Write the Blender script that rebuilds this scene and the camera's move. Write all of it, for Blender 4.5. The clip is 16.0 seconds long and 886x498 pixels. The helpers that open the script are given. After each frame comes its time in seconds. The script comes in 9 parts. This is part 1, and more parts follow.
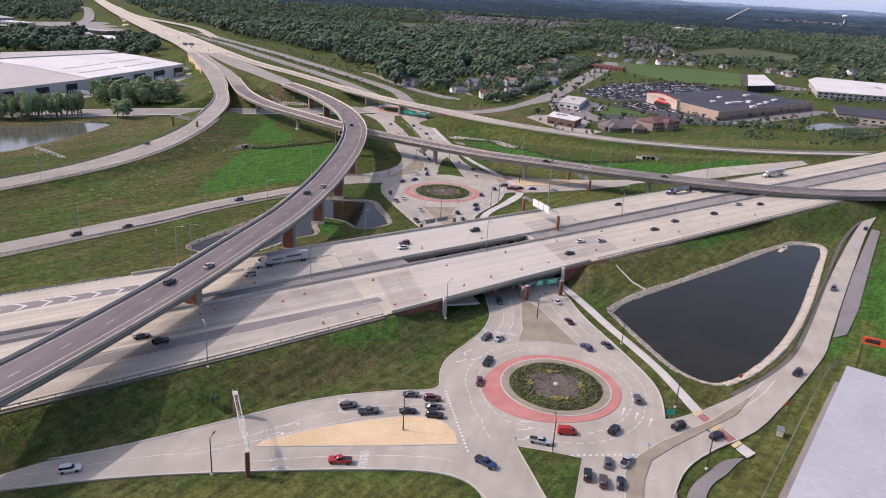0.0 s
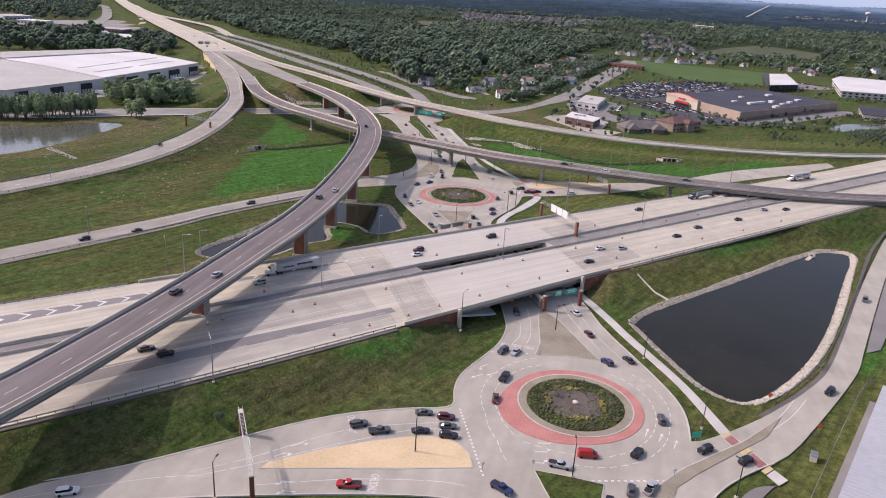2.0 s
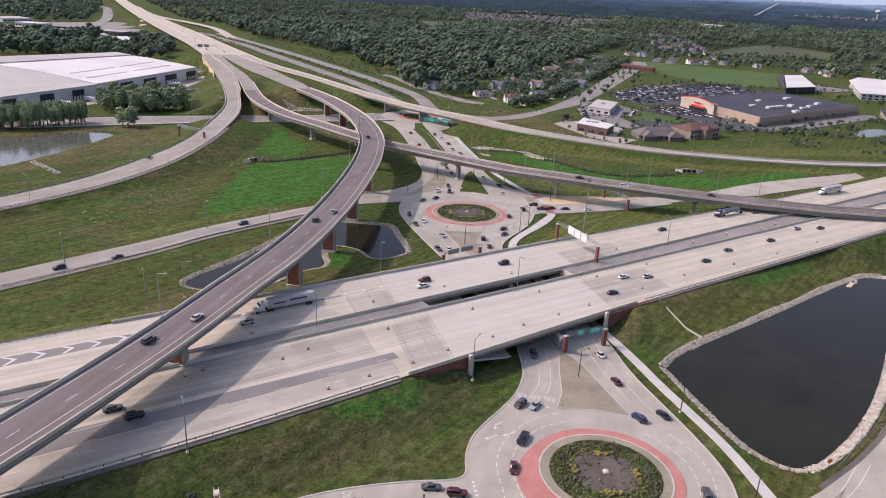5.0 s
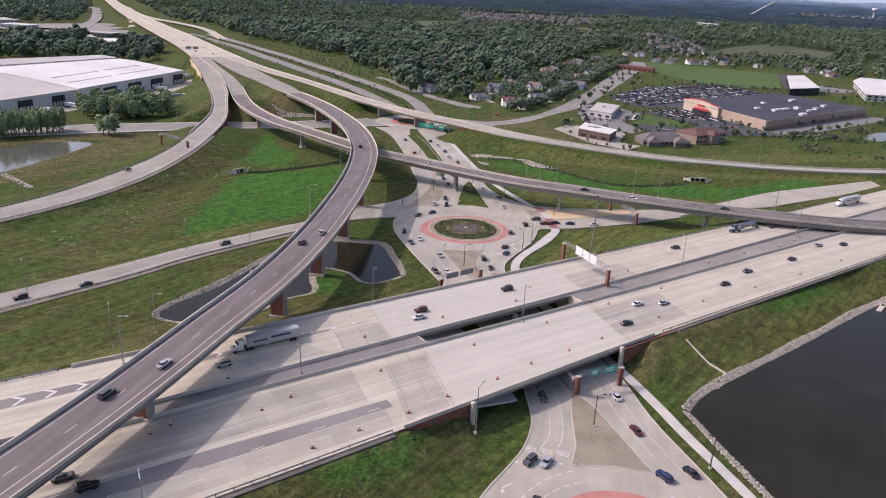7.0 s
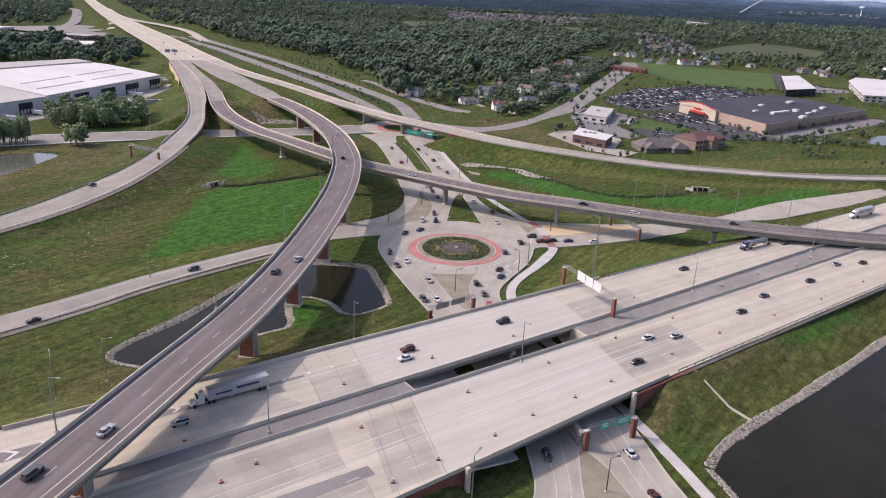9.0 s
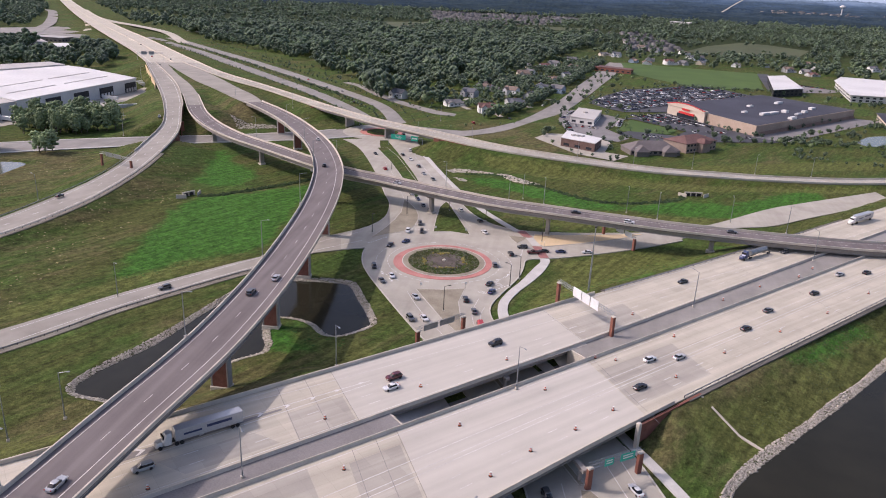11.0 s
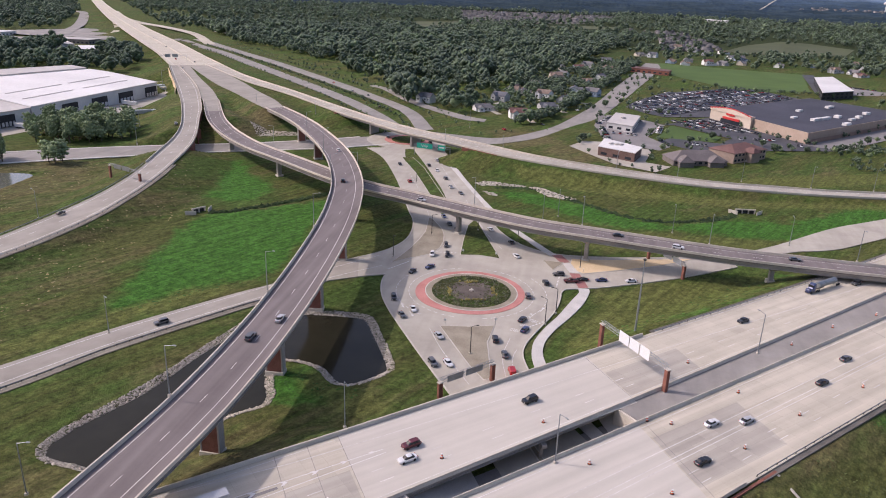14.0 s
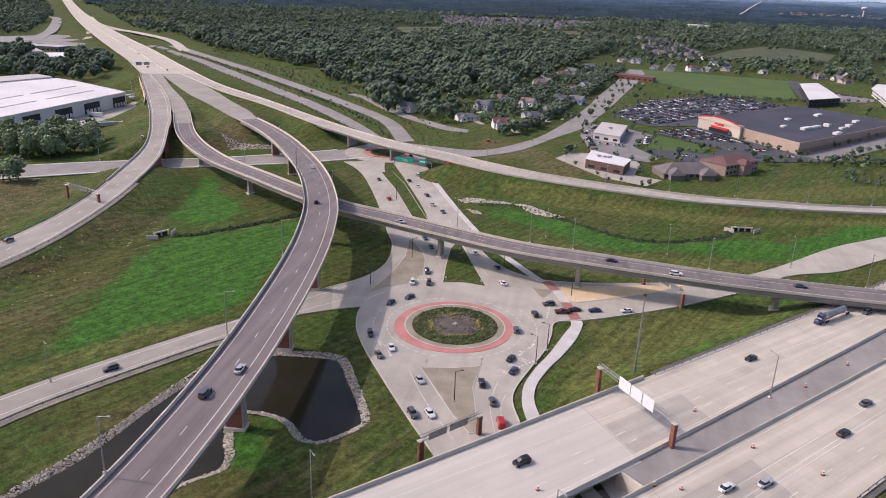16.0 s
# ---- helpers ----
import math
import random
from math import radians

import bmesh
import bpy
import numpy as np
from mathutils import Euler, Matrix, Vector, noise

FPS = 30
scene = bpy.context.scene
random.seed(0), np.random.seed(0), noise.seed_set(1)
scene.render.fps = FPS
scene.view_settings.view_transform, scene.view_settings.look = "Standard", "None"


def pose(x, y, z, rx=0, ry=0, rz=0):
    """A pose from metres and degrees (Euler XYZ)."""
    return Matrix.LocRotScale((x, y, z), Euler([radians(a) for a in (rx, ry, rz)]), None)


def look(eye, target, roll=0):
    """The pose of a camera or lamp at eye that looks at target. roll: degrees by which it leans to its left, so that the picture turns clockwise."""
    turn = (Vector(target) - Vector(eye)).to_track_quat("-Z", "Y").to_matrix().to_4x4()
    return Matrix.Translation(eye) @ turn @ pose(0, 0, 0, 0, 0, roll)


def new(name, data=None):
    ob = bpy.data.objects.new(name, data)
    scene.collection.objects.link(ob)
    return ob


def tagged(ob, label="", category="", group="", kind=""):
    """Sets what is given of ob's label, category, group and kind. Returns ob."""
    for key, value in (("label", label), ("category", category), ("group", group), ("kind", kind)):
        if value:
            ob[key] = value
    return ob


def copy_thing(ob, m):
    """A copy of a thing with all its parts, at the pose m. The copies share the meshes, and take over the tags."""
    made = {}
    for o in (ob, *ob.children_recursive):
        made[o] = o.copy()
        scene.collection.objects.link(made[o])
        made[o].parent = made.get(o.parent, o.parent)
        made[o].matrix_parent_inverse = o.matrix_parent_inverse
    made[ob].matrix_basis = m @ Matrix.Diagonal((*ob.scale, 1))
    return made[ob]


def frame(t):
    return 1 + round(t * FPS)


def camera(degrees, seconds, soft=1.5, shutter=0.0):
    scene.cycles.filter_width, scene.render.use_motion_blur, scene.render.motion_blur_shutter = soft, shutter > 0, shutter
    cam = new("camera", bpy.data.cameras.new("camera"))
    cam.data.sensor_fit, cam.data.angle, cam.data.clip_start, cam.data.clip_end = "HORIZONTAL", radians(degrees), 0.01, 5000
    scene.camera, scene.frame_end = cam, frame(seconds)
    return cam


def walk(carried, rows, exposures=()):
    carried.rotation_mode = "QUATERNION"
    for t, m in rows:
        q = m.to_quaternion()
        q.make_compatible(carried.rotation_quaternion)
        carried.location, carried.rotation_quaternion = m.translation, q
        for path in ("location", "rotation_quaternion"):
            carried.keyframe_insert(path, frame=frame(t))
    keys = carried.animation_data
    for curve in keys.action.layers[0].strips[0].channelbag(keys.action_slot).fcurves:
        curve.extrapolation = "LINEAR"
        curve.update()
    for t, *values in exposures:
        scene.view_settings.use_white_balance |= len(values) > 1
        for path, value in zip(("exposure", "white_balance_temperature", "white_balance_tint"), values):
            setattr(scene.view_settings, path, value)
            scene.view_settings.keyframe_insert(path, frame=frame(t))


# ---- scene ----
cam = camera(62.5, 16.0, 1.0)
PATH = [
    (0, (7.886, -22.458, 106.523), (7.859, -20.576, 105.848), 3.4),
    (0.5, (7.855, -20.921, 106.518), (7.817, -19.039, 105.841), 3.4),
    (1, (7.699, -18.677, 106.592), (7.649, -16.797, 105.913), 3.4),
    (1.5, (7.625, -16.107, 106.898), (7.565, -14.228, 106.216), 3.3),
    (2, (7.49, -13.056, 107.099), (7.422, -11.178, 106.416), 3.3),
    (2.5, (7.152, -9.261, 107.165), (7.08, -7.383, 106.482), 3.2),
    (3, (6.838, -5.163, 107.527), (6.758, -3.286, 106.843), 3.2),
    (3.5, (6.302, -0.511, 107.999), (6.22, 1.366, 107.314), 3.2),
    (4, (5.826, 4.609, 108.221), (5.744, 6.486, 107.535), 3.1),
    (4.2, (5.63, 6.72, 108.28), (5.547, 8.597, 107.594), 3.08),
    (6.5, (2.921, 34.031, 108.948), (2.846, 35.908, 108.261), 2.9),
    (7, (2.406, 40.463, 109.194), (2.336, 42.34, 108.506), 2.9),
    (7.5, (1.919, 47.44, 109.266), (1.851, 49.317, 108.577), 2.9),
    (8, (1.642, 54.518, 109.195), (1.577, 56.393, 108.504), 2.8),
    (8.5, (1.327, 61.508, 109.11), (1.264, 63.384, 108.419), 2.8),
    (9, (1.281, 67.79, 109.227), (1.239, 69.667, 108.54), 2.7),
    (9.2, (1.267, 69.809, 109.167), (1.251, 71.688, 108.482), 2.7),
    (11.5, (-0.277, 87.84, 108.972), (-0.278, 89.718, 108.286), 2.6),
    (12, (-0.035, 92.492, 108.79), (-0.048, 94.37, 108.102), 2.5),
    (12.5, (-0.202, 97.467, 108.876), (-0.23, 99.344, 108.188), 2.4),
    (13, (-0.189, 103.157, 108.909), (-0.241, 105.033, 108.219), 2.3),
    (13.5, (-0.058, 109.091, 109.16), (-0.13, 110.967, 108.47), 2.2),
    (14, (-0.184, 115.549, 109.275), (-0.264, 117.424, 108.584), 2.2),
    (14.5, (-0.231, 122.271, 109.36), (-0.314, 124.146, 108.669), 2.2),
    (15, (-0.235, 129.188, 109.444), (-0.318, 131.065, 108.757), 2.2),
    (15.5, (-0.336, 134.87, 109.898), (-0.399, 136.748, 109.214), 2.2),
    (16, (-0.557, 139.209, 110.334), (-0.592, 141.09, 109.655), 2.2),
]
walk(cam, [(t, look(eye, target, roll)) for t, eye, target, roll in PATH], [(0, 0.32, 6380, 25), (16, 0.32, 6380, 25)])

# ---------------- light ----------------
SUN_EL, SUN_AZ = 41.0, 172.0          # degrees; azimuth counter-clockwise from +x
world = bpy.data.worlds.new("sky_world")
scene.world = world
world.use_nodes = True
wn = world.node_tree.nodes
sky = wn.new("ShaderNodeTexSky")
sky.sky_type, sky.sun_disc = "NISHITA", False
sky.sun_elevation, sky.sun_rotation = radians(SUN_EL), radians(90 - SUN_AZ)
sky.dust_density, sky.ozone_density, sky.air_density = 3.5, 0.8, 1.0
world.node_tree.links.new(sky.outputs[0], wn["Background"].inputs[0])
wn["Background"].inputs[1].default_value = 0.15
sun_data = bpy.data.lights.new("sun", "SUN")
sun_data.energy, sun_data.angle, sun_data.color = 2.15, radians(0.6), (1.0, 0.93, 0.84)
sun = new("sun", sun_data)
sd = Vector((math.cos(radians(SUN_AZ)) * math.cos(radians(SUN_EL)), math.sin(radians(SUN_AZ)) * math.cos(radians(SUN_EL)), math.sin(radians(SUN_EL))))
sun.matrix_world = look((0, 0, 300), Vector((0, 0, 300)) - sd)


# ---------------- materials ----------------
def nodes_of(name):
    m = bpy.data.materials.new(name)
    m.use_nodes = True
    nt = m.node_tree
    return m, nt, nt.nodes["Principled BSDF"]


def node(nt, kind, **vals):
    n = nt.nodes.new(kind)
    for k, v in vals.items():
        n.inputs[k].default_value = v
    return n


def noise_fac(nt, scale, detail=4.0, rough=0.55, coords=None):
    n = node(nt, "ShaderNodeTexNoise", Scale=scale, Detail=detail, Roughness=rough)
    if coords is not None:
        nt.links.new(coords, n.inputs["Vector"])
    return n.outputs["Fac"]


def ramp(nt, fac, stops):
    r = nt.nodes.new("ShaderNodeValToRGB")
    el = r.color_ramp.elements
    while len(el) < len(stops):
        el.new(0.5)
    for e, (p, c) in zip(el, stops):
        e.position, e.color = p, (*c, 1)
    nt.links.new(fac, r.inputs[0])
    return r.outputs[0]


def mix(nt, fac, a, b, blend="MIX"):
    m = nt.nodes.new("ShaderNodeMix")
    m.data_type, m.blend_type = "RGBA", blend
    for sock, v in ((m.inputs[0], fac), (m.inputs[6], a), (m.inputs[7], b)):
        if isinstance(v, (int, float)):
            sock.default_value = v
        elif isinstance(v, tuple):
            sock.default_value = (*v, 1)
        else:
            nt.links.new(v, sock)
    return m.outputs[2]


def math_node(nt, op, a, b):
    m = nt.nodes.new("ShaderNodeMath")
    m.operation = op
    for sock, v in zip(m.inputs, (a, b)):
        if isinstance(v, (int, float)):
            sock.default_value = v
        else:
            nt.links.new(v, sock)
    return m.outputs[0]


def place_coords(nt):
    return nt.nodes.new("ShaderNodeNewGeometry").outputs["Position"]


def surface(name, dark, light, small=2.0, large=0.06, rough=0.8, metal=0.0, bump=0.0, bump_scale=6.0, vary=0.5, spec=0.3, island=0.0):
    """A surface with grain and larger stains, in world metres."""
    m, nt, p = nodes_of(name)
    pos = place_coords(nt)
    a = noise_fac(nt, small, 6, 0.65, pos)
    b = noise_fac(nt, large, 3, 0.5, pos)
    f = math_node(nt, "ADD", math_node(nt, "MULTIPLY", a, 1 - vary), math_node(nt, "MULTIPLY", b, vary))
    col = ramp(nt, f, [(0.36, dark), (0.64, light)])
    if island:
        g = nt.nodes.new("ShaderNodeNewGeometry").outputs["Random Per Island"]
        lo = tuple(c * (1 - island) for c in dark)
        hi = tuple(min(1, c * (1 + island)) for c in light)
        col = mix(nt, 0.6, col, ramp(nt, g, [(0, lo), (1, hi)]))
    nt.links.new(col, p.inputs["Base Color"])
    p.inputs["Roughness"].default_value, p.inputs["Metallic"].default_value = rough, metal
    p.inputs["Specular IOR Level"].default_value = spec
    if bump:
        bn = node(nt, "ShaderNodeBump", Strength=bump, Distance=0.1)
        nt.links.new(noise_fac(nt, bump_scale, 5, 0.6, pos), bn.inputs["Height"])
        nt.links.new(bn.outputs[0], p.inputs["Normal"])
    return m


def paint(name, col, rough=0.35, metal=0.0, coat=0.0):
    m, nt, p = nodes_of(name)
    c2 = tuple(c * 0.82 for c in col)
    nt.links.new(ramp(nt, noise_fac(nt, 3.0, 4, 0.6, place_coords(nt)), [(0.3, c2), (0.7, col)]), p.inputs["Base Color"])
    p.inputs["Roughness"].default_value, p.inputs["Metallic"].default_value = rough, metal
    p.inputs["Coat Weight"].default_value = coat
    return m


def span_map(nt, value, lo, hi, a=0.0, b=1.0):
    r = nt.nodes.new("ShaderNodeMapRange")
    for k, v in (("From Min", lo), ("From Max", hi), ("To Min", a), ("To Max", b)):
        r.inputs[k].default_value = v
    nt.links.new(value, r.inputs["Value"])
    return r.outputs[0]


def ground_material():
    """Rough grass: olive, fresh and dry patches, weeds and woodland floor."""
    m, nt, p = nodes_of("grass_ground")
    pos = place_coords(nt)
    sq = nt.nodes.new("ShaderNodeMapping")
    sq.vector_type = "TEXTURE"
    sq.inputs["Scale"].default_value = (2.6, 1.0, 1.0)
    sq.inputs["Rotation"].default_value = (0, 0, radians(50))
    nt.links.new(pos, sq.inputs["Vector"])
    fine = span_map(nt, noise_fac(nt, 1.1, 8, 0.75, pos), 0.3, 0.7)
    olive = mix(nt, fine, (0.036, 0.044, 0.0125), (0.113, 0.127, 0.037))
    fresh = mix(nt, fine, (0.026, 0.049, 0.0105), (0.087, 0.14, 0.031))
    dry = mix(nt, fine, (0.085, 0.068, 0.035), (0.21, 0.165, 0.085))
    lush = mix(nt, fine, (0.023, 0.076, 0.013), (0.068, 0.195, 0.028))
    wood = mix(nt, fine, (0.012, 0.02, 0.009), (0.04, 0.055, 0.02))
    col = mix(nt, span_map(nt, noise_fac(nt, 0.04, 6, 0.68, sq.outputs[0]), 0.43, 0.57), olive, fresh)

    def attr(nm):
        a = nt.nodes.new("ShaderNodeAttribute")
        a.attribute_name = nm
        return a.outputs["Fac"]

    patch = noise_fac(nt, 0.05, 7, 0.7, sq.outputs[0])
    f = math_node(nt, "ADD", patch, math_node(nt, "MULTIPLY", attr("dry"), 0.16))
    col = mix(nt, math_node(nt, "MULTIPLY", span_map(nt, f, 0.52, 0.7), 0.7), col, dry)
    edge = math_node(nt, "ADD", attr("lush"), math_node(nt, "MULTIPLY", math_node(nt, "SUBTRACT", noise_fac(nt, 0.09, 6, 0.62, pos), 0.5), 0.9))
    col = mix(nt, math_node(nt, "MULTIPLY", span_map(nt, edge, 0.42, 0.62), math_node(nt, "MULTIPLY", span_map(nt, attr("lush"), 0.0, 0.15), 0.9)), col, lush)
    mown = mix(nt, fine, (0.06, 0.07, 0.02), (0.155, 0.17, 0.05))
    col = mix(nt, math_node(nt, "MULTIPLY", span_map(nt, math_node(nt, "ADD", attr("mown"), math_node(nt, "MULTIPLY", math_node(nt, "SUBTRACT", noise_fac(nt, 0.12, 5, 0.6, pos), 0.5), 1.2)), 0.35, 0.8), 0.85), col, mown)
    rank = span_map(nt, noise_fac(nt, 0.32, 7, 0.72, pos), 0.36, 0.62, 0.58, 1.25)
    col = mix(nt, 1.0, col, rank, "MULTIPLY")
    blades = span_map(nt, noise_fac(nt, 3.2, 6, 0.8, pos), 0.35, 0.65, 0.84, 1.17)
    col = mix(nt, 1.0, col, blades, "MULTIPLY")
    rows_ = nt.nodes.new("ShaderNodeMapping")
    rows_.vector_type = "TEXTURE"
    rows_.inputs["Scale"].default_value = (9.0, 1.0, 1.0)
    rows_.inputs["Rotation"].default_value = (0, 0, radians(56))
    nt.links.new(pos, rows_.inputs["Vector"])
    col = mix(nt, 1.0, col, span_map(nt, noise_fac(nt, 0.55, 4, 0.6, rows_.outputs[0]), 0.35, 0.65, 0.72, 1.25), "MULTIPLY")
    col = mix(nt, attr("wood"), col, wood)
    nt.links.new(col, p.inputs["Base Color"])
    p.inputs["Roughness"].default_value = 0.95
    p.inputs["Specular IOR Level"].default_value = 0.1
    bn = node(nt, "ShaderNodeBump", Strength=0.9, Distance=0.6)
    nt.links.new(noise_fac(nt, 0.8, 8, 0.75, pos), bn.inputs["Height"])
    nt.links.new(bn.outputs[0], p.inputs["Normal"])
    return m


def concrete_road(name, dark, light, streak, slabs=0.0, run=160.0):
    """Broom-finished concrete: wheel tracks, stains and slabs of uneven tone."""
    m, nt, p = nodes_of(name)
    pos = place_coords(nt)
    st = nt.nodes.new("ShaderNodeMapping")
    st.vector_type = "TEXTURE"
    st.inputs["Rotation"].default_value = (0, 0, radians(streak))
    nt.links.new(pos, st.inputs["Vector"])
    lg = nt.nodes.new("ShaderNodeMapping")
    lg.inputs["Scale"].default_value = (1.0 / run, 0.36 if run > 100 else 0.3, 1)
    nt.links.new(st.outputs[0], lg.inputs["Vector"])
    a = noise_fac(nt, 1.0, 2, 0.5, lg.outputs[0])
    b = noise_fac(nt, 0.06, 6, 0.65, pos)
    c = noise_fac(nt, 4.0, 5, 0.75, pos)
    wa = 0.5 if run > 100 else 0.22
    f = math_node(nt, "ADD", math_node(nt, "MULTIPLY", a, wa), math_node(nt, "ADD", math_node(nt, "MULTIPLY", b, 0.82 - wa), math_node(nt, "MULTIPLY", c, 0.18)))
    col = ramp(nt, f, [(0.34, dark), (0.64, light)])
    if slabs:
        br = node(nt, "ShaderNodeTexBrick", Scale=1.0)
        br.offset = 0.0
        for k, v in (("Mortar Size", 0.035), ("Mortar Smooth", 0.3), ("Brick Width", 5.2), ("Row Height", 3.66)):
            br.inputs[k].default_value = v
        for k, v in (("Color1", 1.0 - slabs), ("Color2", 1.0 + slabs * 0.4), ("Mortar", 0.8)):
            br.inputs[k].default_value = (v, v, v, 1)
        nt.links.new(st.outputs[0], br.inputs["Vector"])
        col = mix(nt, 1.0, col, br.outputs["Color"], "MULTIPLY")
    nt.links.new(col, p.inputs["Base Color"])
    p.inputs["Roughness"].default_value = 0.85
    p.inputs["Specular IOR Level"].default_value = 0.25
    return m


M_GROUND = ground_material()
M_CONC = concrete_road("pale_concrete", (0.36, 0.328, 0.264), (0.55, 0.508, 0.415), 36.3, 0.06)
M_CONC2 = concrete_road("grey_concrete", (0.29, 0.269, 0.225), (0.44, 0.411, 0.348), 80, 0.0, 30.0)
M_RAMP = concrete_road("ramp_concrete", (0.225, 0.208, 0.178), (0.35, 0.326, 0.282), 60, 0.0, 60.0)
M_STREET = concrete_road("street_concrete", (0.19, 0.18, 0.165), (0.31, 0.292, 0.265), 80, 0.0, 30.0)
M_DECK = concrete_road("brown_grey_deck", (0.125, 0.107, 0.103), (0.2, 0.175, 0.168), 82)
M_SHOULDER = surface("dark_shoulder", (0.16, 0.15, 0.145), (0.26, 0.245, 0.235), 3.0, 0.05)
M_ASPH = surface("asphalt", (0.045, 0.046, 0.052), (0.09, 0.09, 0.1), 3.0, 0.05)
M_BARRIER = surface("barrier_concrete", (0.42, 0.38, 0.315), (0.57, 0.525, 0.445), 3.0, 0.2)
M_GIRDER = surface("girder", (0.24, 0.22, 0.2), (0.34, 0.315, 0.29), 2.0, 0.1)
M_BRICK = surface("brick_facing", (0.14, 0.055, 0.04), (0.25, 0.105, 0.075), 4.0, 0.5, bump=0.3)
M_WHITE = surface("road_paint", (0.5, 0.49, 0.47), (0.7, 0.69, 0.67), 8.0, 0.4, vary=0.3)
M_YELLOW = surface("yellow_paint", (0.5, 0.38, 0.08), (0.65, 0.5, 0.12), 8.0, 0.4)
M_RED = surface("red_concrete", (0.37, 0.145, 0.122), (0.51, 0.235, 0.203), 2.0, 0.15)
M_TAN = surface("tan_concrete", (0.52, 0.39, 0.22), (0.66, 0.52, 0.33), 1.5, 0.1)
M_ISLE = surface("exposed_aggregate", (0.2, 0.174, 0.126), (0.33, 0.294, 0.222), 3.0, 0.15)
M_KERB = surface("kerb_concrete", (0.39, 0.365, 0.32), (0.53, 0.5, 0.44), 4.0, 0.3)
M_WALK = surface("walk_concrete", (0.42, 0.405, 0.375), (0.56, 0.54, 0.5), 3.0, 0.2)
M_RIPRAP = surface("riprap_stone", (0.2, 0.18, 0.145), (0.55, 0.5, 0.42), 2.0, 0.3, bump=0.5, island=0.35)
M_STEEL = surface("galvanised_steel", (0.2, 0.22, 0.23), (0.33, 0.35, 0.36), 3.0, 0.5, rough=0.45, metal=0.6)
M_DARKSTEEL = surface("dark_steel", (0.03, 0.028, 0.026), (0.07, 0.065, 0.06), 3.0, 0.5, rough=0.5, metal=0.3)


def water_material():
    m, nt, p = nodes_of("pond_water")
    pos = place_coords(nt)
    nt.links.new(ramp(nt, noise_fac(nt, 0.04, 4, 0.6, pos), [(0.3, (0.017, 0.0165, 0.0105)), (0.7, (0.028, 0.0265, 0.018))]), p.inputs["Base Color"])
    p.inputs["Roughness"].default_value, p.inputs["IOR"].default_value = 0.1, 1.2
    bn = node(nt, "ShaderNodeBump", Strength=0.12, Distance=0.05)
    nt.links.new(noise_fac(nt, 2.5, 4, 0.6, pos), bn.inputs["Height"])
    nt.links.new(bn.outputs[0], p.inputs["Normal"])
    return m


M_WATER = water_material()
# Grey-green water with the sky's reflection painted into its base colour.
M_SKYWATER = surface("sky_toned_water", (0.085, 0.09, 0.072), (0.13, 0.135, 0.11), 0.02, 0.01, rough=0.12, spec=0.5)


# ---------------- mesh helpers ----------------
def mesh_object(name, verts, faces, material, parent=None, label="", smooth=False):
    me = bpy.data.meshes.new(name)
    me.from_pydata([tuple(v) for v in verts], [], faces)
    me.materials.append(material)
    if smooth:
        me.polygons.foreach_set("use_smooth", [True] * len(me.polygons))
    me.update()
    ob = new(name, me)
    if parent is not None:
        ob.parent = parent
    if label:
        tagged(ob, label)
    return ob


def part(name, bm, material, parent, label=""):
    me = bpy.data.meshes.new(name)
    bm.to_mesh(me)
    bm.free()
    me.materials.append(material)
    ob = new(name, me)
    ob.parent = parent
    if label:
        tagged(ob, label)
    return ob


def box_bm(items, bevel=0.0):
    """items: (cx, cy, cz, sx, sy, sz[, turn])."""
    bm = bmesh.new()
    for it in items:
        cx, cy, cz, sx, sy, sz = it[:6]
        turn = it[6] if len(it) > 6 else 0
        bmesh.ops.create_cube(bm, size=1, matrix=pose(cx, cy, cz, 0, 0, turn) @ Matrix.Diagonal((sx, sy, sz, 1)))
    if bevel:
        bmesh.ops.bevel(bm, geom=bm.edges[:], offset=bevel, segments=1, affect="EDGES")
    return bm


def empty(name, m=None):
    ob = new(name)
    ob.empty_display_size = 0.5
    if m is not None:
        ob.matrix_world = m
    return ob


def curve_pts(ctrl, step=3.0):
    """A smooth line through the control points, in even steps."""
    c = np.array(ctrl, float)
    if len(c) == 2:
        dense = c[0] + np.linspace(0, 1, 60)[:, None] * (c[1] - c[0])
    else:
        p = np.vstack([2 * c[0] - c[1], c, 2 * c[-1] - c[-2]])
        out = []
        for i in range(1, len(p) - 2):
            t = np.linspace(0, 1, 24, endpoint=False)[:, None]
            a, b, d, e = p[i - 1], p[i], p[i + 1], p[i + 2]
            out.append(0.5 * (2 * b + (d - a) * t + (2 * a - 5 * b + 4 * d - e) * t ** 2 + (3 * b - a - 3 * d + e) * t ** 3))
        dense = np.vstack(out + [c[-1:]])
    s = np.r_[0, np.cumsum(np.linalg.norm(np.diff(dense[:, :2], axis=0), axis=1))]
    n = max(2, int(round(s[-1] / step)) + 1)
    q = np.linspace(0, s[-1], n)
    return np.stack([np.interp(q, s, dense[:, k]) for k in range(dense.shape[1])], 1)


def with_z(xy, z):
    xy = np.asarray(xy, float)
    if np.isscalar(z):
        z = [z] * len(xy)
    return np.c_[xy, np.interp(np.linspace(0, 1, len(xy)), np.linspace(0, 1, len(z)), z)]


def normals(path):
    d = np.gradient(path[:, :2], axis=0)
    d /= np.linalg.norm(d, axis=1)[:, None] + 1e-9
    return np.c_[-d[:, 1], d[:, 0]]        # to the left of travel


def shifted(path, off):
    """The path moved to its left by off (a number or one per point)."""
    n = normals(path)
    out = path.copy()
    out[:, :2] += n * (np.ones(len(path)) * off)[:, None]
    return out


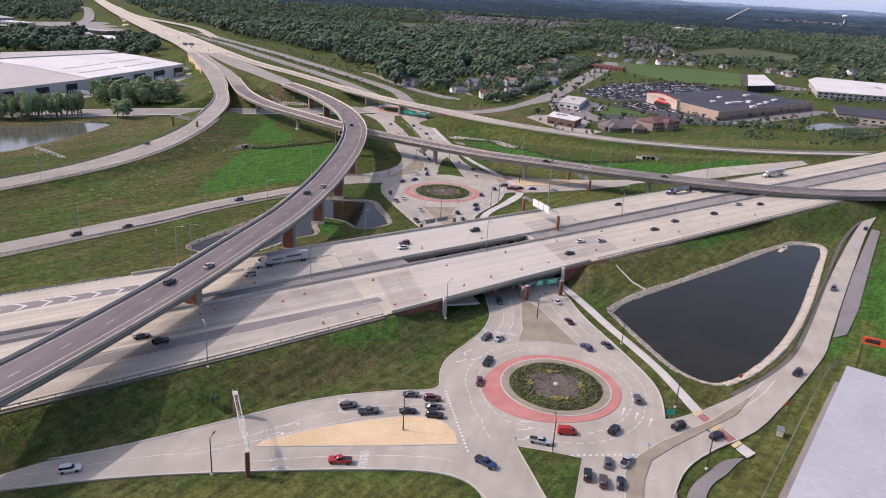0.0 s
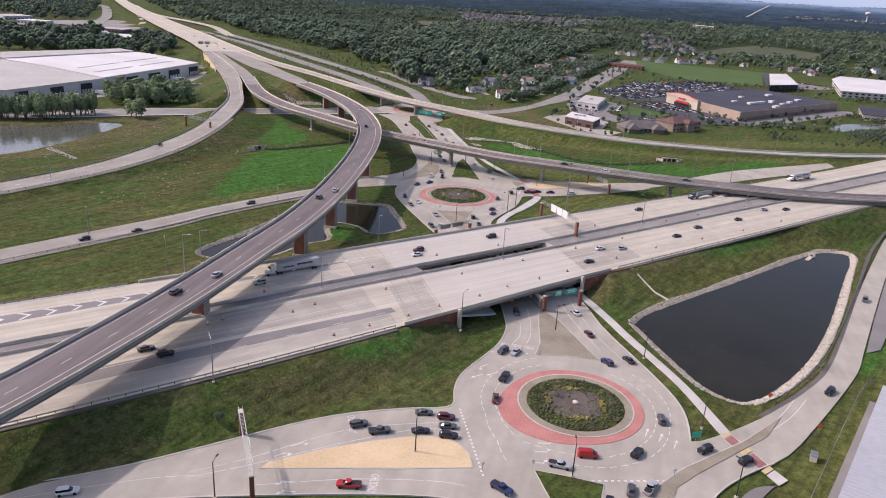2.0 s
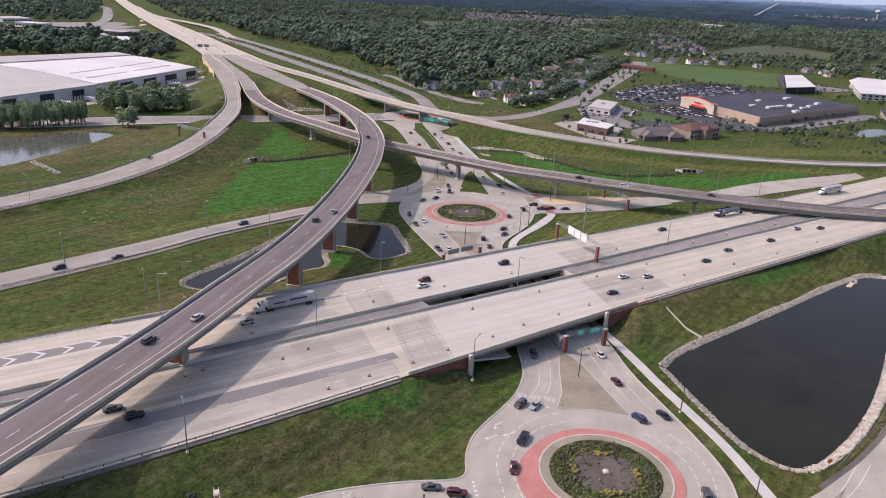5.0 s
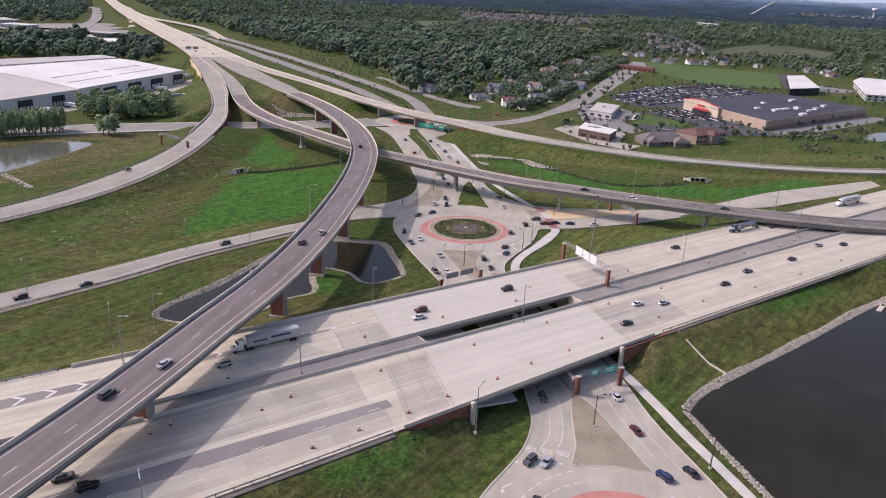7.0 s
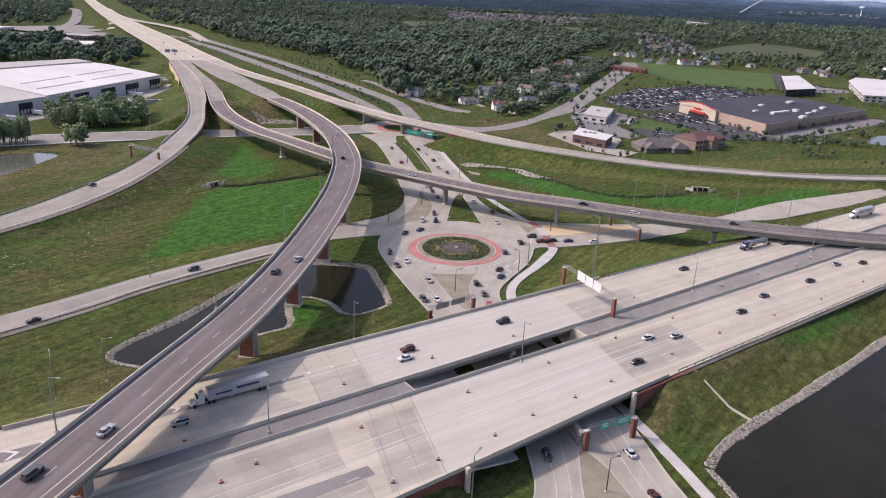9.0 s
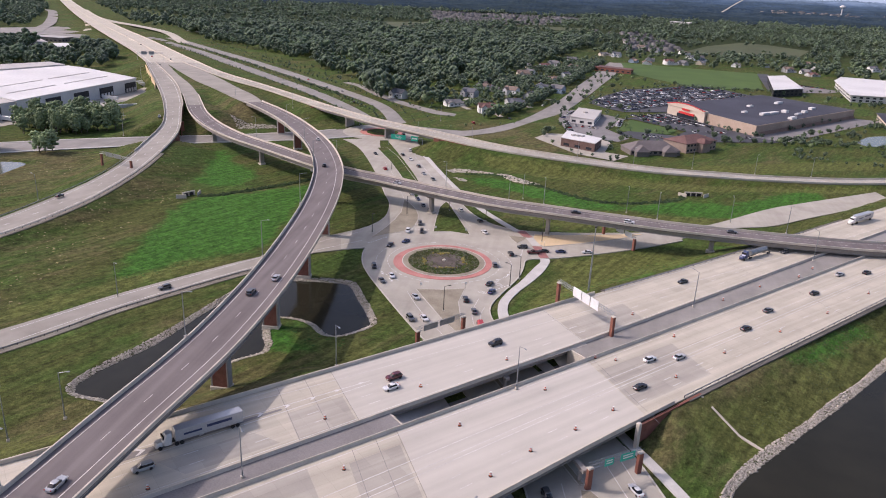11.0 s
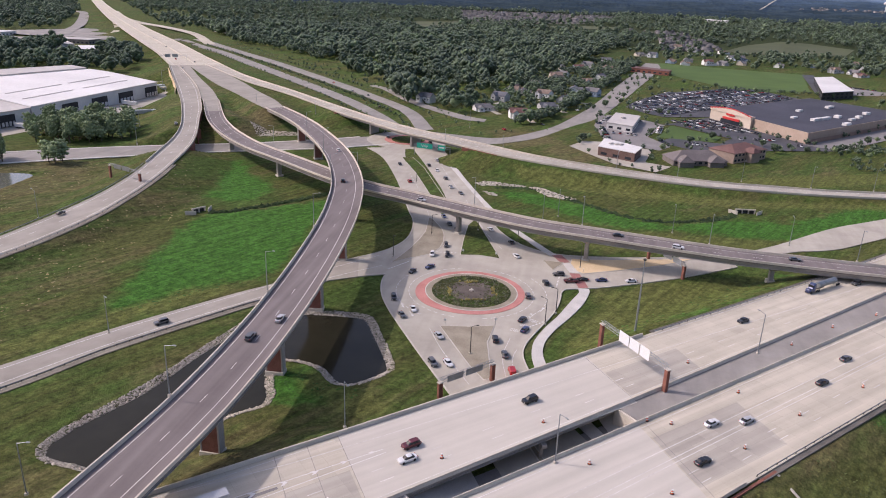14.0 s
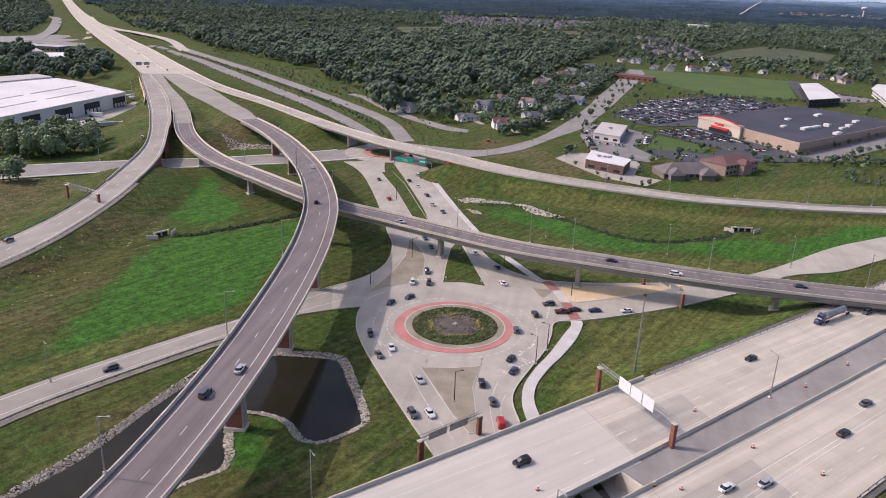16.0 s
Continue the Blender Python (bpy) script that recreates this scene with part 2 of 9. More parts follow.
def sweep_data(path, profile, close=True):
    """profile: (offset to the left, height) round a closed section."""
    n = normals(path)
    k, m = len(profile), len(path)
    v = np.zeros((m, k, 3))
    for j, (o, h) in enumerate(profile):
        v[:, j, :2] = path[:, :2] + n * o
        v[:, j, 2] = path[:, 2] + h
    f = [(i * k + j, i * k + (j + 1) % k, (i + 1) * k + (j + 1) % k, (i + 1) * k + j) for i in range(m - 1) for j in range(k)]
    if close:
        f += [tuple(range(k - 1, -1, -1)), tuple((m - 1) * k + j for j in range(k))]
    return v.reshape(-1, 3), f


def sweep(name, path, profile, material, parent=None, label=""):
    v, f = sweep_data(path, profile)
    return mesh_object(name, v, f, material, parent, label)


def between(name, left, right, thick, material, parent=None, label=""):
    """A slab between two lines with equally many points."""
    n = len(left)
    lo, ro = np.array(left), np.array(right)
    v = np.vstack([lo, ro, ro - (0, 0, thick), lo - (0, 0, thick)])
    f = []
    for i in range(n - 1):
        for a, b in ((0, 1), (1, 2), (2, 3), (3, 0)):
            f.append((a * n + i, b * n + i, b * n + i + 1, a * n + i + 1))
    f += [(0, 3 * n, 2 * n, n), (n - 1, 2 * n - 1, 3 * n - 1, 4 * n - 1)]
    return mesh_object(name, v, f, material, parent, label)


def resampled(ctrl, n):
    p = curve_pts(ctrl, 1.0)
    i = np.linspace(0, len(p) - 1, n)
    return np.stack([np.interp(i, np.arange(len(p)), p[:, k]) for k in range(p.shape[1])], 1)


def road_between(name, lctrl, rctrl, z, material, label, thick=0.3, n=60):
    ob = between(name, resampled(with_z(lctrl, z), n), resampled(with_z(rctrl, z), n), thick, material, None, label)
    return tagged(ob, label, "road", kind="structure")


def ring_mesh(name, c, r0, r1, z0, z1, material, parent=None, label="", seg=96, egg=0.0, turn=0.0):
    """A flat ring; egg widens its outer edge towards one side."""
    v, f = [], []
    for i in range(seg):
        a = 2 * math.pi * i / seg
        ro = r1 + egg * max(0, math.cos(a - turn)) ** 3
        for r, z in ((r0, z1), (ro, z1), (ro, z0), (r0, z0)):
            v.append((c[0] + r * math.cos(a), c[1] + r * math.sin(a), z))
    for i in range(seg):
        j = (i + 1) % seg
        for k in range(4):
            f.append((4 * i + k, 4 * i + (k + 1) % 4, 4 * j + (k + 1) % 4, 4 * j + k))
    return mesh_object(name, v, f, material, parent, label)


def poly_slab(name, ctrl, z0, z1, material, parent=None, label="", closed_curve=True, step=2.0):
    """A slab over a rounded outline."""
    c = np.array(ctrl, float)
    if closed_curve:
        w = np.vstack([c[-2:], c, c[:2]])
        dense = curve_pts(w, step)
        k0 = np.argmin(np.linalg.norm(dense[: len(dense) // 2] - c[0], axis=1))
        k1 = len(dense) // 2 + np.argmin(np.linalg.norm(dense[len(dense) // 2:] - c[0], axis=1))
        c = dense[k0:k1]
    bm = bmesh.new()
    top = [bm.verts.new((x, y, z1)) for x, y in c]
    face = bm.faces.new(top)
    if face.normal.z < 0 or (face.normal_update() or face.normal.z < 0):
        face.normal_flip()
    low = [bm.verts.new((x, y, z0)) for x, y in c]
    for i in range(len(c)):
        j = (i + 1) % len(c)
        bm.faces.new((top[i], top[j], low[j], low[i]))
    bmesh.ops.triangulate(bm, faces=[face])
    bmesh.ops.recalc_face_normals(bm, faces=bm.faces[:])
    me = bpy.data.meshes.new(name)
    bm.to_mesh(me)
    bm.free()
    me.materials.append(material)
    ob = new(name, me)
    if parent is not None:
        ob.parent = parent
    if label:
        tagged(ob, label)
    return ob


# ---------------- the plan ----------------
MAIN_Z = 6.2
RING_N, RING_S = (0.3, 367.5), (40.0, 163.8)
U, NRM = np.array((0.806, 0.592)), np.array((-0.592, 0.806))


def uv(s, n):
    """A place by its way along the freeway and across it."""
    return tuple(U * s + NRM * n)


# freeway edges by (along, across)
FAR_N = [uv(s, n) for s, n in ((-330, 247), (-180, 238), (-75, 231.5), (0, 230.5), (110, 229.5), (220, 230), (356, 231), (520, 236), (800, 250))]
FAR_S = [uv(s, n) for s, n in ((-330, 202), (-180, 200.5), (-75, 200), (0, 200.5), (110, 202.5), (220, 205), (356, 210), (520, 216), (800, 228))]
NEAR_N = [uv(s, n) for s, n in ((-330, 190), (-180, 191), (-75, 193), (0, 194.5), (110, 195.5), (220, 196.5), (356, 199), (520, 203), (800, 212))]
NEAR_S = [uv(s, n) for s, n in ((-330, 150), (-180, 154), (-75, 156), (0, 157.5), (60, 159), (125, 162.5), (190, 166.5), (290, 170), (400, 174), (520, 180), (800, 192))]
F1_LEFT = [(-215, -160), (-160, -30), (-127, 53), (-112, 92), (-98, 129), (-84, 179), (-75, 222), (-67, 262), (-62.3, 310), (-60.8, 365), (-62.7, 409), (-69, 450), (-86, 508), (-115, 580), (-140, 630), (-165, 672)]
F1_Z = [8, 14, 16.2, 16.3, 16.3, 16.3, 16.3, 16.5, 17, 18, 19, 19.6, 18.5, 15.5, 13.5, 12]
F2_LEFT = [(-213, 706), (-176, 617), (-139, 557), (-100, 515), (-57, 473), (-28, 455), (1, 437), (27.6, 422), (53, 413), (78, 406), (102, 400), (126, 396), (155, 392), (190, 391), (240, 397), (330, 425)]
F2_Z = [10.4, 11, 11.5, 12, 12, 12, 12, 12, 12, 11.5, 11, 10.5, 10, 9, 8, 7]
R4_L = [(-300, 230), (-245, 300), (-205, 362), (-188, 421), (-182, 469), (-188, 524), (-201, 593), (-236, 685), (-276, 774), (-302, 830), (-354, 944)]
R4_R = [(-285, 222), (-230, 290), (-190, 352), (-172, 400), (-166, 447), (-169, 500), (-179, 562), (-204, 639), (-219, 683), (-262, 785), (-338, 932)]
R4_Z = [2, 2, 3, 4.5, 6.5, 7.5, 8.5, 9, 9.5, 10, 10]
R5_L = [(-345, 926), (-412, 1046), (-484, 1165), (-615, 1382), (-797, 1691), (-1052, 2143), (-1500, 2950)]
R5_R = [(-290, 942), (-338, 1019), (-441, 1189), (-608, 1454), (-860, 1872), (-1120, 2327), (-1470, 2960)]
R6_L = [(-300, 958), (-241, 866), (-175, 786), (-112, 706), (-71, 656), (-42, 627), (-8.5, 601), (37, 571), (73, 557), (108, 548), (142, 541), (177, 539), (211, 538), (274, 544), (420, 580)]
R6_R = [(-312, 945), (-229, 827), (-168, 758), (-108, 680), (-84, 652), (-54, 618), (-22, 592), (22, 562), (60, 547), (95, 538), (130, 530), (165, 527), (205, 526), (270, 531), (420, 566)]
R6_Z = [10, 10, 9.5, 9, 9, 9, 8.7, 7, 5.5, 4, 3, 2.5, 2, 2, 2]
POND_S = [(66.8, 221), (77, 234), (115, 267), (155, 302.7), (174, 316), (182.5, 310), (162, 272), (137, 228), (117, 198.5), (99, 179), (89, 173), (80, 180), (73.5, 198)]
POND_N = [(-53.5, 342.5), (-42.8, 342.3), (-35.3, 340.3), (-31.1, 330.2), (-27, 319.4), (-23.4, 308.3), (-24.7, 305), (-28.8, 300.7), (-34, 297.5), (-38, 298.9), (-42.4, 305.3), (-46.9, 308.4), (-52, 309.8), (-56.6, 309.6), (-58.6, 304.7), (-57.9, 299.2), (-56.5, 293.9), (-54.4, 288.3), (-55.1, 283.8), (-59, 281.2), (-64, 276), (-72, 262), (-83, 253.5), (-92, 254.5), (-99.5, 256.5), (-101, 260), (-99, 268), (-95, 275.5), (-90, 284.5), (-86, 295), (-82.9, 305.8), (-79.3, 316.2), (-75.8, 324.3), (-72, 334), (-64, 341)]
POND_W = [(-330, 468), (-311, 470), (-290, 474), (-277, 492), (-262, 501), (-247, 499), (-246, 484), (-249, 455), (-256, 420), (-266, 396), (-300, 370), (-345, 400)]
WATER_Z = -1.0
YARD = [(-362, 540), (-318, 590), (-292, 665), (-288, 695), (-267.5, 750), (-278, 774), (-304, 830), (-331, 888), (-350, 885), (-305, 800), (-330, 640)]


# ---------------- ground ----------------
def grid_line(lo, hi, fine_lo, fine_hi, fine):
    mid = np.arange(fine_lo, fine_hi + 0.1, fine)
    up, step, x = [], fine, mid[-1]
    while x < hi:
        step *= 1.09
        x = min(hi, x + step)
        up.append(x)
    dn, step, x = [], fine, mid[0]
    while x > lo:
        step *= 1.09
        x = max(lo, x - step)
        dn.append(x)
    return np.r_[dn[::-1], mid, up]


def line_distance(pts, line):
    """Distance of many points to a polyline and its height at the nearest place."""
    d2 = np.full(len(pts), 1e12)
    z = np.zeros(len(pts))
    for a, b in zip(line[:-1], line[1:]):
        ab = b[:2] - a[:2]
        t = np.clip(((pts - a[:2]) @ ab) / (ab @ ab + 1e-9), 0, 1)
        q = ((pts - a[:2] - t[:, None] * ab) ** 2).sum(1)
        m = q < d2
        d2[m] = q[m]
        z[m] = (a[2] + t * (b[2] - a[2]))[m]
    return np.sqrt(d2), z


def inside(pts, poly):
    poly = np.array(poly)
    r = np.zeros(len(pts), bool)
    for a, b in zip(poly, np.roll(poly, -1, 0)):
        c = (a[1] > pts[:, 1]) != (b[1] > pts[:, 1])
        with np.errstate(divide="ignore", invalid="ignore"):
            x = (b[0] - a[0]) * (pts[:, 1] - a[1]) / (b[1] - a[1] + 1e-12) + a[0]
        r ^= c & (pts[:, 0] < x)
    return r


def pond_outline(ctrl):
    c = np.array(ctrl, float)
    d = curve_pts(np.vstack([c, c[:1]]), 3.0)
    return d


def mid_of(l, r, z, step=8.0):
    n = 90
    a, b = resampled(with_z(l, z), n), resampled(with_z(r, z), n)
    return (a + b) / 2, np.linalg.norm(a[:, :2] - b[:, :2], axis=1).mean() / 2


BANKS = []          # (line with heights, half width, slope)
def bank(l, r, z, slope=0.4, keep=None):
    a, b = resampled(with_z(l, z), 120), resampled(with_z(r, z), 120)
    c = (a + b) / 2
    hw = float(np.linalg.norm(a[:, :2] - b[:, :2], axis=1).min()) / 2
    if keep is not None:
        m = [keep(p) for p in c]
        run = []
        for p, k in zip(c, m):
            if k:
                run.append(p)
            elif len(run) > 1:
                BANKS.append((np.array(run), hw, slope))
                run = []
            else:
                run = []
        if len(run) > 1:
            BANKS.append((np.array(run), hw, slope))
    else:
        BANKS.append((c, hw, slope))


def along(p):
    return p[0] * U[0] + p[1] * U[1]


bank(FAR_N, FAR_S, MAIN_Z, 0.4, lambda p: along(p) < 122 or along(p) > 212)
bank(NEAR_N, NEAR_S, MAIN_Z, 0.4, lambda p: along(p) < 117 or along(p) > 190)
bank(FAR_S, NEAR_N, MAIN_Z - 0.05, 0.4, lambda p: along(p) < 132 or along(p) > 206)
bank(R4_L, R4_R, R4_Z, 0.3, lambda p: not (535 < p[1] < 600))
bank(R5_L, R5_R, 10, 0.55)
bank([(-290, 850), (-240, 760), (-218, 680), (-190, 640)], [(-279, 842), (-228, 752), (-207, 690), (-180, 640)], [10, 10, 10.4, 10.8], 0.45, lambda p: p[1] > 640)
bank([(-319, 926), (-247, 797), (-215, 749), (-175, 686)], [(-300, 940), (-224, 809), (-192, 756), (-160, 697)], [10, 10.4, 11, 12], 0.4)
bank(R6_L, R6_R, R6_Z, 0.35, lambda p: p[1] > 690 or p[0] > -2)


for edge, z, keep in ((NEAR_S, MAIN_Z, lambda p: along(p) < 106 or along(p) > 194), (FAR_N, MAIN_Z, lambda p: along(p) < 130 or along(p) > 226), (R4_L, R4_Z, lambda p: not 525 < p[1] < 610), (R4_R, R4_Z, lambda p: not 525 < p[1] < 610)):
    run = []
    for p in resampled(with_z(edge, z), 160):
        if keep(p):
            run.append(p)
        if run and (not keep(p)):
            BANKS.append((np.array(run), 0.6, 0.4))
            run = []
    if len(run) > 1:
        BANKS.append((np.array(run), 0.6, 0.4))


def ground_height(pts):
    h = 0.25 * np.sin(pts[:, 0] * 0.021) * np.cos(pts[:, 1] * 0.017)
    near = (np.abs(pts[:, 0]) < 140) & (pts[:, 1] < 520)
    h[near] *= 0.3
    h -= 0.25
    for line, hw, slope in BANKS:
        lo, hi = line[:, :2].min(0) - 60, line[:, :2].max(0) + 60
        k = np.all((pts > lo) & (pts < hi), axis=1)
        if k.any():
            d, z = line_distance(pts[k], line)
            h[k] = np.maximum(h[k], z - 0.45 - np.maximum(0, d - hw - 2.2) * slope)
    # the street's passage between the bridge abutments
    sa, na = pts @ U, pts @ NRM
    k = (sa > 100) & (sa < 240) & (na > 130) & (na < 260)
    e = np.minimum(sa[k] - (123.5 + 0.255 * (na[k] - 161.8)), 186.8 + 0.433 * (na[k] - 165) - sa[k])
    low = -0.25
    gap = (sa > 134) & (sa < 200) & (na > 194) & (na < 207)
    h[gap] = np.minimum(h[gap], low)
    h[k] = np.where(e > 0, np.minimum(h[k], np.maximum(low, MAIN_Z - 3.4 - 0.75 * e)), h[k])
    # the sidewalk cut into the foot of the slope
    k = (pts[:, 0] > 30) & (pts[:, 0] < 90) & (pts[:, 1] > 170) & (pts[:, 1] < 275)
    d, _ = line_distance(pts[k], np.array([(42.5, 266, 0), (48.7, 246.5, 0), (53.5, 234.5, 0), (58.8, 220, 0), (62.6, 208, 0), (72.5, 180, 0)]))
    h[k] = np.minimum(h[k], -0.2 + 0.55 * np.maximum(0, d - 2.6))
    # the side street's passage under the curving ramp, and the grass wedge behind it
    k = (pts[:, 0] > -345) & (pts[:, 0] < -60) & (pts[:, 1] > 470) & (pts[:, 1] < 680)
    d, _ = line_distance(pts[k], np.array([(-330, 508, 0), (-252, 547, 0), (-190, 577, 0), (-156, 590, 0), (-105, 613, 0), (-70, 632, 0)]))
    h[k] = np.minimum(h[k], -0.2 + 0.9 * np.maximum(0, d - 16))
    k = inside(pts, [(-178, 562), (-190, 600), (-205, 639), (-220, 683), (-240, 735), (-226, 735), (-213, 700), (-180, 617), (-150, 575)])
    d, z = line_distance(pts[k], np.array([(-175, 590, -0.2), (-190, 618, 0.3), (-210, 683, 5.0), (-232, 735, 9.4)]))
    h[k] = np.minimum(h[k], z + 0.6 * np.maximum(0, d - 5))
    r = np.hypot(pts[:, 0] + 50.5, pts[:, 1] - 636)
    k = r < 90
    h[k] = np.minimum(h[k], -0.2 + 0.8 * np.maximum(0, r[k] - 57))
    for poly in (POND_S, POND_N, POND_W):
        o = pond_outline(poly)
        lo, hi = o.min(0) - 30, o.max(0) + 30
        k = np.all((pts > lo) & (pts < hi), axis=1)
        d, _ = line_distance(pts[k], np.c_[o, np.zeros(len(o))])
        ins = inside(pts[k], o)
        want = np.where(ins, WATER_Z - 0.35 * np.minimum(d, 6), WATER_Z + 0.34 * d)
        h[k] = np.minimum(h[k], want)
    yard = inside(pts, YARD)
    h[yard] = np.minimum(h[yard], -0.2)
    return h + far_rise(pts)


def far_rise(pts):
    """The land climbs slowly to the wooded skyline."""
    r = np.hypot(pts[:, 0], pts[:, 1] - 40)
    return np.clip((r - 3100) / 1650, 0, 1) ** 1.2 * 100


LUSH = [(-125.5, 344), (-129, 368), (-130.6, 402), (-132, 429), (-123, 448), (-100, 459), (-78, 476), (-72.8, 444), (-74.9, 404), (-76, 378), (-90, 361), (-107, 343), (-119, 334)]
GREENER = [LUSH, [(-137, 472), (-147, 528), (-145, 553), (-131, 522), (-109, 492), (-120, 468)], [uv(s, n) for s, n in ((78, 158), (92, 159.5), (106, 160), (104, 153), (90, 151))], [uv(s, n) for s, n in ((252, 166), (300, 168.5), (306, 163), (266, 161))], [(8, 507), (26, 511), (43, 500), (61, 489), (86, 468), (103, 467), (131, 479), (160, 478), (203, 509), (226, 517), (202, 473), (145, 450), (104, 455), (75, 455), (60, 461), (40, 480)], [(128, 196), (150, 222), (190, 280), (230, 340), (240, 330), (200, 260), (160, 200)], [(-60, 285), (-40, 285), (-30, 292), (-42, 303), (-56, 300)], [uv(s, n) for s, n in ((225, 236), (330, 237), (330, 252), (240, 246))]]
MOWN = [[(86, 141), (105, 158), (131, 189), (144, 206), (160, 230), (164, 222), (140, 184), (78, 100), (58, 90), (64, 116), (80, 134)], [(-139, 296), (-116, 324), (-88, 357), (-94, 364), (-124, 333), (-148, 300)], [uv(s, n) for s, n in ((-60, 250), (0, 236), (40, 233), (70, 234), (60, 246), (10, 254), (-50, 262))], [uv(s, n) for s, n in ((215, 234), (340, 236), (340, 242), (215, 239))], [(28, 86), (32, 113), (27, 132), (35, 131), (42, 129), (39, 114), (36, 86)], [(-80, 100), (-40, 112), (-15, 116.5), (10, 118), (16, 110), (0, 104), (-60, 96)], [(-50, 300), (-38, 284), (-20, 280), (-22, 290), (-40, 302)], [(190, 545), (260, 572), (330, 590), (330, 615), (230, 590), (150, 560)], [(22, 556), (75, 538), (140, 519), (210, 520), (262, 528), (262, 514), (200, 507), (130, 503), (64, 517), (27, 538)], [(30, 318), (56, 335), (137, 394), (118, 399), (85, 390), (52, 374), (42, 352), (32, 334)], [(60, 420), (104, 424), (150, 446), (100, 450), (60, 455), (35, 470), (30, 440)], [uv(s, n) for s, n in ((198, 163), (250, 161), (330, 163), (330, 153), (260, 148), (206, 146))]]
DRIER = [[(-185, 325), (-146, 300), (-146, 360), (-136, 420), (-134, 450), (-150, 500), (-176, 538), (-183, 470), (-190, 400)], [(-320, 484), (-280, 510), (-238, 536), (-208, 505), (-214, 470), (-226, 425), (-246, 385), (-300, 360), (-345, 395)], [(108, 181), (145, 230), (186, 300), (200, 310), (152, 228), (114, 172)], [(-215, 640), (-175, 690), (-150, 680), (-160, 620)], [(60, 590), (20, 640), (10, 690), (60, 670), (95, 600)], [uv(s, n) for s, n in ((186, 163), (240, 160), (320, 160), (330, 150), (260, 144), (200, 140))], [uv(s, n) for s, n in ((-60, 150), (0, 146), (100, 150), (118, 156), (110, 142), (0, 134), (-60, 131))], [(-110, 225), (-70, 262), (-40, 268), (-20, 285), (-35, 250), (-90, 212)]]


def ground_marks(pts):
    """How mown, lush or dry the grass is at each place."""
    def soft(polys, width):
        out = np.zeros(len(pts))
        for poly in polys:
            o = pond_outline(poly)
            lo, hi = o.min(0) - width, o.max(0) + width
            k = np.all((pts > lo) & (pts < hi), axis=1)
            if k.any():
                d, _ = line_distance(pts[k], np.c_[o, np.zeros(len(o))])
                out[k] = np.maximum(out[k], np.clip(0.5 + np.where(inside(pts[k], o), d, -d) / width / 2, 0, 1))
        return out

    return ("mown", soft(MOWN, 6.0)), ("lush", soft(GREENER, 14.0)), ("dry", np.maximum(0.35 * soft(DRIER[:1], 14.0), soft(DRIER[1:], 14.0)))


def build_ground():
    xs = grid_line(-4300, 4300, -250, 300, 3.0)
    ys = grid_line(-700, 4900, 60, 620, 3.0)
    X, Y = np.meshgrid(xs, ys)
    pts = np.c_[X.ravel(), Y.ravel()]
    h = ground_height(pts)
    nx, ny = len(xs), len(ys)
    idx = np.arange(nx * ny).reshape(ny, nx)
    f = np.stack([idx[:-1, :-1], idx[:-1, 1:], idx[1:, 1:], idx[1:, :-1]], -1).reshape(-1, 4)
    ob = mesh_object("ground", np.c_[pts, h], f.tolist(), M_GROUND, smooth=True)
    me = ob.data
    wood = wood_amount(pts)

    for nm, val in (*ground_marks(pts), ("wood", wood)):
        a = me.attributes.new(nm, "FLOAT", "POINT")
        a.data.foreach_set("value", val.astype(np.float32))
    return tagged(ob, "grassy ground with mown verges, weeds and far woods", "ground", kind="structure")


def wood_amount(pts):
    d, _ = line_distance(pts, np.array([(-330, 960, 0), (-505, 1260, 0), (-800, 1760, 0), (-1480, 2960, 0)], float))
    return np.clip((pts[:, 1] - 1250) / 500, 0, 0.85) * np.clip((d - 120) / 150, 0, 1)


ground = build_ground()
for nm, poly in (("water_1", POND_S), ("water_2", POND_N), ("water_3", POND_W)):
    w = poly_slab(nm, [tuple(p) for p in pond_outline(poly)[:-1]], WATER_Z - 0.5, WATER_Z, M_SKYWATER if nm == "water_3" else M_WATER, None, "", False)
    tagged(w, "dark still water of a storm pond", "pond water", kind="structure")


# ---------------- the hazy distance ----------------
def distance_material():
    """Woods and fields many miles off, with blue haze painted in as emission."""
    m, nt, p = nodes_of("painted_haze_distance")
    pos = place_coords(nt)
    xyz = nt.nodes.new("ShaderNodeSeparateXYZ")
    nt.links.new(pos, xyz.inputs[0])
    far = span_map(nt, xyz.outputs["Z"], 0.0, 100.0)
    # Painted haze: the glow turns bluer and brighter with height, standing for distance.
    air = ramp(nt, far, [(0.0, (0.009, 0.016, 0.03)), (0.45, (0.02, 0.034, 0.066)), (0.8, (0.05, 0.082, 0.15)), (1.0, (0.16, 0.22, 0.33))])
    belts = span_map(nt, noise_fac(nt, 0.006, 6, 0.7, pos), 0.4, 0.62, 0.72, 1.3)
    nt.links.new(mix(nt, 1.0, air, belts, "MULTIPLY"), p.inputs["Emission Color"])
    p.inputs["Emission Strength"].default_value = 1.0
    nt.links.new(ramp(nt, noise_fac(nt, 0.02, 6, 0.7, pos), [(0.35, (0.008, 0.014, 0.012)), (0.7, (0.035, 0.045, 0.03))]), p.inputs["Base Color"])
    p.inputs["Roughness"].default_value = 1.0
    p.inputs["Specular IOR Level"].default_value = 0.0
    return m


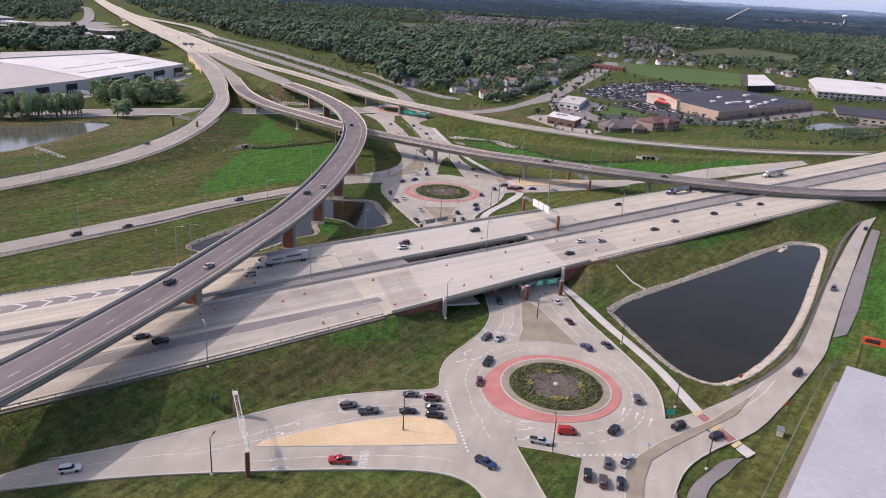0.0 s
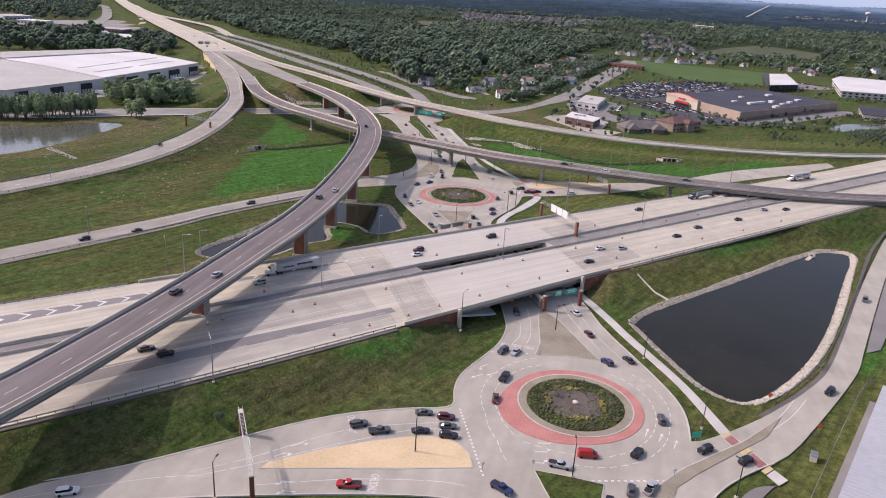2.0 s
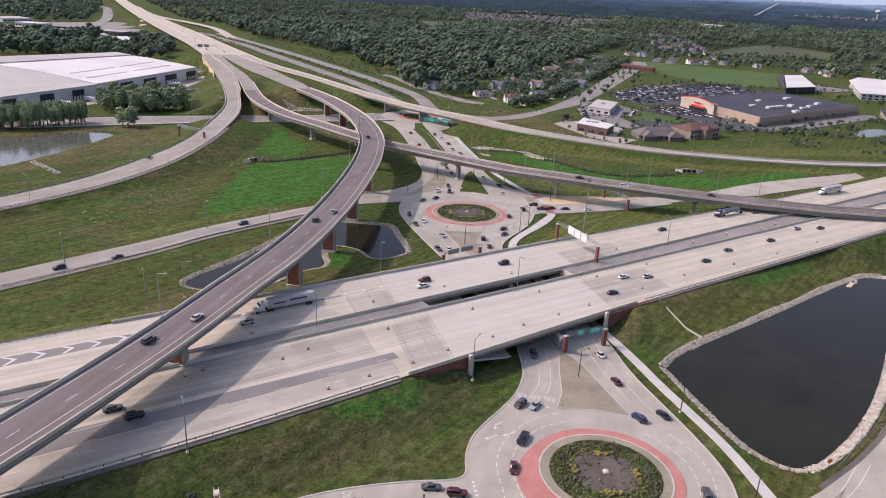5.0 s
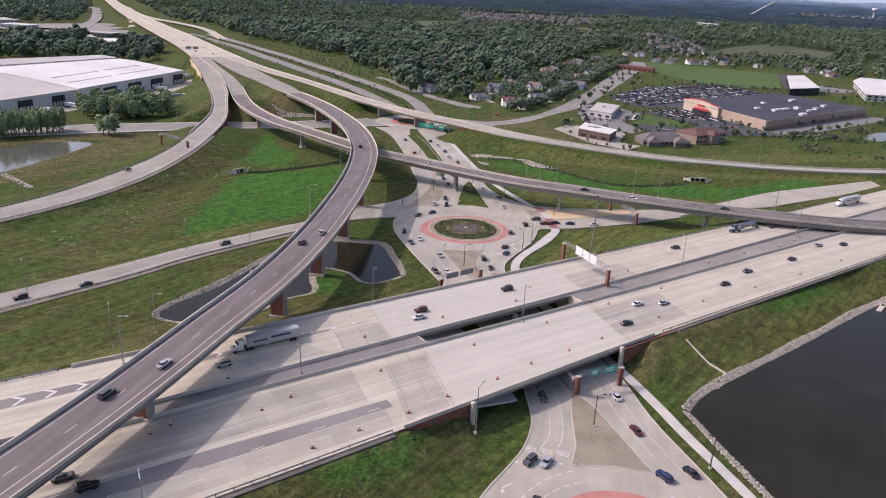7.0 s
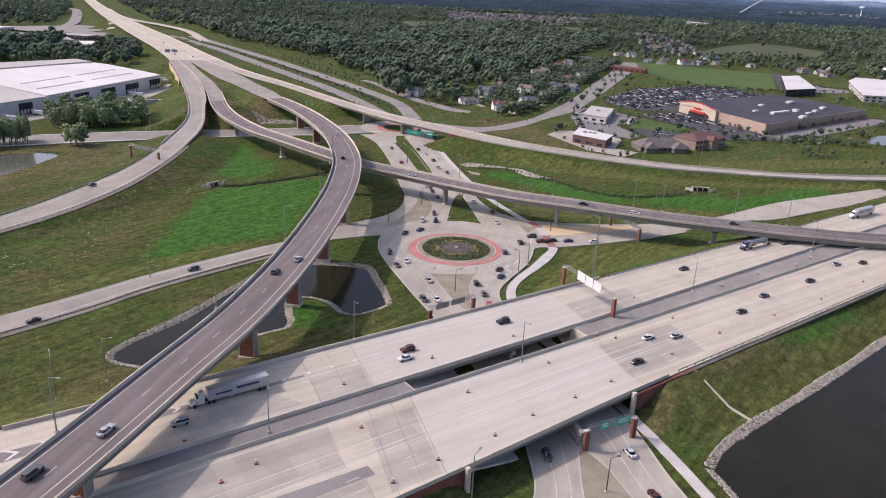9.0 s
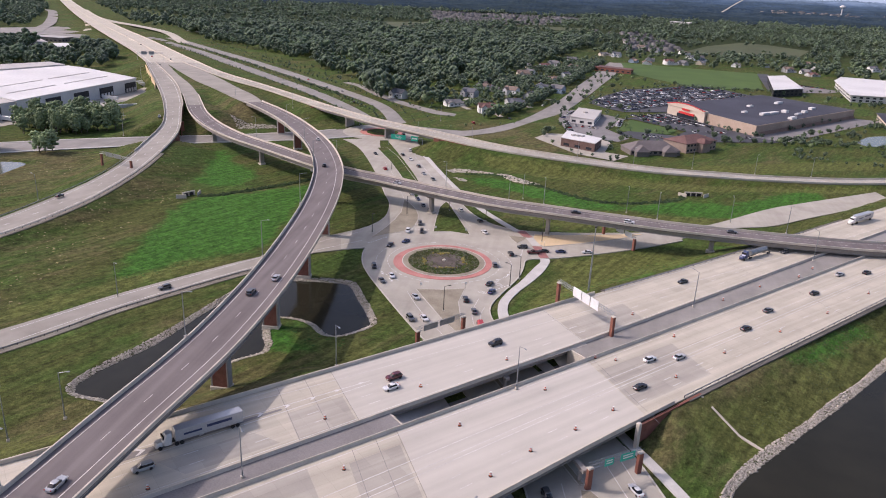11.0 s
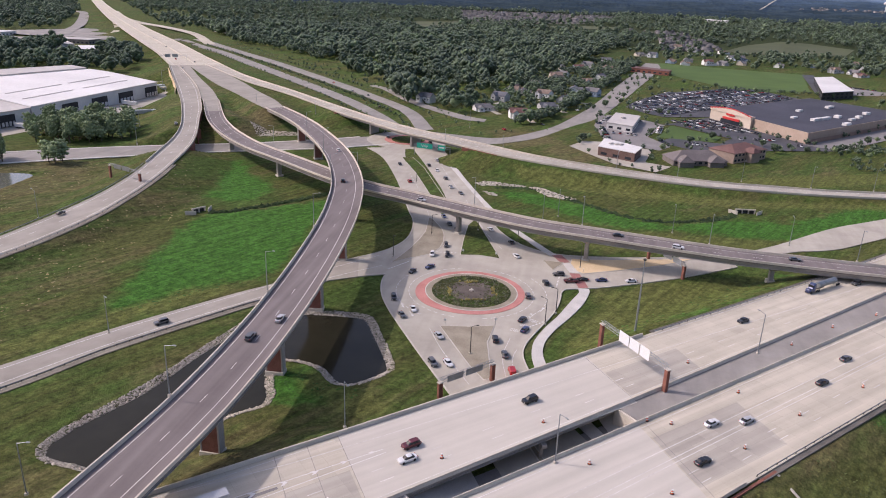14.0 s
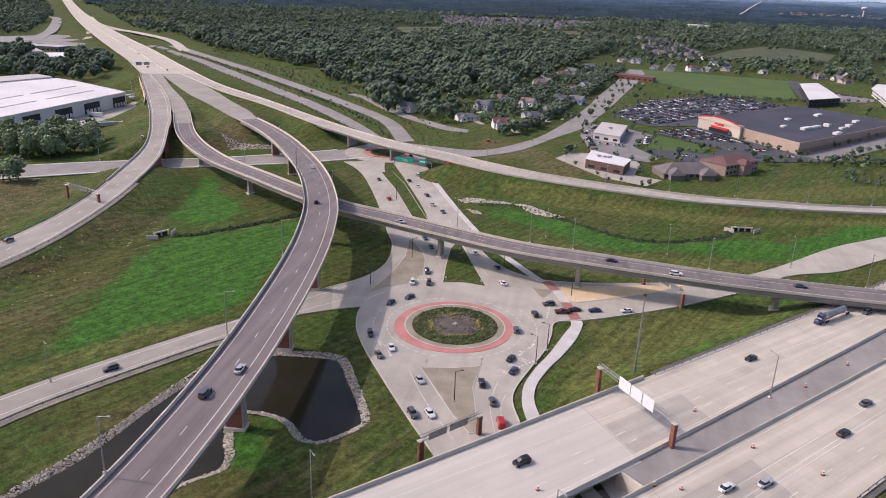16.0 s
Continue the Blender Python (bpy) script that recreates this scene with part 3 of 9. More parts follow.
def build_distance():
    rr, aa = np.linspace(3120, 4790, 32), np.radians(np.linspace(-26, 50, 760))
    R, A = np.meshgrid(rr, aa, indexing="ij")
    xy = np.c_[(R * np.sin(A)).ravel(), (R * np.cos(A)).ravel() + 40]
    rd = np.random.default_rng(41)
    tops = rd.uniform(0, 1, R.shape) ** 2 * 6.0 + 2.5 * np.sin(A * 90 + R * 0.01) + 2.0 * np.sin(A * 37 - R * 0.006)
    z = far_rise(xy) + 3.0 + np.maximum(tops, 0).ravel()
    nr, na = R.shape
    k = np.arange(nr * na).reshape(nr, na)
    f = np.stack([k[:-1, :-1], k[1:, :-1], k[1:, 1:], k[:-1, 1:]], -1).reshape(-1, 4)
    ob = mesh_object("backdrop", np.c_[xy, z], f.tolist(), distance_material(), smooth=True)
    return tagged(ob, "backdrop of far woods with blue haze painted in as a glow", "distance", kind="structure")


build_distance()


def build_sky_strip():
    """Pale hazy sky low over the skyline."""
    m, nt, p = nodes_of("pale_sky")
    xyz = nt.nodes.new("ShaderNodeSeparateXYZ")
    nt.links.new(place_coords(nt), xyz.inputs[0])
    f = math_node(nt, "ADD", span_map(nt, xyz.outputs["Z"], 90.0, 230.0), math_node(nt, "MULTIPLY", math_node(nt, "SUBTRACT", noise_fac(nt, 0.0025, 4, 0.6, place_coords(nt)), 0.5), 0.2))
    nt.links.new(ramp(nt, f, [(0.0, (0.31, 0.4, 0.54)), (0.2, (0.4, 0.49, 0.63)), (1.0, (0.52, 0.6, 0.72))]), p.inputs["Emission Color"])
    p.inputs["Emission Strength"].default_value = 1.0
    p.inputs["Base Color"].default_value = (0, 0, 0, 1)
    p.inputs["Specular IOR Level"].default_value = 0.0
    az = np.radians(np.linspace(-40, 70, 56))
    v = [(4800 * math.sin(a), 4800 * math.cos(a) + 40, z) for z in (40.0, 420.0) for a in az]
    f = [(i, i + 1, 57 + i, 56 + i) for i in range(55)]
    return tagged(mesh_object("backdrop_sky", v, f, m), "pale blue hazy sky above the horizon", "sky", kind="structure")


build_sky_strip()

# ---------------- freeway ----------------
road_between("road_1", FAR_N, FAR_S, MAIN_Z, M_CONC, "pale concrete freeway carriageway with faded lane lines", 0.4, 160)
road_between("road_2", NEAR_N, NEAR_S, MAIN_Z, M_CONC, "pale concrete freeway carriageway with closed lane", 0.4, 160)
med_w = [uv(s, n) for s, n in ((-330, 202), (-180, 200.5), (-75, 200), (0, 200.5), (60, 201.4), (134, 203))]
med_w2 = [uv(s, n) for s, n in ((-330, 190), (-180, 191), (-75, 193), (0, 194.5), (60, 195), (134, 195.7))]
road_between("road_3", med_w, med_w2, MAIN_Z - 0.02, M_SHOULDER, "dark asphalt median of the freeway")
med_e = [uv(s, n) for s, n in ((199.6, 204.6), (220, 205), (356, 210), (520, 216), (800, 228))]
med_e2 = [uv(s, n) for s, n in ((199.6, 196.3), (220, 196.5), (356, 199), (520, 203), (800, 212))]
road_between("road_4", med_e, med_e2, MAIN_Z - 0.02, M_STREET, "dark asphalt median of the freeway")

JERSEY = [(-0.3, 0), (-0.2, 0.25), (-0.1, 0.95), (0.1, 0.95), (0.2, 0.25), (0.3, 0)]
PARAPET = [(-0.25, 0), (-0.15, 1.0), (0.2, 1.0), (0.2, 0)]


def barrier(name, ctrl, z, profile, label, lo=None, hi=None, mat=None):
    p = curve_pts(with_z(ctrl, z), 4.0)
    if lo is not None:
        s = np.array([along(q) for q in p])
        p = p[(s >= lo) & (s <= hi)]
    b = tagged(empty(name), label, "barrier")
    for i in range(0, len(p) - 1, 6):
        sweep("segment", p[i:i + 7], profile, mat or M_BARRIER, b)
    return b


barrier("concrete_barrier", FAR_S, MAIN_Z, JERSEY, "long concrete median barrier beside the far carriageway")
barrier("concrete_barrier", NEAR_N, MAIN_Z, JERSEY, "long concrete median barrier beside the near carriageway")
barrier("bridge_parapet", FAR_N, MAIN_Z, PARAPET, "concrete parapet along the bridge edge", 40, 240)
barrier("bridge_parapet", NEAR_S, MAIN_Z, PARAPET, "concrete parapet along the bridge edge", 105, 205)

# ---------------- ramps ----------------
F1 = curve_pts(np.c_[np.array(F1_LEFT), F1_Z], 4.0)
F2 = curve_pts(np.c_[np.array(F2_LEFT), F2_Z], 4.0)


def flyover(path, w, deck_mat, label):
    fl = empty("flyover_bridge")
    tagged(fl, label, "bridge")
    between("deck", path, shifted(path, -w), 0.35, deck_mat, fl)
    sweep("parapet", shifted(path, -0.1), PARAPET, M_BARRIER, fl)
    sweep("parapet", shifted(path, -w + 0.1), [(-0.2, 0), (-0.2, 1.0), (0.15, 1.0), (0.25, 0)], M_BARRIER, fl)
    for o in (1.6, w * 0.5, w - 1.6):
        sweep("girder", shifted(path, -o), [(-0.45, -2.4), (-0.45, -2.3), (-0.12, -2.2), (-0.12, -0.35), (0.12, -0.35), (0.12, -2.2), (0.45, -2.3), (0.45, -2.4)], M_GIRDER, fl)
    return fl


fly_1 = flyover(F1, 14.5, M_DECK, "tall curved two-lane flyover with brown-grey deck on brick piers")
fly_2 = flyover(F2, 12.5, M_DECK, "curved two-lane ramp bridge with grey deck on concrete piers")

road_between("road_5", R4_L, R4_R, R4_Z, M_RAMP, "concrete ramp curving up to the freeway", 0.4, 90)
road_between("road_6", R5_L, R5_R, 10.2, M_CONC, "broad concrete freeway running to the horizon", 0.5, 90)
road_between("road_7", R6_L, R6_R, R6_Z, M_CONC2, "concrete ramp passing over a roundabout", 0.4, 90)
road_between("road_8", [(-165, 672), (-182, 697), (-215, 749), (-247, 797), (-283, 858), (-330, 940)], [(-152.5, 679.5), (-169, 714), (-193, 754), (-224, 809), (-262, 872), (-308, 948)], [12, 11.8, 11.2, 10.6, 10.3, 10.12], M_RAMP, "concrete ramp joining the freeway", 0.4, 40)
road_between("road_9", [(-224.6, 701.5), (-240, 735), (-262, 785), (-338, 935)], [(-213, 706.5), (-241, 767), (-279, 839), (-328, 938)], [10.4, 10.3, 10.25, 10.14], M_RAMP, "concrete ramp joining the freeway", 0.4, 40)
road_between("road_10", [(-62, 664), (-92, 728), (-138, 810), (-207, 915), (-298, 1050), (-382, 1176), (-438, 1250), (-505, 1350)], [(-52, 668), (-84, 740), (-130, 825), (-198, 930), (-290, 1070), (-374, 1194), (-432, 1268), (-496, 1360)], 0.05, M_STREET, "divided street carriageway")
road_between("road_11", [(-47, 672), (-70, 756), (-120, 842), (-190, 950), (-280, 1082), (-366, 1200), (-425, 1280), (-490, 1372)], [(-35, 680), (-59, 764), (-110, 853), (-180, 962), (-270, 1096), (-356, 1214), (-414, 1296), (-480, 1388)], 0.05, M_STREET, "divided street carriageway")
road_between("road_22", [(-440, 1290), (-528, 1455), (-625, 1560), (-704, 1624), (-780, 1712), (-900, 1925)], [(-425, 1297), (-517, 1468), (-615, 1577), (-694, 1642), (-768, 1724), (-888, 1932)], [0.5, 2, 4, 6, 9, 10.3], M_CONC, "pale slip road climbing to the freeway", 0.4, 60)
road_between("road_23", [(-905, 1880), (-790, 1690), (-660, 1440), (-630, 1330)], [(-892, 1872), (-778, 1682), (-640, 1420), (-606, 1325)], [10.3, 9, 5, 0.3], M_CONC, "pale slip road leaving the freeway", 0.4, 40)
road_between("road_24", [(-1080, 2010), (-1010, 2000), (-920, 1850), (-790, 1590), (-740, 1470), (-690, 1350)], [(-1085, 2000), (-1018, 1980), (-935, 1835), (-806, 1575), (-756, 1455), (-710, 1340)], 2.2, M_STREET, "curving pale street by the freeway", 0.3, 40)
road_between("road_25", [(-1000, 1330), (-707, 1270), (-644, 1347), (-578, 1334), (-500, 1352)], [(-1000, 1300), (-690, 1235), (-620, 1275), (-552, 1279), (-486, 1292)], 2.0, M_STREET, "pale cross street under the freeway", 0.3, 40)
road_between("road_21", [(-120, 905), (-103, 885), (-79, 831), (-59, 793), (-35, 757.5), (-14, 730), (4, 722)], [(-115, 915), (-96, 890), (-72, 840), (-52, 802), (-28, 768), (-8, 744), (6, 734)], 0.05, M_STREET, "narrow concrete lane to a cul-de-sac", 0.3, 40)
road_between("road_12", [(-50, 675), (-20, 664), (5, 656), (22, 662), (45, 690), (65, 723.5), (98, 805.5), (125, 885), (152, 973.6), (195, 1105), (232, 1229), (252, 1290)], [(-45, 652), (-20, 642), (5, 633), (25, 645.6), (46, 667), (74, 716), (106, 771), (150, 891.5), (190, 1010), (230.5, 1128), (258, 1215), (270, 1285)], 0.06, M_STREET, "wide street curving past a store")
road_between("road_13", [(-50, 652), (-86, 638), (-108, 624), (-159, 598), (-194, 586), (-258, 559), (-330, 520), (-450, 470)], [(-50, 628), (-81, 609), (-103, 597), (-153, 578), (-186, 564), (-246, 534), (-315, 497), (-440, 450)], 0.06, M_STREET, "two-way concrete street")
road_between("road_14", [(-200, 215), (-137, 292), (-115, 321), (-85.5, 353.6), (-73, 366), (-57, 387.5), (-47, 397)], [(-190, 205), (-130, 280), (-110, 309), (-82, 342), (-74, 350), (-54, 371), (-44, 376.5)], 0.06, M_RAMP, "concrete slip ramp down to the roundabout")
road_between("road_15", [(108, 421), (137, 438.6), (176, 469.5), (205, 487), (262, 519)], [(108, 409), (123, 419), (144, 432), (166, 438.7), (196, 458), (262, 500)], 0.07, M_CONC2, "broad concrete slip ramp from the roundabout")
road_between("road_20", [(66, 148), (80, 156), (99, 171), (122.6, 197.4), (142, 227), (178, 286), (221, 352), (260, 404), (330, 480)], [(58, 128), (87, 143.3), (105, 162), (130, 193), (140.5, 210), (160.5, 243.6), (182.6, 280.2), (226, 350.5), (270, 410), (340, 480)], 0.06, M_CONC2, "curving frontage road beside the pond")

road_between("road_26", [(26.5, 86), (24, 60), (18, 0), (5, -200), (-20, -600)], [(64, 86), (57, 60), (48, 0), (35, -200), (10, -600)], 0.03, M_CONC2, "straight concrete approach street")

# roundabouts
for nm, c, r1, rr, egg, turn in (("roundabout_1", RING_N, 33.5, 17.4, 1.2, 3.6), ("roundabout_2", RING_S, 33.0, 16.0, 3.8, 3.7)):
    tagged(ring_mesh("truck_apron", c, rr, rr + 2.6, -0.1, 0.16, M_RED, egg=egg, turn=turn), "red concrete truck apron round the central island", "apron", kind="structure")
    tagged(ring_mesh("kerb", c, rr - 0.4, rr, -0.1, 0.28, M_KERB), "pale concrete kerb round the central island", "kerb", kind="structure")
    tagged(ring_mesh("island_verge", c, rr - 2.6, rr - 0.4, -0.1, 0.26, M_ISLE), "gravel ring round the planted island", "verge", kind="structure")
    tagged(ring_mesh("island_bed", c, 0.01, rr - 2.6, -0.1, 0.3, M_GROUND), "planted bed of the roundabout", "planting bed", kind="structure")


p = F2[F2[:, 1] > 655]
tagged(between("road_28", shifted(p, -0.6) + (0, 0, 0.012), shifted(p, -11.9) + (0, 0, 0.012), 0.02, M_RAMP), "pale concrete approach to the ramp bridge", "road", kind="structure")


# ---------------- streets and roundabouts ----------------
SOUTH_PAVING = [(-150, 88), (-90, 111.3), (-68.9, 120.7), (-46.7, 135.3), (-26.4, 148.7), (-7.1, 155), (3.9, 156.6), (6.9, 159), (6.2, 166.2), (7.4, 174), (10.7, 181), (15.3, 188.6), (19.9, 197.5), (22.4, 208.6), (22, 216), (20.5, 230), (10, 258), (37, 268), (43, 256), (48.2, 242), (51.3, 233), (55, 213.6), (61, 196.8), (66.1, 182), (69.5, 170), (70, 160.8), (68, 150), (71.7, 150.6), (79.5, 156), (86.8, 143.3), (76.8, 137), (67, 128), (61.5, 116.6), (60, 80), (18, 80), (18.8, 112.2), (15, 118.2), (5.7, 120.9), (-15.2, 119.1), (-40.4, 115.3), (-64.2, 110.7), (-85.5, 104), (-145, 81)]
NORTH_PAVING = [(10.5, 257), (-4.5, 295), (-8.3, 302.6), (-15.7, 318.6), (-23.3, 335.8), (-29.3, 350), (-33.2, 362), (-34.4, 373), (-33.8, 380), (-41.5, 377.4), (-54, 371), (-57, 388), (-50.2, 394.4), (-39.7, 403.4), (-34.5, 410.5), (-30.6, 419), (-28.8, 428), (-28.5, 440), (-29.5, 452), (-33, 464.7), (-36.5, 482), (-46, 525), (-62, 583), (-76, 604), (-50, 612), (-47, 578), (-35, 541), (-19.4, 484), (-16, 458), (-13, 485), (-31, 558), (-39, 588), (-46, 615), (-24, 612), (-13, 562), (4, 488), (8, 452), (17.2, 427), (28.3, 415.8), (37.2, 412), (58.7, 412), (85, 416), (112, 423), (112, 409), (86, 393.5), (57, 380.5), (43, 376), (38, 375.5), (34.4, 373), (33.5, 364.9), (30, 352.2), (23.4, 338.6), (18, 326.4), (17.1, 318.7), (18.8, 309.5), (25, 288), (36.5, 267)]


def rounded(poly, closed=True):
    """Cuts the gentle corners of an outline twice, and keeps the sharp ones."""
    p = [np.array(q, float) for q in poly]
    for _ in range(2):
        out = []
        for i, q in enumerate(p):
            if not closed and i in (0, len(p) - 1):
                out.append(q)
                continue
            a, b = q - p[i - 1], p[(i + 1) % len(p)] - q
            turn = abs(math.atan2(a[0] * b[1] - a[1] * b[0], a @ b))
            out += [q] if turn > 1.0 else [q - a * 0.25, q + b * 0.25]
        p = out
    return [tuple(q) for q in p]


for nm, poly, z in (("road_16", SOUTH_PAVING, 0.05), ("road_17", NORTH_PAVING, 0.045)):
    ob = poly_slab(nm, rounded(poly), -0.3, z, M_CONC2, None, "", False)
    tagged(ob, "pale concrete paving of a roundabout and its approaches", "road", kind="structure")
ring_3 = poly_slab("road_18", [(-50.5 + 30 * math.cos(a * 0.2618), 636 + 30 * math.sin(a * 0.2618)) for a in range(24)], -0.3, 0.065, M_CONC2, None, "", False)
tagged(ring_3, "concrete paving of a roundabout below the ramp", "road", kind="structure")
tagged(ring_mesh("truck_apron", (-50.5, 636), 12, 17, -0.1, 0.2, M_RED), "red concrete truck apron round the central island", "apron", kind="structure")
tagged(ring_mesh("island_bed", (-50.5, 636), 0.01, 12, -0.1, 0.35, M_GROUND), "planted bed of the roundabout", "planting bed", kind="structure")


def island(name, ctrl, mat, label, z=0.2, curved=True):
    """A kerbed traffic island: the slab inside a pale kerb."""
    ob = poly_slab(name, ctrl, -0.1, z - 0.03, M_KERB, None, "", curved, 0.8)
    c = np.array(ctrl, float)
    mid = c.mean(0)
    inner = []
    n = len(c)
    for i in range(n):
        a, b, d = c[i - 1], c[i], c[(i + 1) % n]
        e1, e2 = (b - a) / (np.linalg.norm(b - a) + 1e-6), (d - b) / (np.linalg.norm(d - b) + 1e-6)
        nn = np.array((-(e1 + e2)[1], (e1 + e2)[0]))
        nn /= np.linalg.norm(nn) + 1e-6
        if (mid - b) @ nn < 0:
            nn = -nn
        inner.append(tuple(b + nn * 0.35))
    poly_slab("island_top", inner, -0.1, z, mat, ob, "", curved, 0.8)
    return tagged(ob, label, "traffic island", kind="structure")


island("island_1", [(34, 224), (33, 212), (32.6, 199.5), (30.6, 191.2), (41.5, 191.6), (50.6, 190.2), (47, 200), (40.5, 218), (36.5, 224)], M_ISLE, "grey aggregate splitter island with pale kerb", curved=False)
island("island_2", [(-36.7, 125.1), (-35.4, 128), (-24, 134.5), (-12.8, 139.4), (-4, 142.3), (1.6, 143.2), (6, 142.6), (8.8, 141), (11.4, 137.1), (12.5, 131.8), (-4.4, 129.2), (-20, 127.3)], M_TAN, "tan concrete splitter island with pale kerb", curved=False)
island("island_3", [(55.4, 130.8), (62.7, 138), (74.5, 146.6), (82, 152), (97, 165.5), (89, 155), (76.1, 144.7), (66.8, 137.3), (59.5, 130.6), (56, 122.6), (54.2, 115.9), (54, 85), (49, 85), (50.2, 115.5), (52, 125)], M_ISLE, "grey aggregate splitter island with pale kerb", curved=False)
island("island_4", [(26.7, 132.9), (35.3, 131.5), (42.9, 129.6), (39.2, 114.3), (36, 85), (28, 85), (32.1, 113.6)], M_GROUND, "grass island with pale kerb between approach lanes", curved=False)
island("island_5", [(-9.8, 337.1), (-0.1, 337.8), (8.8, 339.6), (6.4, 327), (7.2, 312), (7.4, 304), (5.1, 303), (0.5, 311.4), (-4.7, 324.3)], M_ISLE, "grey aggregate splitter island with pale kerb", curved=False)
island("island_6", [(-5.2, 405.8), (-4.6, 425), (-3, 446), (0.2, 456), (2.5, 450), (5.3, 435.8), (11.8, 403.7), (3, 406.5)], M_GROUND, "grass splitter island with pale kerb", curved=False)
island("island_7", [(-22, 456), (-19.5, 452), (-16.6, 444.7), (-14.4, 438), (-13.2, 430), (-13, 422), (-14, 413.7), (-17, 406), (-20.5, 402.5), (-24.5, 400), (-33, 393), (-30, 402), (-27.5, 409.5), (-24.5, 421.9), (-22.3, 434), (-22.3, 447)], M_ISLE, "grey aggregate traffic island with pale kerb", curved=False)
island("island_8", [(42, 408), (57.4, 409), (78, 413), (95, 415.5), (80, 406), (64.6, 399), (45, 391.5), (40, 397)], M_TAN, "tan concrete splitter island with pale kerb", curved=False)
island("island_9", [(29.6, 404.5), (38.4, 403), (33, 394)], M_ISLE, "small aggregate traffic island with pale kerb", curved=False)
island("island_10", [(6.4, 300), (7.6, 301), (20.5, 266), (35.5, 226), (34, 225.5), (19, 265)], M_ISLE, "narrow median strip under the freeway bridge", curved=False)
island("island_11", [(-21, 482), (-36.5, 541), (-49, 580), (-42, 582), (-32.5, 556), (-15, 486)], M_GROUND, "grass median with pale kerb between street carriageways", curved=False)

walk_l = [(41, 268), (44, 257), (47.5, 246), (52.2, 234), (57.3, 219.6), (61.2, 207.5), (71.3, 179.5), (77, 154)]
walk_r = [(43.6, 269), (46.6, 258), (50.1, 247), (55, 235), (60.2, 220.5), (64, 208.5), (74, 180.3), (79.8, 156)]
tagged(between("pavement_1", resampled(with_z(walk_l, 0.12), 50), resampled(with_z(walk_r, 0.12), 50), 0.3, M_WALK), "pale concrete sidewalk beside the street", "sidewalk", kind="structure")
walk_l = [(41.2, 376), (41, 372), (37.5, 364.5), (31, 350), (25.2, 339), (20.8, 326.7), (20.8, 311.8), (27, 290), (40, 262)]
walk_r = [(45.2, 376), (45.2, 373), (41.3, 361.5), (35, 349), (29.2, 339), (24.4, 327), (24.5, 313.6), (31, 291), (44, 264)]
tagged(between("pavement_2", resampled(with_z(walk_l, 0.12), 60), resampled(with_z(walk_r, 0.12), 60), 0.3, M_WALK), "pale concrete sidewalk winding along the roundabout", "sidewalk", kind="structure")
walk_l = [(-22, 590), (-20.6, 577), (-5, 516.8), (3.7, 484.6), (13.1, 454.1), (26, 424.8), (33.1, 410.5)]
walk_r = [(-18.5, 592), (-17.3, 578), (-2.3, 517.3), (6.8, 484), (15.8, 455), (28.5, 427), (36, 412)]
tagged(between("pavement_3", resampled(with_z(walk_l, 0.12), 60), resampled(with_z(walk_r, 0.12), 60), 0.3, M_WALK), "pale concrete sidewalk beside the street", "sidewalk", kind="structure")
path_l = [(84.7, 134.5), (79, 133), (74, 128.6), (64.7, 117), (58, 90)]
path_r = [(86.8, 136.8), (82.5, 133), (78, 128), (69.3, 117.5), (62.5, 90)]
tagged(between("pavement_4", resampled(with_z(path_l, 0.05), 30), resampled(with_z(path_r, 0.05), 30), 0.3, M_SHOULDER), "grey asphalt footpath", "footpath", kind="structure")


for k, (line, q) in enumerate((([(-50, 628), (-81, 609), (-103, 597), (-153, 578), (-186, 564), (-246, 534), (-315, 497)], (0.8, -1.9)), ([(-86, 638), (-108, 624), (-159, 598), (-194, 586), (-258, 559), (-330, 520)], (-0.7, 1.6)))):
    a = resampled(with_z(line, 0.2), 60)
    tagged(between("pavement_%d" % (k + 6), *((a, a + (*q, 0)) if k else (a + (*q, 0), a)), 0.4, M_WALK), "pale concrete walk beside the side street", "sidewalk", kind="structure")


def flat_quad(name, pts, z, mat, label, cat, parent=None):
    ob = poly_slab(name, pts, z - 0.03, z, mat, parent, label, False)
    if parent is None:
        tagged(ob, label, cat, kind="structure")
    return ob


def lerp(a, b, t):
    return tuple(np.array(a) + (np.array(b) - np.array(a)) * t)


xa, xb, xc, xd = (76.9, 152.8), (79.6, 155), (85.2, 141.7), (82.4, 139.3)
M_REDWALK = surface("dark_red_concrete", (0.24, 0.1, 0.09), (0.36, 0.17, 0.152), 2.0, 0.3)
M_PAD = surface("worn_yellow_pads", (0.46, 0.36, 0.17), (0.6, 0.49, 0.28), 3.0, 0.5)
flat_quad("crosswalk_1", [lerp(xa, xd, 0.06), lerp(xb, xc, 0.06), lerp(xb, xc, 0.42), lerp(xa, xd, 0.42)], 0.072, M_REDWALK, "red concrete crosswalk panel", "crosswalk")
flat_quad("crosswalk_2", [lerp(xa, xd, 0.6), lerp(xb, xc, 0.6), lerp(xb, xc, 0.95), lerp(xa, xd, 0.95)], 0.072, M_REDWALK, "red concrete crosswalk panel", "crosswalk")
flat_quad("tactile_pad_1", [lerp(xa, xd, 0.46), lerp(xb, xc, 0.46), lerp(xb, xc, 0.56), lerp(xa, xd, 0.56)], 0.24, M_PAD, "yellow tactile paving strip", "tactile paving")
flat_quad("tactile_pad_2", [lerp(xa, xd, -0.06), lerp(xb, xc, -0.06), lerp(xb, xc, 0.03), lerp(xa, xd, 0.03)], 0.14, M_PAD, "yellow tactile paving strip", "tactile paving")
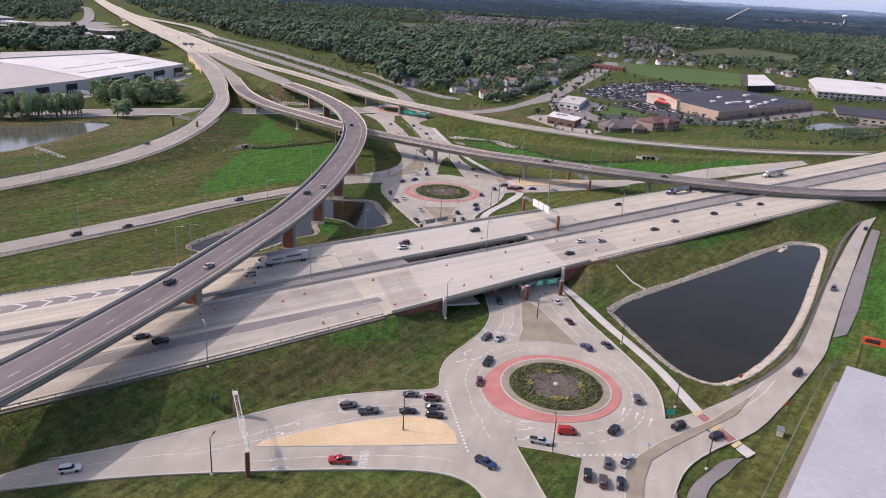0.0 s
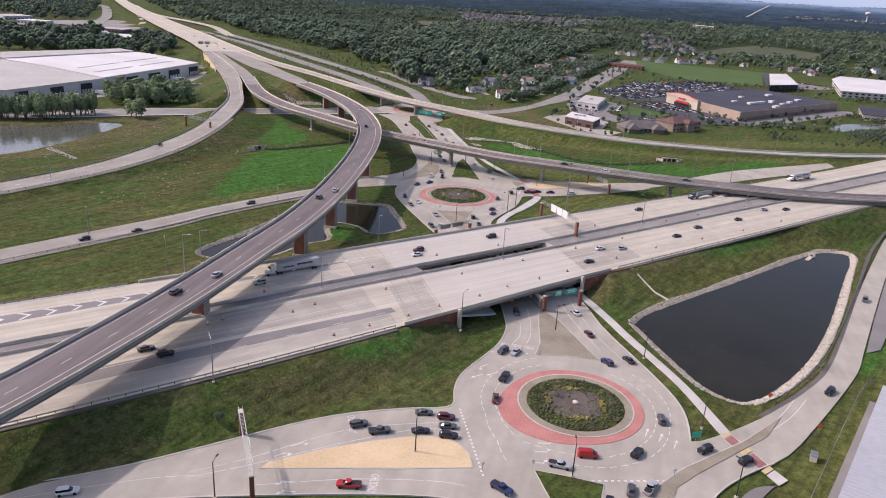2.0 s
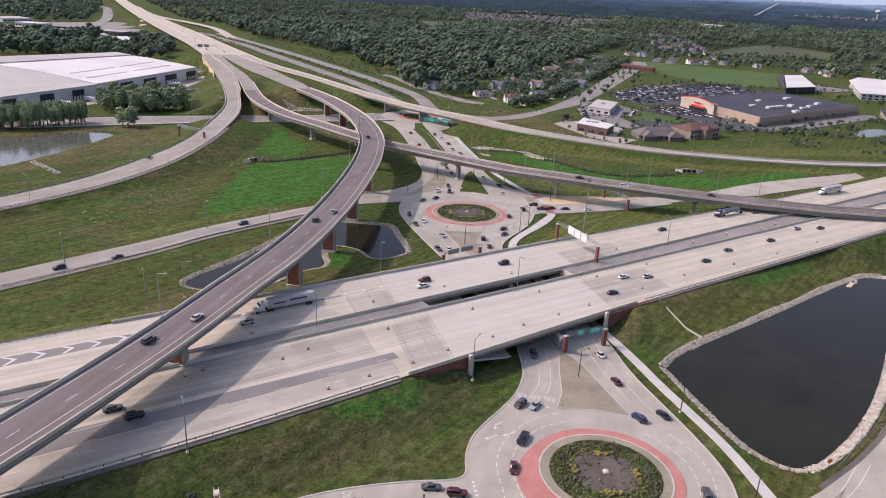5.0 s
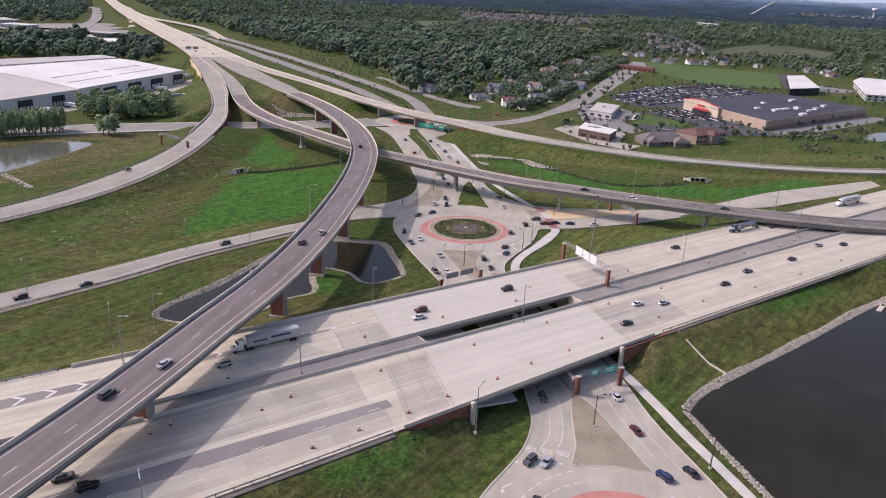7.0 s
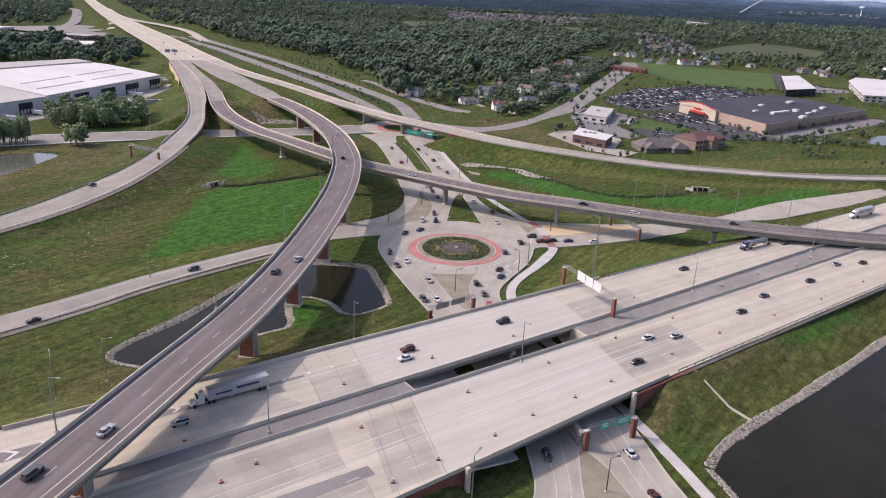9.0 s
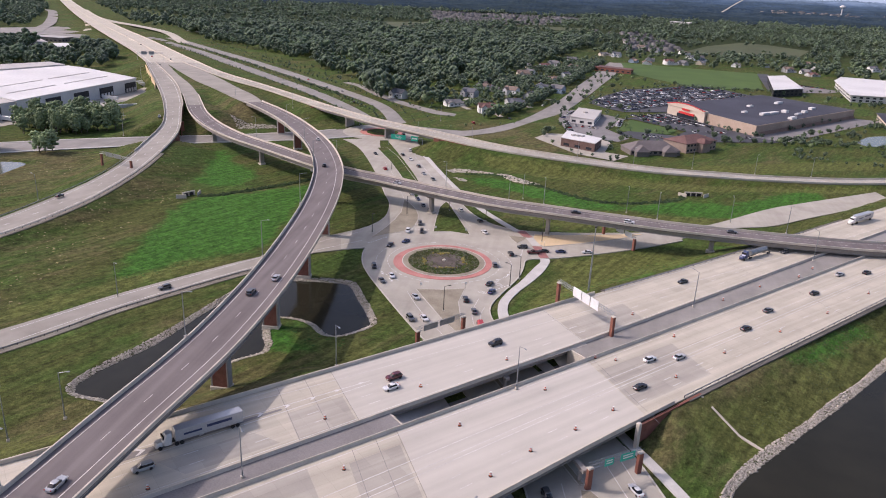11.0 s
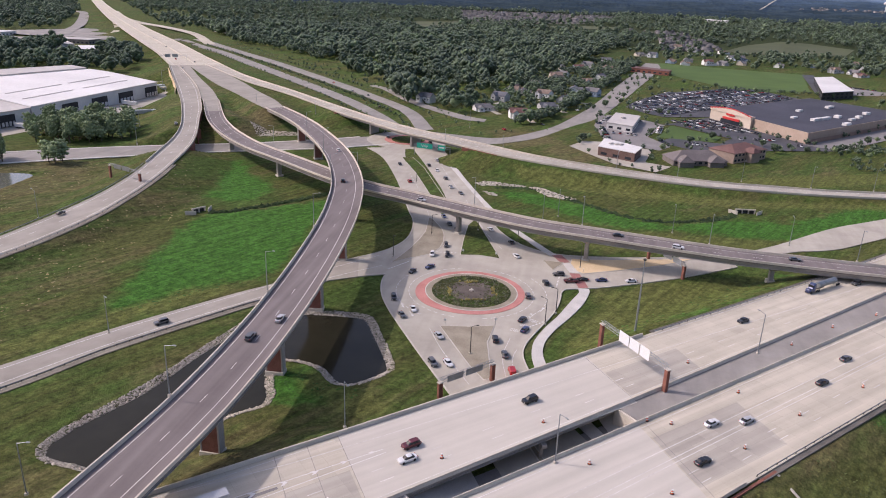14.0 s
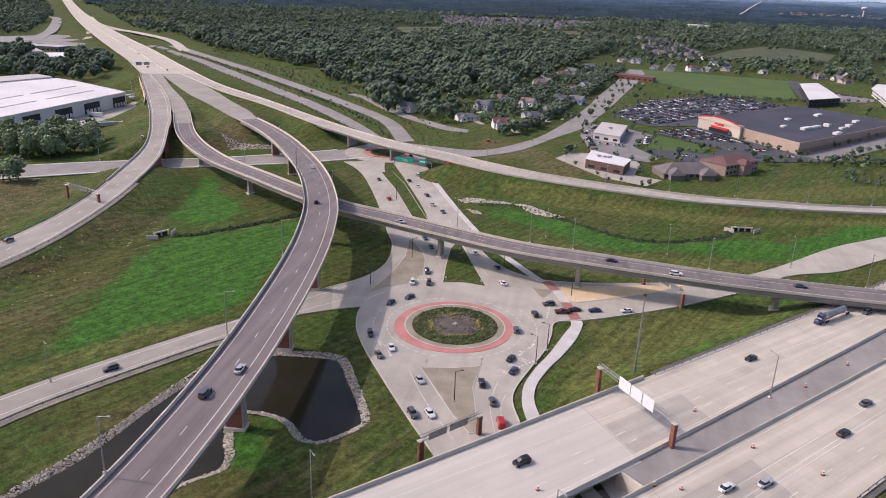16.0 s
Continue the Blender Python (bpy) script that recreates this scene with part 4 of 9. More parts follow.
flat_quad("tactile_pad_3", [lerp(xa, xd, 0.98), lerp(xb, xc, 0.98), lerp(xb, xc, 1.08), lerp(xa, xd, 1.08)], 0.14, M_PAD, "yellow tactile paving strip", "tactile paving")
flat_quad("pavement_5", [lerp(xa, xd, 1.1), lerp(xb, xc, 1.1), (87.6, 136.6), (84.6, 134.2)], 0.12, M_WALK, "pale concrete sidewalk landing", "sidewalk")
flat_quad("crosswalk_3", [(38, 413), (34, 411.5), (37.3, 402.5), (41, 404)], 0.068, M_REDWALK, "red concrete crosswalk panel", "crosswalk")
flat_quad("crosswalk_4", [(39.5, 391.5), (43.5, 391.5), (45.4, 376.8), (41.4, 376.8)], 0.068, M_REDWALK, "red concrete crosswalk panel", "crosswalk")
flat_quad("crosswalk_5", [(37.6, 402), (41, 403), (43.4, 392), (39.6, 392)], 0.215, M_WALK, "pale concrete walk through the island", "sidewalk")

# outer kerbs
for nm, c in (("kerb_1", SOUTH_PAVING[1:16]), ("kerb_2", SOUTH_PAVING[19:27]), ("kerb_3", SOUTH_PAVING[29:33]), ("kerb_4", SOUTH_PAVING[35:42]), ("kerb_5", NORTH_PAVING[1:10]), ("kerb_6", NORTH_PAVING[11:21]), ("kerb_7", NORTH_PAVING[35:42]), ("kerb_8", NORTH_PAVING[43:55])):
    c = rounded(c, False)
    p = np.c_[np.array(c, float), np.full(len(c), 0.0)]
    tagged(sweep(nm, p, [(-0.2, -0.2), (-0.2, 0.2), (0.2, 0.2), (0.2, -0.2)], M_KERB), "pale concrete kerb along the street", "kerb", kind="structure")


# ---------------- road markings ----------------
MARK = {}
M_FAINT = surface("worn_road_paint", (0.42, 0.4, 0.37), (0.66, 0.64, 0.61), 1.5, 0.1)


def stripe(store, path, w, lift=0.012, dash=None, lo=None, hi=None):
    """Adds a painted line, whole or dashed (length, gap)."""
    v, f = MARK.setdefault(store, ([], []))
    s = np.r_[0, np.cumsum(np.linalg.norm(np.diff(path[:, :2], axis=0), axis=1))]
    lo = 0 if lo is None else lo
    hi = s[-1] if hi is None else hi
    spans = [(lo, hi)] if dash is None else [(a, a + dash[0]) for a in np.arange(lo, hi - dash[0], sum(dash))]
    for a, b in spans:
        q = np.linspace(a, b, max(2, int((b - a) / 3) + 1))
        p = np.stack([np.interp(q, s, path[:, k]) for k in range(3)], 1)
        l, r = shifted(p, w / 2), shifted(p, -w / 2)
        k = len(v)
        for i in range(len(p)):
            v.append((l[i, 0], l[i, 1], l[i, 2] + lift))
            v.append((r[i, 0], r[i, 1], r[i, 2] + lift))
        for i in range(len(p) - 1):
            f.append((k + 2 * i, k + 2 * i + 1, k + 2 * i + 3, k + 2 * i + 2))


def quad_mark(store, pts, z):
    v, f = MARK.setdefault(store, ([], []))
    k = len(v)
    v.extend((x, y, z) for x, y in pts)
    f.append(tuple(range(k, k + len(pts))))


def arc(c, r, a0, a1, z=0.05):
    a = np.radians(np.linspace(a0, a1, max(3, int(abs(a1 - a0) / 2))))
    return np.c_[c[0] + r * np.cos(a), c[1] + r * np.sin(a), np.full(len(a), z)]


DASH = (3.4, 12.0)
for off, d in ((1.8, None), (7.0, DASH), (11.0, None)):
    stripe("faint", shifted(F1, -off), 0.2 if d is None else 0.17, dash=d)
for off, d in ((2.4, None), (6.3, DASH), (10.0, None)):
    stripe("faint", shifted(F2, -off), 0.18, dash=d)
for a, b, k in ((FAR_N, FAR_S, ((0.06, None), (0.62, DASH), (0.77, DASH), (0.93, None))), (NEAR_N, NEAR_S, ((0.06, None), (0.37, None), (0.485, None), (0.53, None), (0.68, DASH), (0.8, DASH)))):
    l, r = resampled(with_z(a, MAIN_Z), 200), resampled(with_z(b, MAIN_Z), 200)
    for q, d in k:
        stripe("faint", l + (r - l) * q, 0.2, dash=d)
stripe("faint", with_z([uv(s, n) for s, n in ((60, 231), (89, 228.4), (103, 226.6), (118, 224.8), (140, 223.8), (180, 222.4), (236, 220.7), (290, 218.8), (340, 217.6), (420, 216.5))], MAIN_Z), 0.2)
for l, r, z in ((R4_L, R4_R, R4_Z), (R6_L, R6_R, R6_Z)):
    a, b = resampled(with_z(l, z), 120), resampled(with_z(r, z), 120)
    for q, d in ((0.15, None), (0.5, DASH), (0.86, None)):
        stripe("white", a + (b - a) * q, 0.22, dash=d)
a, b = resampled(with_z(R5_L, 10.2), 120), resampled(with_z(R5_R, 10.2), 120)
for q, d in ((0.08, None), (0.22, DASH), (0.34, DASH), (0.66, DASH), (0.78, DASH), (0.93, None)):
    stripe("white", a + (b - a) * q, 0.4, dash=d)
for q in range(2):
    for a, b in ((xa, xd), (xb, xc)):
        u0, u1 = ((0.06, 0.42), (0.6, 0.95))[q]
        stripe("white", curve_pts(with_z([lerp(a, b, u0), lerp(a, b, u1)], 0.075), 1.0), 0.18)
for turns, radii in (((-128, -116, -99, -85, -71, -44, -21, -6, 60), (24.9, 24, 23.6, 24.2, 23.8, 22.5, 21.8, 21.7, 22.4)), ((-111, -99, -85, -58, -42, -18, -1, 50), (27.9, 27.8, 28.2, 27.5, 26.6, 25.3, 25.8, 27.2)), ((110, 150, 199, 223, 238), (26.8, 26, 26.1, 29.7, 35.5)), ((110, 200, 226), (22.4, 22.4, 24.5))):
    an = np.linspace(turns[0], turns[-1], 60)
    ra = np.interp(an, turns, radii)
    an = np.radians(an)
    stripe("white", np.c_[RING_S[0] + ra * np.cos(an), RING_S[1] + ra * np.sin(an), np.full(60, 0.05)], 0.2, dash=(1.9, 1.2))
for c, r, spans in ((RING_N, 23.4, ((-80, 80), (100, 260))), (RING_N, 28.2, ((-45, 40), (140, 235)))):
    for a0, a1 in spans:
        stripe("white", arc(c, r, a0, a1), 0.2, dash=(1.9, 1.2))
# yield lines at the entries
for p0, p1 in (((8.3, 157), (15, 128)), ((17, 191), (30, 191.5)), ((40, 130.5), (60, 133)), ((-17, 408), (-6, 408)), ((-26, 395), (-34, 385)), ((17, 337), (27, 346)), ((33, 377), (36, 392))):
    stripe("white", curve_pts([(*p0, 0.05), (*p1, 0.05)], 0.5), 0.55, dash=(0.75, 0.8))
# approach lane lines
for p in ([(-110, 98), (-62, 118), (-44, 121.5)], [(-52, 122), (-40, 129), (-20, 143), (0, 149), (8, 149.5)], [(-52, 120), (-40, 126), (-18, 138.5), (0, 146.5), (9, 145)], [(-36, 119.5), (-15, 124.2), (5, 125.8), (14, 124)], [(26, 225), (27, 212), (26, 202), (21, 193)], [(30, 226), (30.5, 212), (29.5, 202), (26, 193)], [(46, 236), (51, 212), (57, 194), (62, 182)], [(42, 234), (46.5, 214), (52, 196)], [(1, 300), (-8, 320), (-14, 338)], [(12, 303), (11, 318), (14, 332)], [(15, 305), (14, 317), (18, 330)], [(-27, 480), (-22, 455), (-21, 420)], [(-5, 490), (5, 440), (14, 412)], [(-40, 540), (-30, 500)], [(-22, 560), (-10, 510), (-5, 488)]):
    stripe("faint", curve_pts(with_z(p, 0.05), 1.0), 0.2, dash=(3, 3) if len(p) == 2 else (9, 0.6))
stripe("white", curve_pts(with_z([(86, 153), (97, 166), (104, 175)], 0.06), 2.0), 0.2)
stripe("white", curve_pts(with_z([(86, 153), (99, 165), (108, 176)], 0.06), 2.0), 0.2)
for l, r, z in (([(-137, 292), (-115, 321), (-85.5, 353.6), (-56, 386), (-39, 404)], [(-130, 280), (-110, 309), (-82, 342), (-54, 371), (-36, 386)], 0.06),):
    a, b = resampled(with_z(l, z), 60), resampled(with_z(r, z), 60)
    for q in (0.18, 0.84):
        stripe("white", a + (b - a) * q, 0.2)


def arrow(x, y, ang, z=0.062, size=1.0, bent=0):
    c, s = math.cos(radians(ang)), math.sin(radians(ang))

    def at(u, w):
        return (x + (c * u - s * w) * size, y + (s * u + c * w) * size)

    quad_mark("white", [at(-2, -0.12), at(0.6, -0.12), at(0.6, 0.12), at(-2, 0.12)], z)
    if bent:
        quad_mark("white", [at(0.45, -0.12), at(0.45, 0.12 * bent), at(0.75, 1.0 * bent), at(0.95, 0.8 * bent)], z)
        quad_mark("white", [at(0.45, 1.2 * bent), at(1.5, 1.1 * bent), at(1.15, 0.35 * bent)], z)
    else:
        quad_mark("white", [at(0.6, -0.5), at(1.7, 0), at(0.6, 0.5)], z)


def lettering(word, x, y, ang, size, z, mat, name="road_lettering", stretch=1.0, label=""):
    cu = bpy.data.curves.new(name, "FONT")
    cu.body, cu.size, cu.align_x, cu.align_y = word, size, "CENTER", "CENTER"
    cu.materials.append(mat)
    ob = new(name, cu)
    ob.matrix_world = pose(x, y, z, 0, 0, ang) @ Matrix.Diagonal((1, stretch, 1, 1))
    return ob


for x, y, ang, bent in ((-33, 131.5, 40, -1), (-32, 128.5, 35, -1), (-30, 136, 40, -1), (-30, 121.5, 180, 1), (-29, 118.3, 180, 1), (30.8, 144.1, 0, 1), (29.8, 140.4, 0, 1), (28.7, 135.8, 0, 1), (57.4, 152.7, 68, 0), (60.6, 150.8, 66, 0), (63.8, 148.3, 66, 0), (12.5, 175, 215, 0), (17, 177, 215, 0), (14, 181, 220, 1), (-24, 352, 290, 0), (-20, 345, 292, 0), (22, 349, 60, 1), (26, 355, 65, 0)):
    arrow(x, y, ang, 0.062, 1.15, bent)
for x, y, ang, w in ((-19.6, 148, 100, "ONLY"), (-18.5, 143.8, 100, "ONLY"), (-10.2, 124.8, 90, "ONLY"), (-10.2, 121.6, 90, "ONLY"), (20.8, 196.6, 150, "YIELD"), (24.8, 196, 157, "YIELD"), (29, 195.5, 170, "YIELD"), (22.2, 345, 325, "YIELD"), (19, 341, 330, "YIELD"), (15.5, 337, 335, "YIELD")):
    t = lettering(w, x, y, ang + 180, 1.3, 0.064, M_WHITE, stretch=2.2)
    tagged(t, "white painted word on the road", "road marking", kind="structure")
# chevrons in the gore of the far carriageway
for k in range(26):
    s = 134.8 - 7.1 * k
    n0, w = 219.3 - 0.04 * k, 0.35 + 0.125 * k
    p = [uv(s - w * 1.1, n0 + w), uv(s, n0), uv(s - w * 1.1, n0 - w), uv(s - w * 1.1 + 0.9, n0 - w), uv(s + 1.15, n0), uv(s - w * 1.1 + 0.9, n0 + w)]
    quad_mark("white", [p[0], p[1], p[4], p[5]], MAIN_Z + 0.02)
    quad_mark("white", [p[1], p[2], p[3], p[4]], MAIN_Z + 0.02)
for sg in (-1, 1):
    stripe("white", with_z([uv(s, 218.4 + sg * (0.7 + 0.0233 * (138 - s))) for s in np.linspace(-60, 138, 40)], MAIN_Z), 0.2, 0.02)
for nm, (v, f) in MARK.items():
    ob = mesh_object("lane_markings", v, f, M_WHITE if nm == "white" else M_FAINT)
    tagged(ob, "worn white painted lane lines, dashes and arrows", "road markings", kind="structure")

# darker strips and joints on the freeway
strips = [(-100, 108, 171.2, 174.8, 0.022, 0.018, M_SHOULDER), (-60, 112, 218.0, 218.8, 0.022, 0.022, M_SHOULDER)]
for i, (s0, s1, n0, n1, k0, k1, mat) in enumerate(strips):
    a = with_z([uv(s, n1 + (s1 - s) * k1) for s in np.linspace(s0, s1, 12)], MAIN_Z + 0.008)
    b = with_z([uv(s, n0 - (s1 - s) * k0) for s in np.linspace(s0, s1, 12)], MAIN_Z + 0.008)
    tagged(between("asphalt_strip_%d" % (i + 1), a, b, 0.03, mat), "dark asphalt shoulder strip on the freeway", "road surface", kind="structure")
M_PATCH = concrete_road("renewed_concrete", (0.3, 0.277, 0.236), (0.46, 0.428, 0.366), 36.3, 0.1)
for i, (s0, s1, n0, n1) in enumerate(((84, 106, 205.5, 213),)):
    q = [uv(s0, n0), uv(s1, n0), uv(s1 - 4, n1), uv(s0 - 4, n1)]
    flat_quad("pavement_patch_%d" % (i + 1), q, MAIN_Z + 0.006, M_PATCH, "greyer patch of renewed freeway concrete", "road surface")
M_BRIDGEDECK = concrete_road("smooth_deck_concrete", (0.41, 0.385, 0.335), (0.52, 0.49, 0.43), 36.3, 0.0)


def skewed(s_lo, s_hi, n_lo, n_hi, k_lo, k_hi):
    """A carriageway panel between two slanting joints."""
    return [uv(s_lo, n_lo), uv(s_hi, n_lo), uv(s_hi + k_hi * (n_hi - n_lo), n_hi), uv(s_lo + k_lo * (n_hi - n_lo), n_hi)]


for i, (q, mat, lab) in enumerate((([uv(121.8, 163.1), uv(160, 165.3), uv(189.8, 167.1), uv(198, 195.7), uv(165, 195.4), uv(131.8, 195)], M_BRIDGEDECK, "smooth pale concrete deck of the bridge"), (skewed(126, 206, 203.4, 229.2, 0.2, 0.22), M_BRIDGEDECK, "smooth pale concrete deck of the bridge"), (skewed(108, 121, 164, 190, 0.3, 0.32), M_PATCH, "greyer approach slab of freeway concrete"), (skewed(191.4, 224, 171.5, 190, 0.3, 0.3), M_PATCH, "greyer approach slab of freeway concrete"), (skewed(110, 125.5, 204, 216, 0.2, 0.2), M_PATCH, "greyer approach slab of freeway concrete"), (skewed(207, 236, 206.5, 219, 0.22, 0.3), M_PATCH, "greyer approach slab of freeway concrete"))):
    flat_quad("pavement_panel_%d" % (i + 1), q, MAIN_Z + 0.007, mat, lab, "road surface")
for i, q in enumerate((((25, 178), (34, 182), (45, 191.5), (107, 193.5), (103.5, 176.6)), ((-60, 159), (0, 160.2), (104, 163.6), (105.5, 170.8), (47, 169.6), (7, 168.6), (-60, 167)))):
    flat_quad("worn_lane_%d" % (i + 1), [uv(*c) for c in q], MAIN_Z + 0.005, M_PATCH, "greyer worn concrete of the freeway lanes", "road surface")
JOINTS = {"v": []}
for s0, lo, hi in ((190, 162.8, 195.5), (121.5, 162.8, 195.5), (115, 161, 195), (108.5, 161, 194.6), (126, 203.4, 230), (118, 203, 230), (110, 203, 230), (206, 203.9, 229.8), (300, 170.5, 197.5), (306, 208, 230.4)):
    skew = (0.31 if hi < 200 else 0.2) * (hi - lo)
    for q in (uv(s0, lo), uv(s0 + 0.12, lo), uv(s0 + 0.12 + skew, hi), uv(s0 + skew, hi)):
        JOINTS["v"].append((*q, MAIN_Z + 0.016))
jv = JOINTS["v"]
tagged(mesh_object("pavement_joints", jv, [tuple(range(i, i + 4)) for i in range(0, len(jv), 4)], M_SHOULDER), "dark sealed joints across the freeway concrete", "pavement joints", kind="structure")

# ---------------- freeway bridge under-structure ----------------
bridge = empty("freeway_bridge")
tagged(bridge, "twin concrete girder freeway bridge with brick wing walls", "bridge")
GIRD = [(-0.4, -1.75), (-0.4, -1.6), (-0.1, -1.5), (-0.1, -0.4), (0.1, -0.4), (0.1, -1.5), (0.4, -1.6), (0.4, -1.75)]
for ea, eb, lo, hi, qs in ((NEAR_S, NEAR_N, 120, 196, (0.03, 0.2, 0.36, 0.52, 0.68, 0.84, 0.97)), (FAR_S, FAR_N, 116, 222, (0.03, 0.22, 0.41, 0.6, 0.79, 0.97))):
    ca, cb = resampled(with_z(ea, MAIN_Z), 400), resampled(with_z(eb, MAIN_Z), 400)
    for q in qs:
        p = ca + (cb - ca) * q
        s_ = np.array([along(k) for k in p])
        sweep("girder", p[(s_ > lo) & (s_ < hi)], GIRD, M_GIRDER, bridge)
    # pier caps and columns in the median of the street
for nlo, nhi in ((161, 196), (203, 231)):
    c0, c1 = np.array((36.5, 222.0)), np.array((8.5, 297.0))
    d = (c1 - c0) / np.linalg.norm(c1 - c0)
    ks = []
    for nn in (nlo, nhi):
        t = (nn - c0 @ NRM) / (d @ NRM)
        ks.append(c0 + d * t)
    a, b = ks
    length = np.linalg.norm(b - a)
    ang = math.degrees(math.atan2(*(b - a)[::-1]))
    m = (a + b) / 2
    part("pier_cap", box_bm([(m[0], m[1], MAIN_Z - 2.3, length, 1.3, 1.1, ang)], 0.08), M_GIRDER, bridge)
    for q in np.linspace(0.06, 0.94, 5):
        x, y = a + (b - a) * q
        bm = bmesh.new()
        bmesh.ops.create_cone(bm, cap_ends=True, segments=16, radius1=0.55, radius2=0.55, depth=3.6, matrix=pose(x, y, 1.8))
        part("column", bm, M_GIRDER, bridge)
flat_quad("median_floor", [uv(136, 194.5), uv(197, 194.5), uv(197, 206.5), uv(136, 206.5)], 0.03, M_SHOULDER, "dull grey-brown paving below the gap between the decks", "road surface")
for s, n0, n1 in ((199.2, 196.3, 204.7), (134.3, 195.6, 203)):
    x, y = uv(s, (n0 + n1) / 2)
    part("end_wall", box_bm([(x, y, MAIN_Z / 2 - 0.35, 0.6, n1 - n0, MAIN_Z + 0.5, 36.3)], 0.04), M_BARRIER, bridge, "pale concrete end wall between the decks")
# abutments with sloped paving and brick wings
for a, b, out in (((3, 203), (-20, 260), -1), ((53.5, 244), (38, 312), 1)):
    a, b = np.array(a), np.array(b)
    d = (b - a) / np.linalg.norm(b - a)
    ang = math.degrees(math.atan2(d[1], d[0]))
    m = (a + b) / 2
    part("abutment", box_bm([(m[0] + out * 1.5, m[1], MAIN_Z - 3.4, np.linalg.norm(b - a) - 6, 1.6, 6.0, ang)], 0.05), M_GIRDER, bridge)
    inx = -out
    reach = U * 21.5 if inx > 0 else np.array((-7.5, 0))
    foot = [a + d * 4 + reach, b - d * 4 + reach]
    topp = [a + d * 4 + (inx * 0.5, 0), b - d * 4 + (inx * 0.5, 0)]
    v = [(*foot[0], 0.02), (*foot[1], 0.02), (*topp[1], MAIN_Z - 2.4), (*topp[0], MAIN_Z - 2.4), (*foot[0], -0.6), (*foot[1], -0.6), (*topp[1], MAIN_Z - 3.2), (*topp[0], MAIN_Z - 3.2)]
    mesh_object("slope_paving", v, [(0, 1, 2, 3), (7, 6, 5, 4), (0, 4, 5, 1), (1, 5, 6, 2), (2, 6, 7, 3), (3, 7, 4, 0)], M_WALK, bridge, "pale concrete slope paving")
for s0, s1, n in ((104, 126, 161.6), (185, 212, 165.2)):
    p = with_z([uv(s, n + (s - s0) * 0.05) for s in np.linspace(s0, s1, 6)], MAIN_Z)
    bot = -5.6 if s0 < 150 else -5.2
    sweep("wing_wall", p, [(-0.35, bot), (-0.35, -0.1), (0.35, -0.1), (0.35, bot)], M_BRICK, bridge, "brown brick-faced wing wall")
for s, n in ((126.3, 161.4), (184.3, 164.7)):
    x, y = uv(s, n)
    part("end_pillar", box_bm([(x, y, MAIN_Z - 2.6, 1.1, 1.1, 7.4, 36)], 0.1), M_BARRIER, bridge, "pale concrete end pillar")

# ---------------- flyover piers ----------------
def frustum(x, y, z0, z1, a0, b0, a1, b1, ang):
    bm = bmesh.new()
    m = pose(x, y, 0, 0, 0, ang)
    v = []
    for z, a, b in ((z0, a0, b0), (z1, a1, b1)):
        v.append([bm.verts.new(m @ Vector((sx * a / 2, sy * b / 2, z))) for sx, sy in ((-1, -1), (1, -1), (1, 1), (-1, 1))])
    bm.faces.new(v[0][::-1])
    bm.faces.new(v[1])
    for i in range(4):
        bm.faces.new((v[0][i], v[0][(i + 1) % 4], v[1][(i + 1) % 4], v[1][i]))
    bmesh.ops.bevel(bm, geom=bm.edges[:], offset=0.08, segments=1, affect="EDGES")
    return bm


def add_piers(fl, path, w, spots, brick, ground):
    n = normals(path)
    for x, y in spots:
        i = int(np.argmin(np.hypot(path[:, 0] - x, path[:, 1] - y)))
        c = path[i, :2] - n[i] * w / 2
        ang = math.degrees(math.atan2(n[i, 1], n[i, 0]))
        top = path[i, 2] - 2.4
        z0 = ground(c[0], c[1])
        part("pier_footing", frustum(c[0], c[1], z0 - 1.0, z0 + 1.0, 5.6 if brick else 3.6, 3.2, 5.6 if brick else 3.6, 3.2, ang), M_BARRIER, fl, "pale concrete pier base")
        pier = part("pier_column", frustum(c[0], c[1], z0 + 0.9, top - 1.6, 4.8 if brick else 2.6, 2.4 if brick else 1.6, 5.2 if brick else 2.6, 2.4 if brick else 1.6, ang), M_BRICK if brick else M_GIRDER, fl, "red-brown pier column" if brick else "")
        if brick:
            for sgn in (-1, 1):
                part("corner_pilaster", frustum(c[0] + n[i, 0] * sgn * 2.35, c[1] + n[i, 1] * sgn * 2.35, z0 + 0.95, top - 1.55, 0.5, 2.6, 0.5, 2.6, ang), M_GIRDER, pier, "pale concrete edge strip")
        part("pier_cap", frustum(c[0], c[1], top - 1.65, top, 5.4 if brick else 3.2, 2.6, w - 2.6, 2.6, ang), M_GIRDER, fl, "flared concrete pier cap")


def ground_at(x, y):
    return float(ground_height(np.array([(x, y)]))[0])


add_piers(fly_1, F1, 14.5, [(-81, 190), (-67, 262), (-62.5, 302), (-61, 346), (-61, 395), (-67, 445), (-86, 508), (-108, 560), (-130, 610)], True, ground_at)
add_piers(fly_2, F2, 12.5, [(-155, 580), (-110, 525), (-60, 477), (-3, 440), (50, 415), (118, 398), (170, 393), (225, 396)], False, ground_at)
